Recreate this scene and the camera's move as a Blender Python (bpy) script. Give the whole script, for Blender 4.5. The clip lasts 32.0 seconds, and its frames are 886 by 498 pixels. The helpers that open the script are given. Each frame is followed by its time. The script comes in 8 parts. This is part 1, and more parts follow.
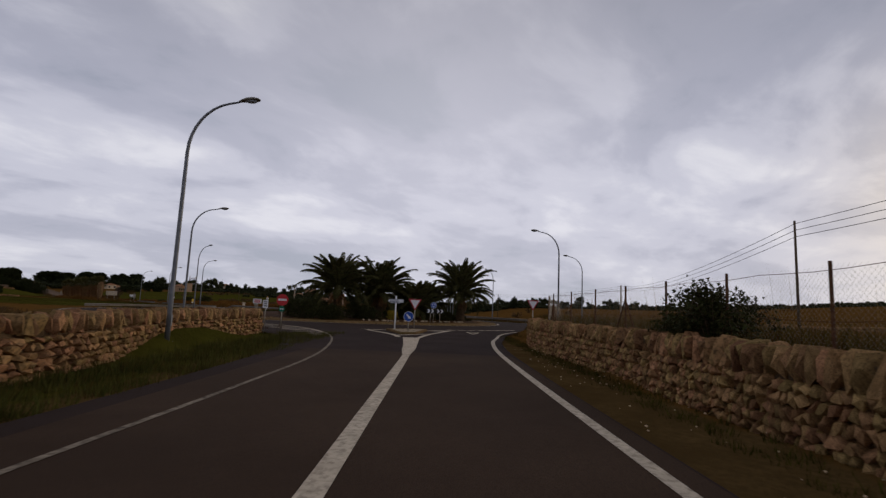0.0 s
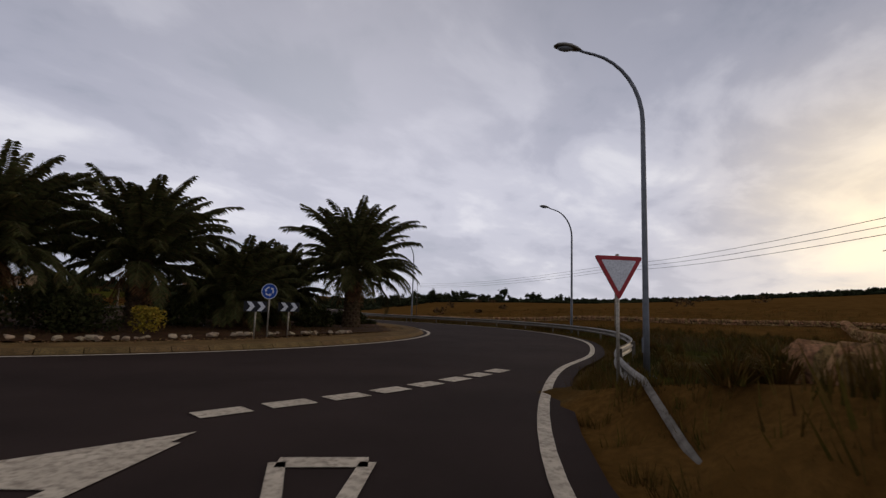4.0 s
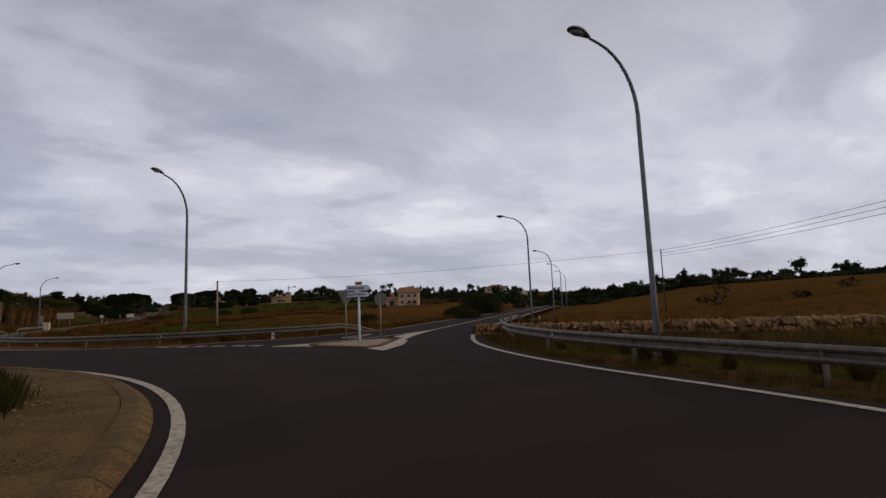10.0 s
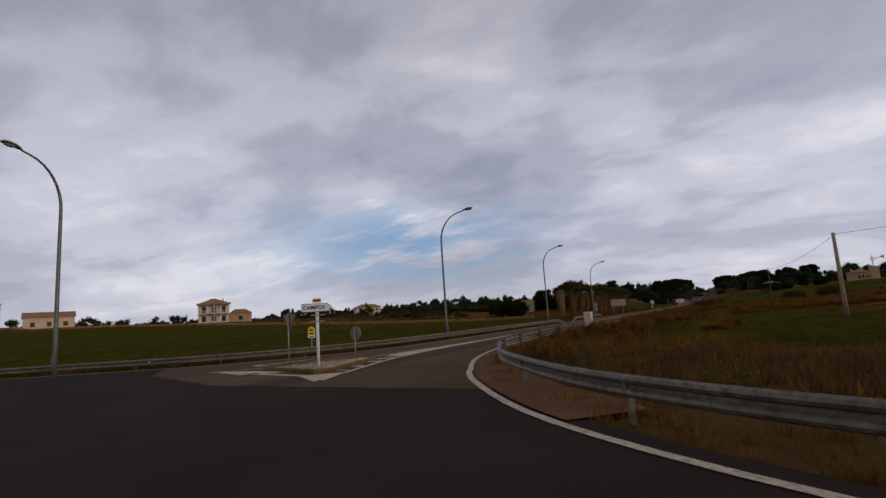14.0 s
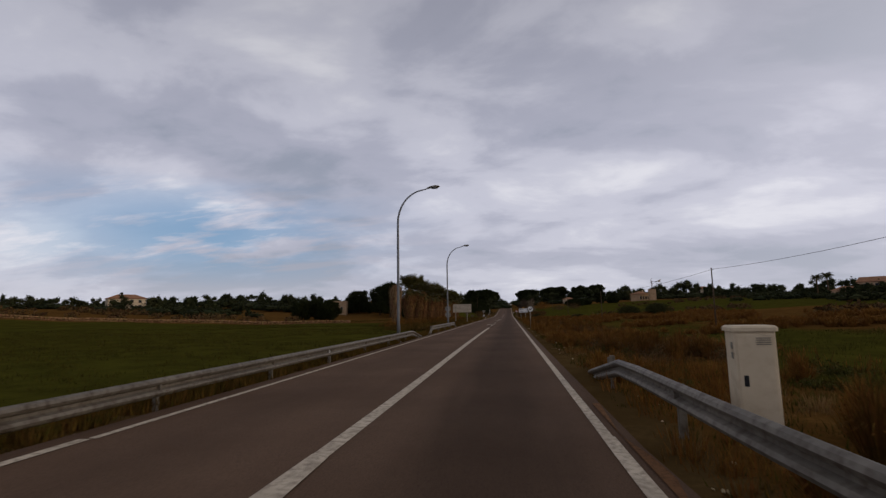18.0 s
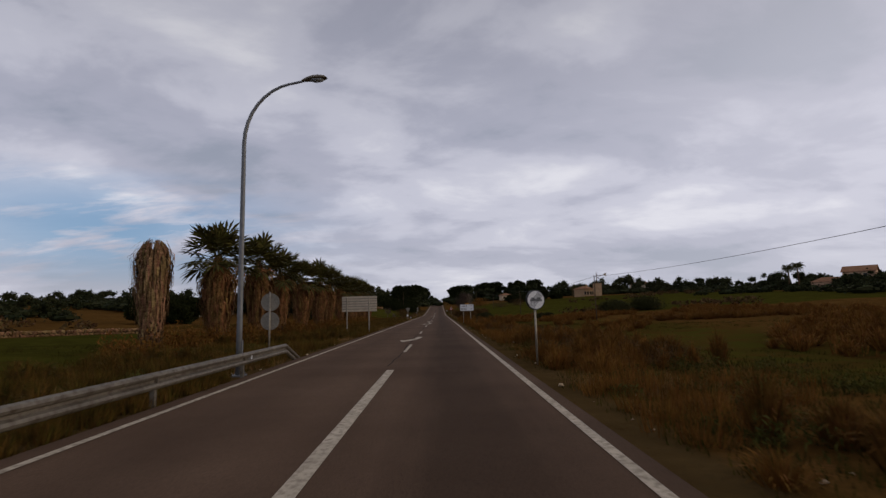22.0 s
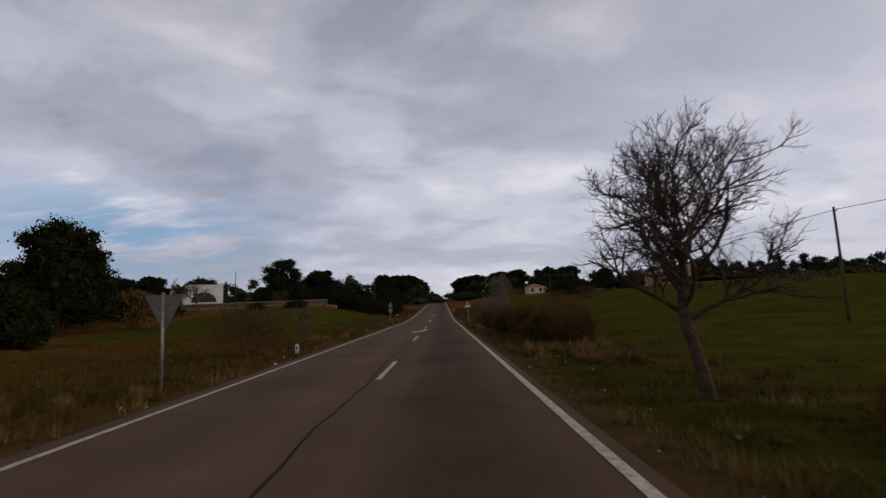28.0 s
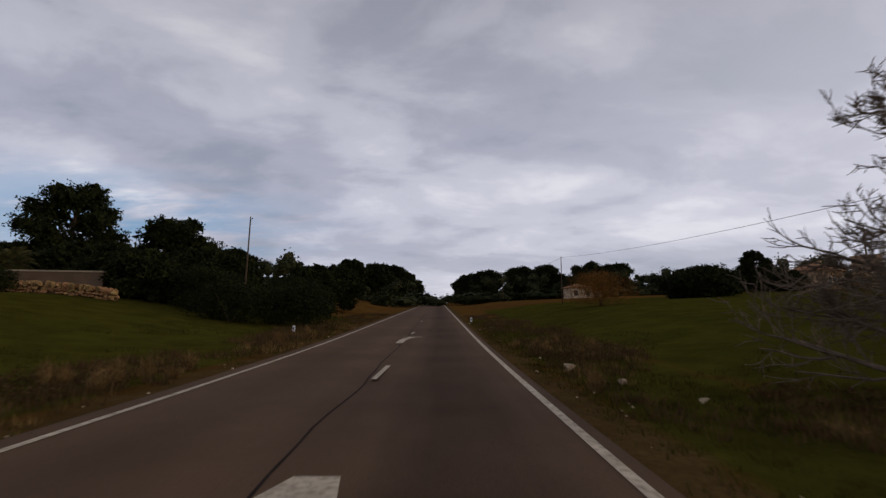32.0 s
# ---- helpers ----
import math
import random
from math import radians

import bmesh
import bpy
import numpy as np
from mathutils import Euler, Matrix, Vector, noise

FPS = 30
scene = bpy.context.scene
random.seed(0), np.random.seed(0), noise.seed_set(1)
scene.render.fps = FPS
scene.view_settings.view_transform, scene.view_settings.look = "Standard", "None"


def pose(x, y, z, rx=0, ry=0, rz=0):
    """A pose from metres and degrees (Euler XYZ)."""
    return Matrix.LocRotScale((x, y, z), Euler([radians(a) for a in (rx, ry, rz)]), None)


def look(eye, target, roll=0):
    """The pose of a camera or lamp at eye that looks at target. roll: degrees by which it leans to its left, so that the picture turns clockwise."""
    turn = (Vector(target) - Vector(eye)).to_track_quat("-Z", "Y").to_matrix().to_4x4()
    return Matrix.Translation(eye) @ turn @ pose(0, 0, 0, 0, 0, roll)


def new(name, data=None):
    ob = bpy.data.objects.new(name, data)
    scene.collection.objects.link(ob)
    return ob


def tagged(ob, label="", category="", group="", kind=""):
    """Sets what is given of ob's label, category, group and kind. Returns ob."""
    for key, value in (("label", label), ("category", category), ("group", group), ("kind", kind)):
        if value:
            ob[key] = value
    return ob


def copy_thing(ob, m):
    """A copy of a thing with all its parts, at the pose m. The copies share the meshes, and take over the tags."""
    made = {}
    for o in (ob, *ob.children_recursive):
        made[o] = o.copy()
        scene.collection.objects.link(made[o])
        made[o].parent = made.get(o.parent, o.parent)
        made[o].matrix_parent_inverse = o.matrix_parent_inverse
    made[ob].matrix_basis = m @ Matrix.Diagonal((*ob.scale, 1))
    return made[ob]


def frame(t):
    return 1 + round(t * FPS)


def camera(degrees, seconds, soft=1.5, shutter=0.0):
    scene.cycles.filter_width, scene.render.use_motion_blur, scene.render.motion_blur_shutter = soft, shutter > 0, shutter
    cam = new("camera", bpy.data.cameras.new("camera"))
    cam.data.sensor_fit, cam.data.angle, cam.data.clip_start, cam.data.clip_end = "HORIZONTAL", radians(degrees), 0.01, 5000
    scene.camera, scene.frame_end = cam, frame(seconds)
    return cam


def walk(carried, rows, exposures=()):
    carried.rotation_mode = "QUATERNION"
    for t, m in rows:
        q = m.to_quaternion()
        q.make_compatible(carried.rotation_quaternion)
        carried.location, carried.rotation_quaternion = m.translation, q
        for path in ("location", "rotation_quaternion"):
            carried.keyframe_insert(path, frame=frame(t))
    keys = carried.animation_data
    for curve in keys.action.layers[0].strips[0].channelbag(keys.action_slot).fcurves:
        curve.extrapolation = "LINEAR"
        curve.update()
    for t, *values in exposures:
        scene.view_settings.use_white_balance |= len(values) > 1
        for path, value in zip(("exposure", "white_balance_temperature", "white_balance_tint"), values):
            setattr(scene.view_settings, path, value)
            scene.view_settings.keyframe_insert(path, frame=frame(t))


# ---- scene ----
cam = camera(84.0, 32.0, soft=1.35, shutter=0.12)
# seconds, x, y, z, heading, pitch, lean
PATH = [
    (0, -39.64, -273.00, 1.51, -44.45, 7.03, 2.46), (0.5, -36.81, -270.46, 1.50, -44.94, 7.20, 2.80),
    (1, -34.09, -267.90, 1.50, -45.53, 7.22, 2.84), (1.5, -31.40, -265.41, 1.50, -46.48, 6.89, 3.01),
    (2, -28.71, -262.88, 1.49, -47.50, 6.59, 3.00), (2.5, -25.93, -260.38, 1.50, -48.63, 6.64, 2.55),
    (3, -22.94, -257.92, 1.50, -50.17, 6.72, 2.03), (3.5, -19.87, -255.55, 1.50, -52.16, 6.78, 1.81),
    (4, -16.74, -253.30, 1.50, -54.45, 6.82, 1.88), (4.5, -13.54, -251.20, 1.52, -56.83, 6.86, 2.28),
    (5, -10.49, -249.12, 1.49, -59.48, 7.02, 2.19), (5.5, -7.03, -247.21, 1.49, -60.90, 6.94, 1.28),
    (6, -3.86, -245.47, 1.49, -60.99, 7.33, 0.99), (6.5, -0.80, -243.75, 1.50, -60.94, 7.00, 0.47),
    (7, 1.86, -242.15, 1.50, -59.87, 6.75, 0.19), (7.5, 4.44, -240.40, 1.51, -57.38, 6.75, -0.00),
    (8, 6.99, -238.27, 1.51, -53.65, 6.77, -0.58), (8.5, 9.32, -235.93, 1.50, -48.07, 6.55, -1.07),
    (9, 11.28, -233.50, 1.50, -41.57, 6.36, -1.50), (9.5, 12.95, -230.94, 1.50, -34.71, 6.37, -1.93),
    (10, 14.21, -228.37, 1.50, -28.07, 6.38, -2.32), (10.5, 15.06, -225.47, 1.48, -20.99, 6.13, -2.72),
    (11, 15.53, -222.31, 1.48, -14.15, 6.61, -3.22), (11.5, 15.74, -219.07, 1.47, -6.52, 7.14, -3.91),
    (12, 15.66, -215.96, 1.47, 1.30, 7.14, -4.42), (12.5, 14.97, -212.81, 1.51, 9.08, 7.27, -4.77),
    (13, 13.97, -209.82, 1.53, 16.69, 7.84, -5.05), (13.5, 12.69, -207.00, 1.53, 24.11, 8.37, -4.79),
    (14, 11.18, -204.45, 1.52, 29.02, 7.92, -3.79), (14.5, 9.43, -201.81, 1.52, 31.01, 7.46, -3.15),
    (15, 7.61, -199.10, 1.53, 30.26, 6.98, -2.82), (15.5, 5.87, -196.31, 1.52, 27.65, 6.45, -2.80),
    (16, 4.24, -193.03, 1.49, 24.80, 6.23, -2.01), (16.5, 2.88, -189.48, 1.49, 20.79, 6.69, -1.29),
    (17, 1.80, -185.76, 1.46, 16.53, 6.90, -1.87), (17.5, 0.90, -181.78, 1.49, 11.93, 7.24, -1.22),
    (18, 0.31, -177.75, 1.48, 7.48, 7.45, -1.01), (18.5, 0.03, -173.78, 1.48, 3.99, 7.12, -1.00),
    (19, -0.17, -169.81, 1.50, 1.95, 7.05, -1.62), (19.5, -0.23, -165.78, 1.51, 0.74, 6.98, -1.56),
    (20, -0.30, -161.57, 1.51, 0.18, 6.97, -1.77), (20.5, -0.25, -156.78, 1.53, -0.00, 7.29, -1.83),
    (21, -0.35, -151.91, 1.53, -0.17, 7.14, -1.70), (21.5, -0.38, -147.06, 1.52, -0.49, 7.08, -1.58),
    (22, -0.39, -142.08, 1.53, -0.61, 7.07, -1.50), (22.5, -0.39, -136.80, 1.51, -0.84, 7.22, -1.53),
    (23, -0.38, -131.22, 1.49, -0.93, 7.02, -1.48), (23.5, -0.33, -125.34, 1.51, -1.12, 6.97, -1.26),
    (24, -0.35, -119.40, 1.49, -1.00, 7.11, -1.64), (24.5, -0.24, -113.23, 1.49, -0.75, 7.03, -1.66),
    (25, -0.19, -106.77, 1.51, -0.87, 7.27, -1.91), (25.5, -0.20, -99.99, 1.51, -0.65, 7.11, -1.70),
    (26, -0.17, -92.97, 1.52, -0.92, 7.06, -1.69), (26.5, -0.13, -85.79, 1.52, -1.00, 6.98, -1.74),
    (27, -0.08, -78.46, 1.52, -0.68, 6.86, -1.83), (27.5, -0.09, -71.05, 1.54, -0.22, 6.70, -2.03),
    (28, -0.14, -63.80, 1.51, -0.43, 6.95, -2.41), (28.5, -0.26, -56.62, 1.49, -0.54, 7.04, -1.80),
    (29, -0.25, -49.01, 1.49, -0.51, 7.05, -1.47), (29.5, -0.25, -41.18, 1.51, -0.63, 7.08, -1.67),
    (30, -0.25, -33.09, 1.52, -0.72, 7.00, -1.41), (30.5, -0.22, -24.81, 1.52, -0.69, 6.90, -1.44),
    (31, -0.20, -16.69, 1.50, -0.54, 7.37, -1.31), (31.5, -0.26, -8.63, 1.50, -0.50, 7.35, -0.34),
    (32, -0.30, -0.42, 1.52, -0.55, 7.68, 0.15)
]
rows = []
for t, x, y, z, yaw, pitch, lean in PATH:
    a, p = radians(yaw), radians(pitch)
    way = Vector((-math.sin(a) * math.cos(p), math.cos(a) * math.cos(p), math.sin(p)))
    rows.append((t, look((x, y, z), Vector((x, y, z)) + way * 10, lean)))
walk(cam, rows, [(0, -0.1), (32, -0.1)])

# ---- world and sun ----
SUN_AZ, SUN_EL = radians(-100), radians(11)


def link(nt, a, ao, b, bi):
    nt.links.new(a.outputs[ao], b.inputs[bi])


def make_world():
    w = bpy.data.worlds.new("sky")
    scene.world = w
    w.use_nodes = True
    nt = w.node_tree
    nt.nodes.clear()
    N = nt.nodes.new
    out, bg, sky = N("ShaderNodeOutputWorld"), N("ShaderNodeBackground"), N("ShaderNodeTexSky")
    sky.sky_type, sky.sun_disc = "NISHITA", False
    sky.sun_elevation, sky.sun_rotation = SUN_EL, -SUN_AZ
    sky.dust_density, sky.air_density = 1.5, 1.0
    bg.inputs["Strength"].default_value = 0.1
    tc, sep = N("ShaderNodeTexCoord"), N("ShaderNodeSeparateXYZ")
    link(nt, tc, "Generated", sep, 0)

    def m(op, a, b=None, clamp=False):
        n = N("ShaderNodeMath")
        n.operation, n.use_clamp = op, clamp
        for i, v in enumerate((a, b)):
            if v is None:
                continue
            if isinstance(v, (int, float)):
                n.inputs[i].default_value = v
            else:
                nt.links.new(v, n.inputs[i])
        return n.outputs[0]

    up = m("MAXIMUM", sep.outputs[2], 0.0)
    den = m("ADD", up, 0.22)
    comb = N("ShaderNodeCombineXYZ")
    nt.links.new(m("DIVIDE", sep.outputs[0], den), comb.inputs[0])
    nt.links.new(m("DIVIDE", sep.outputs[1], den), comb.inputs[1])

    def noise_tex(scale, detail, rough, off, sx=1.0, sy=1.0, dist=0.0):
        mp = N("ShaderNodeMapping")
        mp.inputs["Location"].default_value = off
        mp.inputs["Scale"].default_value = (sx, sy, 1)
        mp.inputs["Rotation"].default_value = (0, 0, radians(-35))
        nt.links.new(comb.outputs[0], mp.inputs[0])
        n = N("ShaderNodeTexNoise")
        n.inputs["Scale"].default_value, n.inputs["Detail"].default_value = scale, detail
        n.inputs["Roughness"].default_value, n.inputs["Distortion"].default_value = rough, dist
        nt.links.new(mp.outputs[0], n.inputs["Vector"])
        return n.outputs[0]

    def ramp(v, stops):
        r = N("ShaderNodeValToRGB")
        el = r.color_ramp.elements
        while len(el) < len(stops):
            el.new(0.5)
        for e, (p, c) in zip(el, stops):
            e.position, e.color = p, (*c, 1)
        r.color_ramp.interpolation = "EASE"
        nt.links.new(v, r.inputs[0])
        return r.outputs[0]

    def mix(f, a, b):
        n = N("ShaderNodeMix")
        n.data_type = "RGBA"
        nt.links.new(f, n.inputs[0])
        nt.links.new(a, n.inputs[6])
        nt.links.new(b, n.inputs[7])
        return n.outputs[2]

    big = noise_tex(0.62, 4, 0.45, (3.1, 1.7, 0), 1.0, 1.25, 0.3)
    fine = noise_tex(1.9, 7, 0.56, (7.4, 2.2, 0), 1.0, 1.35, 0.25)
    v = m("ADD", m("MULTIPLY", big, 0.60), m("MULTIPLY", fine, 0.40))
    cloud = ramp(v, [(0.37, CLOUD_DARK), (0.46, CLOUD_MID), (0.535, CLOUD_LIGHT), (0.625, CLOUD_WHITE)])
    # towards the low sun the cloud glows warm
    dot = N("ShaderNodeVectorMath")
    dot.operation = "DOT_PRODUCT"
    nt.links.new(tc.outputs["Generated"], dot.inputs[0])
    dot.inputs[1].default_value = (-math.sin(SUN_AZ) * math.cos(SUN_EL), math.cos(SUN_AZ) * math.cos(SUN_EL), math.sin(SUN_EL))
    d = m("MAXIMUM", dot.outputs["Value"], 0.0)
    glow = m("POWER", d, 44.0)
    low = m("POWER", m("SUBTRACT", 1.0, up, True), 4.0)
    warm = N("ShaderNodeRGB")
    warm.outputs[0].default_value = (*WARM, 1)
    cloud = mix(m("MULTIPLY", m("MULTIPLY", glow, m("ADD", m("MULTIPLY", low, 1.0), 0.1)), m("ADD", m("MULTIPLY", fine, 1.6), 0.2), True), cloud, warm.outputs[0])
    peach = N("ShaderNodeRGB")
    peach.outputs[0].default_value = (*PEACH, 1)
    cloud = mix(m("MULTIPLY", m("MULTIPLY", m("POWER", d, 5.0), m("POWER", low, 2.0)), 0.26, True), cloud, peach.outputs[0])
    veil = N("ShaderNodeVectorMath")
    veil.operation = "DOT_PRODUCT"
    nt.links.new(tc.outputs["Generated"], veil.inputs[0])
    veil.inputs[1].default_value = (math.sin(radians(44)) * 0.9, math.cos(radians(44)) * 0.9, 0.43)
    bright = N("ShaderNodeRGB")
    bright.outputs[0].default_value = (*VEIL, 1)
    cloud = mix(m("MULTIPLY", m("POWER", m("MAXIMUM", veil.outputs["Value"], 0.0), 14.0), 0.42, True), cloud, bright.outputs[0])
    pale = N("ShaderNodeRGB")
    pale.outputs[0].default_value = (*HAZE, 1)
    cloud = mix(m("MULTIPLY", m("POWER", m("SUBTRACT", 1.0, up, True), 10.0), 0.45), cloud, pale.outputs[0])
    # a gap of blue low in the north-west
    dn = N("ShaderNodeVectorMath")
    dn.operation = "DOT_PRODUCT"
    nt.links.new(tc.outputs["Generated"], dn.inputs[0])
    a = radians(34)
    dn.inputs[1].default_value = (-math.sin(a) * 0.99, math.cos(a) * 0.99, 0.13)
    gapn = noise_tex(1.6, 6, 0.6, (1.3, 9.2, 0), 1.0, 2.6, 0.2)
    band = m("SUBTRACT", 1.0, m("MULTIPLY", m("POWER", m("ABSOLUTE", m("SUBTRACT", up, 0.155)), 2.0), 95.0), True)
    gap = m("MULTIPLY", m("POWER", m("MAXIMUM", dn.outputs["Value"], 0.0), 26.0), m("MULTIPLY", m("SUBTRACT", gapn, 0.38), 7.0, True), True)
    blue = N("ShaderNodeMix")
    blue.data_type = "RGBA"
    blue.inputs[0].default_value = 0.7
    nt.links.new(sky.outputs[0], blue.inputs[6])
    blue.inputs[7].default_value = (*GAP_BLUE, 1)
    col = mix(m("MULTIPLY", m("MULTIPLY", gap, band), 0.9), cloud, blue.outputs[2])
    # heavier grey cloud overhead
    hi = N("ShaderNodeMapRange")
    hi.interpolation_type = "SMOOTHSTEP"
    for i, v in enumerate((0.18, 0.75, 1.06, 0.62)):
        hi.inputs[i + 1].default_value = v
    nt.links.new(up, hi.inputs[0])
    sc = N("ShaderNodeVectorMath")
    sc.operation = "SCALE"
    nt.links.new(col, sc.inputs[0])
    nt.links.new(hi.outputs[0], sc.inputs[3])
    col = sc.outputs[0]
    # below the horizon: dull ground
    gnd = N("ShaderNodeRGB")
    gnd.outputs[0].default_value = (0.5, 0.45, 0.4, 1)
    col = mix(m("GREATER_THAN", -0.01, sep.outputs[2]), col, gnd.outputs[0])
    nt.links.new(col, bg.inputs["Color"])
    link(nt, bg, 0, out, 0)


CLOUD_DARK, CLOUD_MID = (3.1, 3.4, 4.3), (4.25, 4.38, 5.4)
CLOUD_LIGHT, CLOUD_WHITE = (5.65, 5.72, 6.72), (7.5, 7.5, 8.2)
WARM, HAZE, GAP_BLUE, PEACH, VEIL = (17.0, 13.4, 7.6), (6.6, 6.6, 7.1), (1.7, 3.5, 6.2), (9.6, 8.0, 7.3), (8.6, 8.4, 9.3)
make_world()
sun = new("sun", bpy.data.lights.new("sun", "SUN"))
sun.data.energy, sun.data.angle, sun.data.color = 0.75, radians(24), (1.0, 0.80, 0.56)
sun.matrix_world = look((-math.sin(SUN_AZ) * math.cos(SUN_EL) * 100, math.cos(SUN_AZ) * math.cos(SUN_EL) * 100, math.sin(SUN_EL) * 100), (0, 0, 0))

# ---- materials ----
def material(name, c1, c2, scale=3.0, rough=0.8, c3=None, fine=40.0, bump=0.3, metal=0.0, bump_scale=None, random=0.0, island=0.0, spec=0.04, earth=True):
    """Two-scale noise colour from c1 to c2, fine stains to c3, bump; world-size object coordinates."""
    if earth:  # warm cast of the light multiplied into the colours: more red, less blue
        c1, c2, c3 = [(c[0] * 1.16, c[1], c[2] * 0.78) if c else None for c in (c1, c2, c3)]
    mt = bpy.data.materials.new(name)
    mt.use_nodes = True
    nt = mt.node_tree
    N = nt.nodes.new
    b = nt.nodes["Principled BSDF"]
    tc = N("ShaderNodeTexCoord")
    n1, n2 = N("ShaderNodeTexNoise"), N("ShaderNodeTexNoise")
    for n, s, d in ((n1, scale, 5), (n2, fine, 4)):
        n.inputs["Scale"].default_value, n.inputs["Detail"].default_value = s, d
        n.inputs["Roughness"].default_value = 0.6
        nt.links.new(tc.outputs["Object"], n.inputs["Vector"])
    r = N("ShaderNodeValToRGB")
    r.color_ramp.elements[0].position, r.color_ramp.elements[0].color = 0.36, (*c1, 1)
    r.color_ramp.elements[1].position, r.color_ramp.elements[1].color = 0.64, (*c2, 1)
    nt.links.new(n1.outputs[0], r.inputs[0])
    r2 = N("ShaderNodeValToRGB")
    r2.color_ramp.elements[0].position, r2.color_ramp.elements[1].position = 0.45, 0.68
    r2.color_ramp.elements[0].color, r2.color_ramp.elements[1].color = (0, 0, 0, 1), (1, 1, 1, 1)
    nt.links.new(n2.outputs[0], r2.inputs[0])
    mx = N("ShaderNodeMix")
    mx.data_type = "RGBA"
    nt.links.new(r2.outputs[0], mx.inputs[0])
    nt.links.new(r.outputs[0], mx.inputs[6])
    mx.inputs[7].default_value = (*(c3 or tuple(v * 0.72 for v in c1)), 1)
    col = mx.outputs[2]
    if random or island:
        src = N("ShaderNodeObjectInfo") if random else N("ShaderNodeNewGeometry")
        hs = N("ShaderNodeHueSaturation")
        k = random or island
        mr = N("ShaderNodeMapRange")
        mr.inputs[3].default_value, mr.inputs[4].default_value = 1 - k, 1 + k
        nt.links.new(src.outputs["Random" if random else "Random Per Island"], mr.inputs[0])
        nt.links.new(mr.outputs[0], hs.inputs["Value"])
        mr2 = N("ShaderNodeMapRange")
        mr2.inputs[3].default_value, mr2.inputs[4].default_value = 0.5 - k * 0.06, 0.5 + k * 0.06
        mu = N("ShaderNodeMath")
        mu.operation = "FRACT"
        ml = N("ShaderNodeMath")
        ml.operation, ml.inputs[1].default_value = "MULTIPLY", 7.31
        nt.links.new(src.outputs["Random" if random else "Random Per Island"], ml.inputs[0])
        nt.links.new(ml.outputs[0], mu.inputs[0])
        nt.links.new(mu.outputs[0], mr2.inputs[0])
        nt.links.new(mr2.outputs[0], hs.inputs["Hue"])
        nt.links.new(col, hs.inputs["Color"])
        col = hs.outputs[0]
    nt.links.new(col, b.inputs["Base Color"])
    b.inputs["Roughness"].default_value, b.inputs["Metallic"].default_value = rough, metal
    b.inputs["Specular IOR Level"].default_value = spec
    if bump:
        bp = N("ShaderNodeBump")
        bp.inputs["Strength"].default_value, bp.inputs["Distance"].default_value = bump, 0.02
        if bump_scale:
            n3 = N("ShaderNodeTexNoise")
            n3.inputs["Scale"].default_value, n3.inputs["Detail"].default_value = bump_scale, 3
            nt.links.new(tc.outputs["Object"], n3.inputs["Vector"])
            nt.links.new(n3.outputs[0], bp.inputs["Height"])
        else:
            nt.links.new(n2.outputs[0], bp.inputs["Height"])
        nt.links.new(bp.outputs[0], b.inputs["Normal"])
    return mt


def plain(name, c, rough=0.5, metal=0.0, v=0.15, scale=6.0, bump=0.05):
    return material(name, tuple(x * (1 - v) for x in c), tuple(min(1, x * (1 + v)) for x in c), scale, rough, metal=metal, bump=bump, spec=0.3, earth=False)


ASPHALT = material("asphalt_dark", (0.0220, 0.0158, 0.0172), (0.0350, 0.0255, 0.0276), 0.35, 0.92, (0.038, 0.033, 0.032), 90, 0.5, bump_scale=120, spec=0.04)
ASPHALT_OLD = material("asphalt_worn", (0.090, 0.063, 0.050), (0.124, 0.089, 0.072), 0.3, 0.9, (0.068, 0.048, 0.039), 70, 0.5, bump_scale=110, spec=0.04)
ASPHALT_S = material("asphalt_south", (0.043, 0.030, 0.024), (0.062, 0.044, 0.035), 0.3, 0.9, (0.030, 0.023, 0.02), 70, 0.5, bump_scale=110, spec=0.04)
TAR = material("crack_sealant", (0.022, 0.018, 0.017), (0.036, 0.029, 0.026), 2, 0.85, bump=0.1, spec=0.03)
PAINT = material("road_paint", (0.40, 0.385, 0.36), (0.53, 0.515, 0.485), 2.5, 0.7, (0.24, 0.225, 0.21), 11, 0.2, bump_scale=120)
PAINT_WORN = material("worn_road_paint", (0.13, 0.12, 0.11), (0.25, 0.235, 0.22), 2.5, 0.8, (0.05, 0.044, 0.042), 9, 0.2, bump_scale=120)
STEEL = material("galvanised_steel", (0.24, 0.25, 0.26), (0.36, 0.37, 0.38), 2.5, 0.5, (0.18, 0.18, 0.18), 25, 0.08, 0.6)
RAIL = material("guardrail_steel", (0.115, 0.115, 0.115), (0.18, 0.18, 0.18), 1.3, 0.6, (0.075, 0.066, 0.06), 9, 0.1, 0.35, spec=0.25)
POLE = material("lamp_pole_steel", (0.155, 0.16, 0.168), (0.205, 0.21, 0.218), 1.2, 0.5, (0.14, 0.145, 0.152), 8, 0.05, 0.45, earth=False)
CONCRETE = material("concrete", (0.26, 0.24, 0.21), (0.38, 0.35, 0.30), 2.0, 0.9, (0.18, 0.16, 0.14), 30, 0.5)
KERB = material("kerb_concrete", (0.115, 0.082, 0.040), (0.180, 0.130, 0.066), 2.0, 0.92, (0.06, 0.05, 0.034), 25, 0.5, random=0.12)
STONE = material("dry_stone", (0.205, 0.135, 0.076), (0.355, 0.24, 0.138), 3.0, 0.95, (0.09, 0.065, 0.042), 16, 0.8, random=0.3)
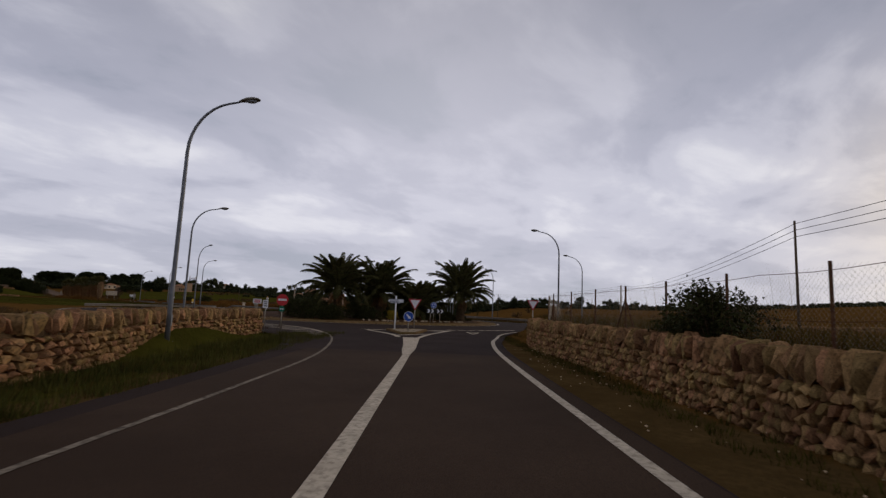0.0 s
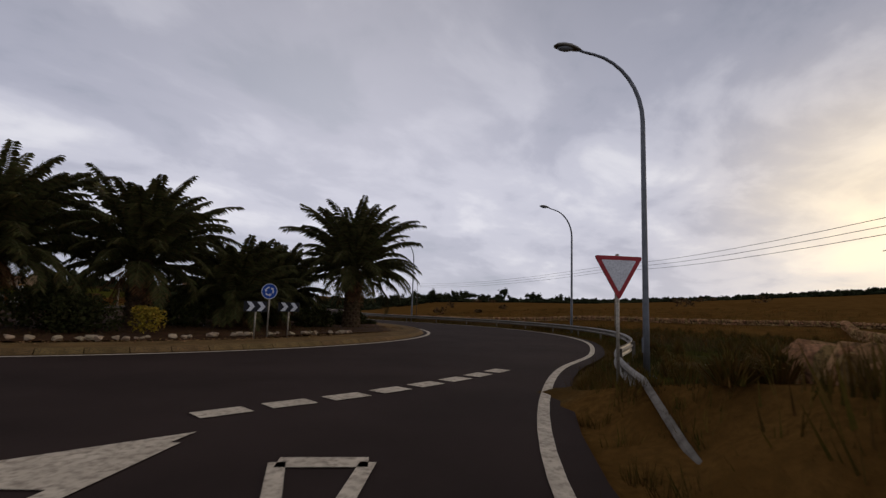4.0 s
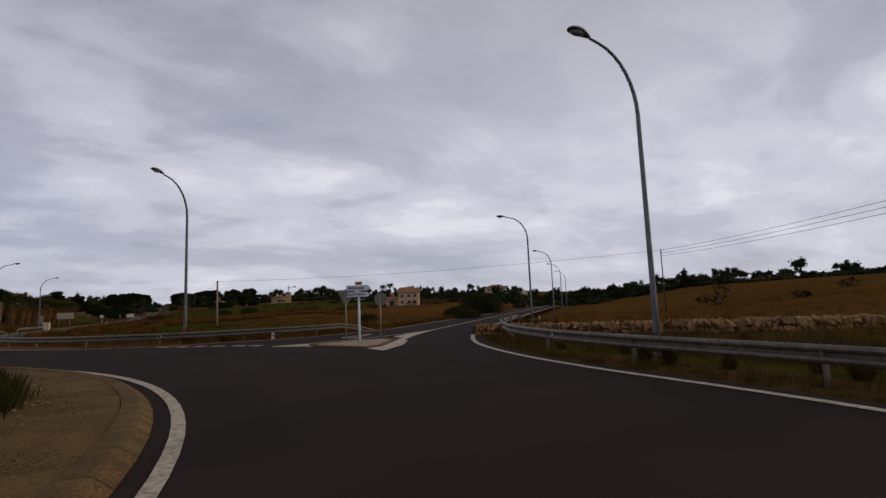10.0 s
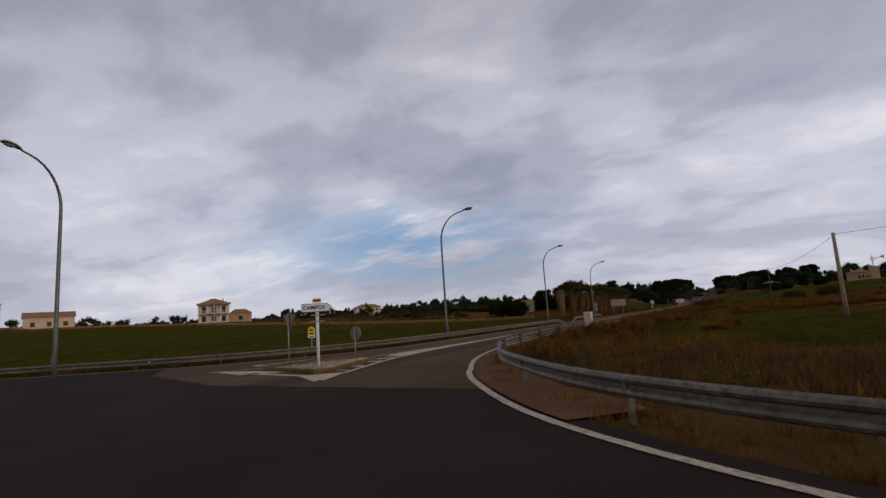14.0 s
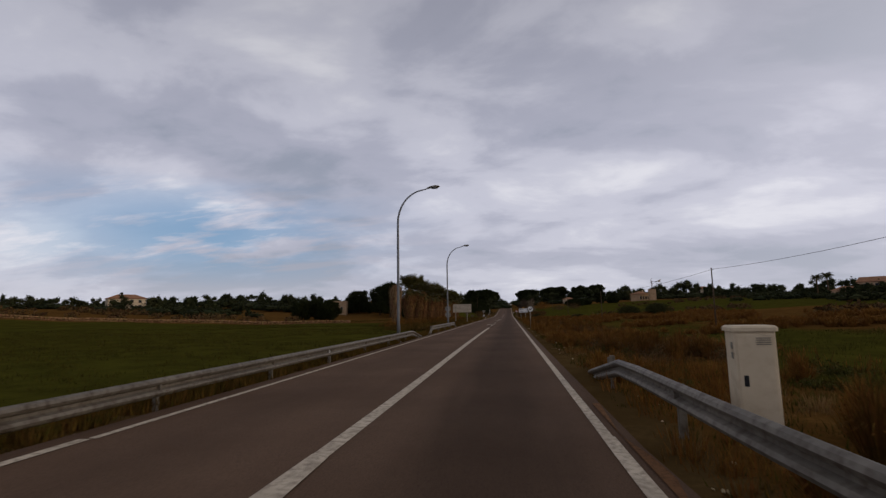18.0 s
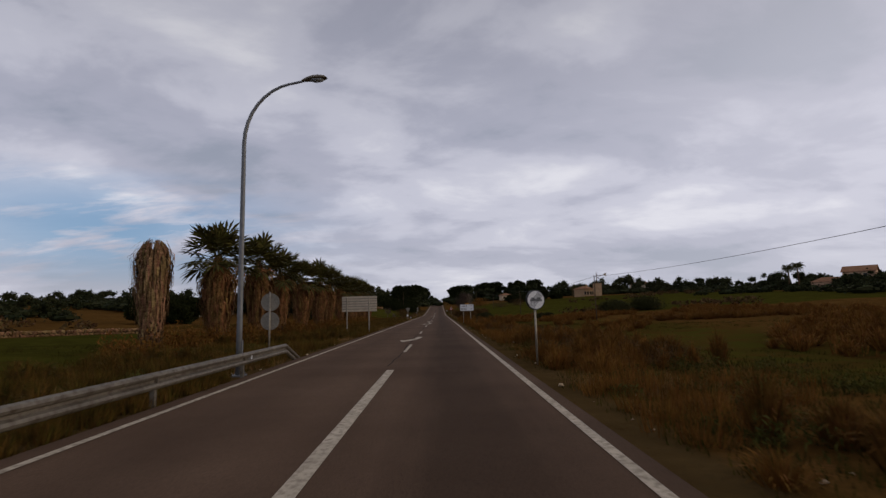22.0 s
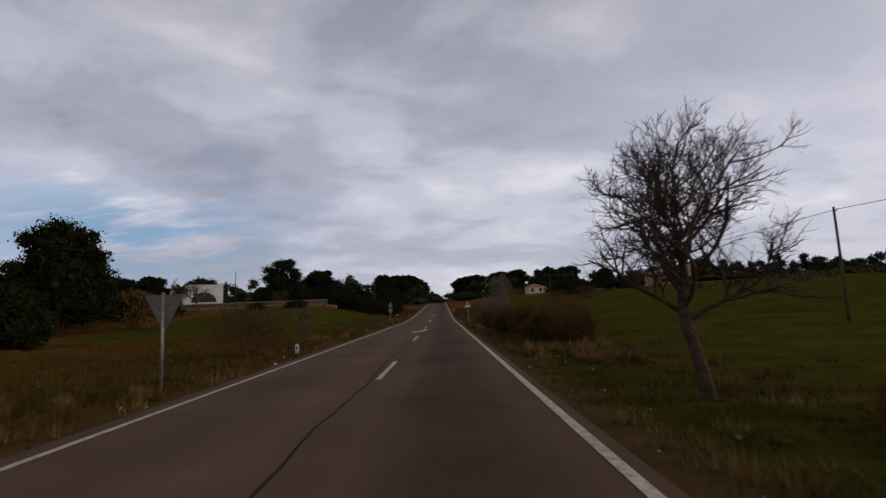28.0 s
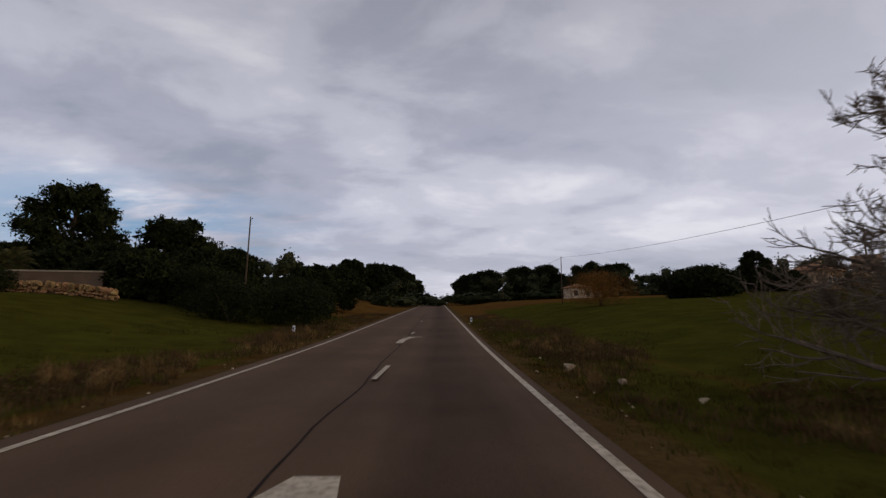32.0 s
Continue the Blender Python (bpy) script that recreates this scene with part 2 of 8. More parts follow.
STONE_PALE = material("pale_field_stone", (0.29, 0.255, 0.21), (0.42, 0.375, 0.31), 3.0, 0.95, (0.25, 0.22, 0.18), 16, 0.8, random=0.2)
STONE_FILL = material("wall_core", (0.06, 0.045, 0.032), (0.11, 0.085, 0.06), 5.0, 0.95, bump=0.8)
GRAVEL = material("sandy_gravel", (0.072, 0.048, 0.019), (0.150, 0.102, 0.046), 0.9, 0.95, (0.17, 0.128, 0.075), 26, 0.9)
SOIL = material("island_soil", (0.040, 0.021, 0.012), (0.075, 0.041, 0.024), 0.8, 0.95, (0.024, 0.018, 0.012), 12, 0.8)
PEBBLE = material("splitter_pebbles", (0.15, 0.135, 0.115), (0.27, 0.25, 0.215), 14, 0.9, (0.09, 0.08, 0.07), 22, 0.9)
WOOD_POLE = material("weathered_wood", (0.065, 0.052, 0.042), (0.12, 0.098, 0.08), 4, 0.9, bump=0.5)
CONC_POLE = material("concrete_pole", (0.22, 0.20, 0.18), (0.33, 0.30, 0.27), 3, 0.9, bump=0.3)
CABLE = plain("black_cable", (0.012, 0.012, 0.013), 0.6)
RUST = material("rusty_iron", (0.07, 0.04, 0.03), (0.13, 0.075, 0.05), 6, 0.9, bump=0.4)
WHITE = plain("white_enamel", (0.74, 0.74, 0.74), 0.4, v=0.06)
SIGN_GREY = material("sign_back_grey", (0.17, 0.18, 0.19), (0.25, 0.26, 0.27), 2, 0.5, bump=0.05, metal=0.4)
FADED_RED = plain("faded_red_paint", (0.40, 0.035, 0.04), 0.5, v=0.12)
RED = plain("sign_red", (0.50, 0.025, 0.03), 0.4, v=0.08)
BLUE = plain("sign_blue", (0.012, 0.07, 0.36), 0.4, v=0.08)
BLACK = plain("sign_black", (0.012, 0.012, 0.014), 0.5)
NAVY = plain("sign_navy", (0.02, 0.03, 0.09), 0.5)
YELLOW = plain("sign_orange", (0.80, 0.36, 0.02), 0.45, v=0.08)
MILE_YELLOW = plain("milestone_yellow", (0.80, 0.50, 0.02), 0.6, v=0.08)
CABINET = material("cabinet_cream", (0.50, 0.48, 0.43), (0.58, 0.56, 0.50), 1.5, 0.6, (0.46, 0.43, 0.38), 6, 0.1)
GLASS_LAMP = plain("lamp_glass", (0.30, 0.32, 0.34), 0.2, v=0.05)
BARK = material("bark", (0.055, 0.042, 0.034), (0.11, 0.085, 0.068), 5, 0.95, (0.03, 0.024, 0.02), 30, 0.9)
TWIG = material("grey_twigs", (0.075, 0.062, 0.060), (0.13, 0.11, 0.105), 5, 0.95, bump=0.3)
TWIG_DARK = material("almond_twigs", (0.045, 0.036, 0.036), (0.085, 0.068, 0.070), 5, 0.95, bump=0.3)
PALM_BARK = material("palm_bark", (0.055, 0.042, 0.030), (0.11, 0.082, 0.055), 6, 0.95, (0.03, 0.022, 0.016), 25, 0.8, random=0.25)
PALM_LEAF = material("date_palm_leaflet", (0.030, 0.040, 0.017), (0.068, 0.080, 0.033), 3, 0.55, (0.085, 0.07, 0.035), 10, 0.1, island=0.35)
FAN_LEAF = material("fan_palm_leaf", (0.034, 0.041, 0.014), (0.074, 0.080, 0.028), 3, 0.5, (0.072, 0.06, 0.028), 10, 0.1, island=0.3)
DEAD_LEAF = material("dead_palm_skirt", (0.125, 0.072, 0.036), (0.23, 0.138, 0.072), 2.5, 0.9, (0.05, 0.03, 0.016), 14, 0.4, island=0.35)
PINE = material("pine_needles", (0.011, 0.016, 0.007), (0.026, 0.034, 0.012), 1.5, 0.8, (0.010, 0.015, 0.007), 8, 0.3, island=0.35)
FAR_WOOD = material("far_wood", (0.018, 0.026, 0.014), (0.042, 0.050, 0.026), 0.06, 0.9, (0.015, 0.022, 0.013), 0.5, 0.3, island=0.4)
SHRUB = material("shrub_leaf", (0.017, 0.024, 0.010), (0.038, 0.047, 0.018), 2, 0.7, (0.04, 0.036, 0.016), 9, 0.2, island=0.35)
REED = material("rust_brown_scrub", (0.120, 0.058, 0.016), (0.210, 0.112, 0.032), 0.7, 0.9, (0.062, 0.038, 0.010), 7, 0.2, island=0.22)
STRAW = material("dry_straw", (0.15, 0.10, 0.048), (0.26, 0.185, 0.09), 0.7, 0.9, (0.09, 0.064, 0.03), 7, 0.2, island=0.3)
OLIVE_DRY = material("olive_dry_grass", (0.068, 0.044, 0.013), (0.120, 0.078, 0.024), 0.4, 0.9, (0.036, 0.040, 0.008), 4, 0.2, island=0.3)
GRASS = material("green_grass", (0.030, 0.034, 0.006), (0.060, 0.062, 0.011), 0.5, 0.8, (0.044, 0.036, 0.011), 6, 0.2, island=0.3)
WALL_OCHRE = material("ochre_render", (0.31, 0.235, 0.175), (0.41, 0.32, 0.245), 0.8, 0.9, bump=0.2)
WALL_PINK = material("pink_render", (0.44, 0.32, 0.265), (0.54, 0.40, 0.335), 0.8, 0.9, bump=0.2)
WALL_WHITE = material("white_render", (0.46, 0.42, 0.37), (0.58, 0.54, 0.48), 0.8, 0.9, bump=0.2)
ROOF = material("clay_roof", (0.22, 0.13, 0.09), (0.34, 0.205, 0.145), 1.5, 0.9, bump=0.5)
GLASS = plain("dark_window_glass", (0.02, 0.022, 0.026), 0.12, v=0.05)
SHUTTER = plain("brown_shutter", (0.07, 0.045, 0.03), 0.6)


def ground_material():
    """Fields: green crop, brown stubble, bare verge, in broad patches."""
    mt = bpy.data.materials.new("field_ground")
    mt.use_nodes = True
    nt = mt.node_tree
    N = nt.nodes.new
    b = nt.nodes["Principled BSDF"]
    tc = N("ShaderNodeTexCoord")
    at = N("ShaderNodeAttribute")
    at.attribute_name = "cover"
    sp = N("ShaderNodeSeparateColor")
    nt.links.new(at.outputs["Color"], sp.inputs[0])

    def noi(s, d=5):
        n = N("ShaderNodeTexNoise")
        n.inputs["Scale"].default_value, n.inputs["Detail"].default_value, n.inputs["Roughness"].default_value = s, d, 0.62
        nt.links.new(tc.outputs["Object"], n.inputs["Vector"])
        return n

    def ramp(n, c1, c2, a=0.38, z=0.62):
        r = N("ShaderNodeValToRGB")
        r.color_ramp.elements[0].position, r.color_ramp.elements[0].color = a, (*c1, 1)
        r.color_ramp.elements[1].position, r.color_ramp.elements[1].color = z, (*c2, 1)
        nt.links.new(n.outputs[0], r.inputs[0])
        return r.outputs[0]

    def mix(f, a, c):
        n = N("ShaderNodeMix")
        n.data_type = "RGBA"
        nt.links.new(f, n.inputs[0])
        nt.links.new(a, n.inputs[6])
        nt.links.new(c, n.inputs[7])
        return n.outputs[2]

    big, mid, fine = noi(0.05), noi(0.6), noi(9.0, 6)
    brown = mix(ramp(fine, (0, 0, 0), (0.8, 0.8, 0.8)), ramp(mid, (0.084, 0.040, 0.010), (0.142, 0.071, 0.019)), ramp(big, (0.068, 0.035, 0.009), (0.116, 0.060, 0.016)))
    green = mix(ramp(fine, (0, 0, 0), (0.7, 0.7, 0.7)), ramp(mid, (0.036, 0.035, 0.005), (0.068, 0.064, 0.009)), ramp(big, (0.054, 0.043, 0.009), (0.064, 0.058, 0.011)))
    bare = mix(ramp(fine, (0, 0, 0), (0.8, 0.8, 0.8)), ramp(mid, (0.070, 0.041, 0.014), (0.115, 0.070, 0.026)), ramp(big, (0.058, 0.036, 0.013), (0.092, 0.058, 0.022)))

    def edge(chan):
        a = N("ShaderNodeMath")
        a.operation = "ADD"
        s = N("ShaderNodeMath")
        s.operation = "MULTIPLY_ADD"
        nt.links.new(mid.outputs[0], s.inputs[0])
        s.inputs[1].default_value, s.inputs[2].default_value = 0.9, -0.45
        nt.links.new(chan, a.inputs[0])
        nt.links.new(s.outputs[0], a.inputs[1])
        r = N("ShaderNodeMapRange")
        r.interpolation_type = "SMOOTHSTEP"
        r.inputs[1].default_value, r.inputs[2].default_value = 0.3, 0.7
        nt.links.new(a.outputs[0], r.inputs[0])
        return r.outputs[0]

    col = mix(edge(sp.outputs[1]), brown, green)
    col = mix(edge(sp.outputs[0]), col, bare)
    nt.links.new(col, b.inputs["Base Color"])
    b.inputs["Roughness"].default_value = 0.95
    b.inputs["Specular IOR Level"].default_value = 0.0
    bp = N("ShaderNodeBump")
    bp.inputs["Strength"].default_value, bp.inputs["Distance"].default_value = 0.8, 0.08
    nt.links.new(fine.outputs[0], bp.inputs["Height"])
    nt.links.new(bp.outputs[0], b.inputs["Normal"])
    return mt


GROUND = ground_material()


def worn_lanes(mt):
    """Oil-dark streak down each lane and paler wheel tracks, along x."""
    nt = mt.node_tree
    b = nt.nodes["Principled BSDF"]
    src = b.inputs["Base Color"].links[0].from_socket
    tc, sep, noi = nt.nodes.new("ShaderNodeTexCoord"), nt.nodes.new("ShaderNodeSeparateXYZ"), nt.nodes.new("ShaderNodeTexNoise")
    nt.links.new(tc.outputs["Object"], sep.inputs[0])
    mp = nt.nodes.new("ShaderNodeMapping")
    mp.inputs["Scale"].default_value = (1.5, 0.12, 1)
    nt.links.new(tc.outputs["Object"], mp.inputs[0])
    nt.links.new(mp.outputs[0], noi.inputs["Vector"])
    noi.inputs["Scale"].default_value, noi.inputs["Detail"].default_value = 1.6, 5
    add = nt.nodes.new("ShaderNodeMath")
    add.operation = "MULTIPLY_ADD"
    nt.links.new(noi.outputs[0], add.inputs[0])
    add.inputs[1].default_value = 0.9
    nt.links.new(sep.outputs[0], add.inputs[2])
    r = nt.nodes.new("ShaderNodeValToRGB")
    mr = nt.nodes.new("ShaderNodeMapRange")
    mr.inputs[1].default_value, mr.inputs[2].default_value = -5.0, 2.4
    nt.links.new(add.outputs[0], mr.inputs[0])
    nt.links.new(mr.outputs[0], r.inputs[0])
    stops = [(0.0, 0.9), (0.10, 1.15), (0.24, 0.95), (0.40, 1.18), (0.52, 1.0), (0.58, 1.08), (0.69, 0.66), (0.80, 0.72), (0.90, 1.08), (1.0, 0.9)]
    el = r.color_ramp.elements
    while len(el) < len(stops):
        el.new(0.5)
    for e, (p, k) in zip(el, stops):
        e.position, e.color = p, (k * 0.5, k * 0.5, k * 0.5, 1)
    mx = nt.nodes.new("ShaderNodeVectorMath")
    mx.operation = "MULTIPLY"
    nt.links.new(src, mx.inputs[0])
    sc = nt.nodes.new("ShaderNodeVectorMath")
    sc.operation = "SCALE"
    sc.inputs[3].default_value = 2.0
    nt.links.new(r.outputs[0], sc.inputs[0])
    nt.links.new(sc.outputs[0], mx.inputs[1])
    nt.links.new(mx.outputs[0], b.inputs["Base Color"])


worn_lanes(ASPHALT_OLD)


# ---- mesh tools ----
class Mesh:
    """Gathers vertices and faces for one mesh."""

    def __init__(self):
        self.v, self.f = [], []

    def add(self, vs, fs):
        k = len(self.v)
        self.v.extend(tuple(p) for p in vs)
        self.f.extend(tuple(i + k for i in q) for q in fs)
        return self

    def box(self, c, s, rz=0.0, b=0.0, m=None):
        """A box with chamfered upright edges and top, centre c, size s."""
        x, y, z = s[0] / 2, s[1] / 2, s[2] / 2
        b = min(b, x * 0.9, y * 0.9, z * 0.9)
        if b <= 0:
            vs = [(i * x, j * y, k * z) for k in (-1, 1) for i, j in ((-1, -1), (1, -1), (1, 1), (-1, 1))]
            fs = [(3, 2, 1, 0), (4, 5, 6, 7)] + [(i, (i + 1) % 4, 4 + (i + 1) % 4, 4 + i) for i in range(4)]
        else:
            ring = [(-x + b, -y), (x - b, -y), (x, -y + b), (x, y - b), (x - b, y), (-x + b, y), (-x, y - b), (-x, -y + b)]
            inner = [(px * (x - b) / x, py * (y - b) / y) for px, py in ring]
            vs = [(p, q, -z) for p, q in ring] + [(p, q, z - b) for p, q in ring] + [(p, q, z) for p, q in inner]
            fs = [tuple(range(7, -1, -1)), tuple(range(16, 24))]
            for k in (0, 8):
                fs += [(k + i, k + (i + 1) % 8, k + 8 + (i + 1) % 8, k + 8 + i) for i in range(8)]
        r = Matrix.Rotation(rz, 4, "Z") if m is None else m
        o = Vector(c)
        return self.add([tuple(r @ Vector(p) + o) for p in vs], fs)

    def tube(self, pts, radii, n=8, caps=True):
        """A round tube through points, a radius at each."""
        pts = [Vector(p) for p in pts]
        vs, fs = [], []
        ref = None
        for i, p in enumerate(pts):
            d = (pts[min(i + 1, len(pts) - 1)] - pts[max(i - 1, 0)])
            d = d.normalized() if d.length > 1e-9 else Vector((0, 0, 1))
            if ref is None:
                ref = Vector((1, 0, 0)) if abs(d.x) < 0.8 else Vector((0, 1, 0))
            u = (ref - d * ref.dot(d)).normalized()
            w = d.cross(u)
            ref = u
            r = radii[i] if isinstance(radii, (list, tuple)) else radii
            for k in range(n):
                a = 2 * math.pi * k / n
                vs.append(p + u * (math.cos(a) * r) + w * (math.sin(a) * r))
        for i in range(len(pts) - 1):
            for k in range(n):
                k2 = (k + 1) % n
                fs.append((i * n + k, i * n + k2, (i + 1) * n + k2, (i + 1) * n + k))
        if caps:
            fs.append(tuple(range(n - 1, -1, -1)))
            fs.append(tuple(range((len(pts) - 1) * n, len(pts) * n)))
        return self.add(vs, fs)

    def prism(self, poly, t, m=None):
        """A flat polygon in x, z given a thickness t along y (front at -t/2)."""
        n = len(poly)
        m = m or Matrix()
        vs = [m @ Vector((x, -t / 2, z)) for x, z in poly] + [m @ Vector((x, t / 2, z)) for x, z in poly]
        fs = [tuple(range(n)), tuple(range(2 * n - 1, n - 1, -1))] + [(i, n + i, n + (i + 1) % n, (i + 1) % n) for i in range(n)]
        return self.add(vs, fs)

    def slab(self, poly, z0, z1):
        """A ground-plan polygon (anticlockwise) raised from z0 to z1."""
        n = len(poly)
        vs = [(x, y, z0) for x, y in poly] + [(x, y, z1) for x, y in poly]
        return self.add(vs, [tuple(range(n, 2 * n))] + [(i, (i + 1) % n, n + (i + 1) % n, n + i) for i in range(n)])

    def data(self, name, smooth=False):
        me = bpy.data.meshes.new(name)
        me.from_pydata(self.v, [], self.f)
        if smooth:
            me.polygons.foreach_set("use_smooth", [True] * len(me.polygons))
        me.update()
        return me


def part(name, mesh, mat, parent=None, label="", smooth=False):
    """Links a gathered mesh (or mesh data) as one object under a thing."""
    me = mesh.data(name, smooth) if isinstance(mesh, Mesh) else mesh
    if not me.materials:
        me.materials.append(mat)
    ob = new(name, me)
    if parent is not None:
        ob.parent = parent
    if label:
        tagged(ob, label)
    return ob


def thing(name, label, category, group="", at=(0, 0, 0), rz=0.0, kind=""):
    ob = new(name)
    ob.matrix_basis = pose(*at, 0, 0, rz)
    ob.empty_display_size = 0.3
    return tagged(ob, label, category, group, kind)


def smooth_line(pts, step=0.8):
    """A Catmull-Rom line through plan points."""
    p = [np.array(q, float) for q in pts]
    p = [2 * p[0] - p[1]] + p + [2 * p[-1] - p[-2]]
    out = []
    for a, b, c, d in zip(p, p[1:], p[2:], p[3:]):
        n = max(1, int(np.linalg.norm(c - b) / step))
        for i in range(n):
            t = i / n
            out.append(0.5 * (2 * b + (c - a) * t + (2 * a - 5 * b + 4 * c - d) * t * t + (3 * b - a - 3 * c + d) * t ** 3))
    out.append(p[-2])
    return np.array(out)


def offset_line(line, d):
    """The line moved d metres to its right."""
    t = np.gradient(line[:, :2], axis=0)
    t /= np.linalg.norm(t, axis=1)[:, None] + 1e-9
    return line[:, :2] + np.stack([t[:, 1], -t[:, 0]], 1) * d


# ---- lie of the land ----
CX, CY = -5.0, -220.5          # centre of the roundabout
S_DIR = np.array([0.695, 0.719])
S_RIGHT = np.array([0.719, -0.695])
S_ORG = np.array([-39.5, -273.3])


def smoothstep(a, b, x):
    t = np.clip((np.asarray(x, float) - a) / (b - a), 0, 1)
    return t * t * (3 - 2 * t)


def road_z(y):
    """Height of the straight road: level, then climbing to a crest."""
    y = np.asarray(y, float)
    s = np.clip(y + 8, 0, None)
    z = np.where(s < 34, 0.033 * s * s / 68, 0.033 * (s - 17))
    return np.where(y > 270, np.maximum(0.033 * 261 - 0.02 * (y - 270), -5), z)


def arm_cut(x, y):
    """Keeps the land level along the north-east arm."""
    s, u = (x - 27) * 0.692 + (y + 202) * 0.722, (x - 27) * 0.722 - (y + 202) * 0.692
    return 1 - smoothstep(-12, 4, s) * (1 - smoothstep(6, 46, np.abs(u)))


def land_z(x, y):
    x, y = np.asarray(x, float), np.asarray(y, float)
    near = np.abs(x + 1.75)
    z = road_z(y) * (1 - 0.25 * smoothstep(40, 200, near))
    x0 = 12 + 26 * smoothstep(-165, -205, y)
    z = z + np.interp(y, [-320, -271, -224, -184, -110, -60, 10, 70], [18.0, 14.0, 9.5, 6.6, 5.3, 5.0, 5.5, 6.5]) * (1 - np.exp(-np.clip(x - x0, 0, None) / 120.0)) * arm_cut(x, y)
    z = z + 2.5 * smoothstep(-30, 22, y) * smoothstep(-8, -25, x) * smoothstep(200, 90, np.abs(x))
    z = z + 1.0 * smoothstep(-60, -20, y) * smoothstep(5, 16, x)
    z = z + 5.0 * smoothstep(-30, -150, x) * smoothstep(-225, -160, y)
    u = (x - S_ORG[0]) * S_RIGHT[0] + (y - S_ORG[1]) * S_RIGHT[1]
    s = (x - S_ORG[0]) * S_DIR[0] + (y - S_ORG[1]) * S_DIR[1]
    z = z + 1.02 * smoothstep(4.7, 5.3, u - np.clip(s - 16, 0, None) * 0.06) * smoothstep(41, 33, s) * smoothstep(80, 30, u)
    z = z + 0.6 * smoothstep(-8.2, -8.8, u) * smoothstep(24, 18, s)
    rough = 0.10 * np.sin(x * 0.31 + 1.3 * np.sin(y * 0.17)) * np.sin(y * 0.27 + 0.6) + 0.5 * np.sin(x * 0.021) * np.sin(y * 0.017 + 1)
    r = np.hypot(x - CX, y - CY)
    clear = np.minimum(np.minimum(smoothstep(6, 14, near) + smoothstep(-190, -215, y), smoothstep(38, 50, r)), np.minimum(1, smoothstep(5, 12, np.abs(u + 1))+smoothstep(60, 90, s)))
    return z + rough * clear - 0.07

# ---- ground ----
def axis(a, b, step, far, grow=1.28):
    mid = list(np.arange(a, b + 0.01, step))
    out, d = [], step
    v = b
    while v < far:
        d *= grow
        v += d
        out.append(v)
    lo, d, v = [], step, a
    while v > -far:
        d *= grow
        v -= d
        lo.append(v)
    return np.array(lo[::-1] + mid + out)


def make_ground():
    xs, ys = axis(-62, 62, 1.0, 3200), axis(-300, 80, 1.25, 3200)
    X, Y = np.meshgrid(xs, ys)
    Z = land_z(X, Y)
    v = np.stack([X, Y, Z], -1).reshape(-1, 3)
    nx, ny = len(xs), len(ys)
    i = (np.arange(ny - 1)[:, None] * nx + np.arange(nx - 1)[None, :]).ravel()
    f = np.stack([i, i + 1, i + nx + 1, i + nx], 1)
    me = bpy.data.meshes.new("ground")
    me.from_pydata(v.tolist(), [], f.tolist())
    me.polygons.foreach_set("use_smooth", [True] * len(me.polygons))
    x, y = v[:, 0], v[:, 1]
    r = np.hypot(x - CX, y - CY)
    near = np.abs(x + 1.75)
    u = (x - S_ORG[0]) * S_RIGHT[0] + (y - S_ORG[1]) * S_RIGHT[1]
    s = (x - S_ORG[0]) * S_DIR[0] + (y - S_ORG[1]) * S_DIR[1]
    bare = np.maximum(smoothstep(4.7, 3.9, near) * smoothstep(-195, -180, y), smoothstep(31, 28.5, r))
    bare = np.maximum(bare, smoothstep(5.6, 4.8, np.abs(u + 1)) * smoothstep(80, 60, s))
    green = smoothstep(-5.6, -7.5, x) * smoothstep(-125, -105, x) * smoothstep(-192, -186, y) * smoothstep(-1, -5, y + 95 - 0.43 * (x + 27)) * (0.66 + 0.34 * np.maximum(smoothstep(-128, -140, y), smoothstep(-14, -24, x)))
    green = np.maximum(green, smoothstep(5.5, 8, x + 0.35 * (y + 178) * (y < -178)) * smoothstep(26, 15, x) * smoothstep(-190, -183, y) * smoothstep(-58, -66, y) * (0.80 - 0.26 * smoothstep(-146, -132, y)))
    green = np.maximum(green, smoothstep(5, 7, x) * smoothstep(140, 90, x) * smoothstep(-70, -62, y) * smoothstep(90, 60, y))
    green = np.maximum(green, smoothstep(-5.6, -7, x) * smoothstep(-40, -30, x) * smoothstep(-26, -16, y) * smoothstep(60, 40, y))
    green = np.maximum(green, smoothstep(5, 8, x) * smoothstep(-30, -20, y) * smoothstep(80, 50, y) * smoothstep(60, 40, x))
    green = np.maximum(green, 0.85 * smoothstep(2.2, 2.8, x) * smoothstep(6.5, 5.0, x) * smoothstep(-72, -62, y) * smoothstep(60, 40, y))
    green = np.maximum(green, 0.8 * smoothstep(-3.6, -4.4, u) * smoothstep(-11, -9.5, u) * smoothstep(38, 32, s))
    green = np.maximum(green, 1.0 * smoothstep(27, 30, r) * smoothstep(46, 38, r) * smoothstep(-203, -216, y) * smoothstep(-10, -5, x))
    col = me.color_attributes.new("cover", "FLOAT_COLOR", "POINT")
    c = np.stack([bare, green, np.zeros_like(x), np.ones_like(x)], 1).astype(np.float32)
    col.data.foreach_set("color", c.ravel())
    me.materials.append(GROUND)
    return tagged(new("ground", me), "brown and green winter fields with bare verges", "ground", kind="structure")


make_ground()

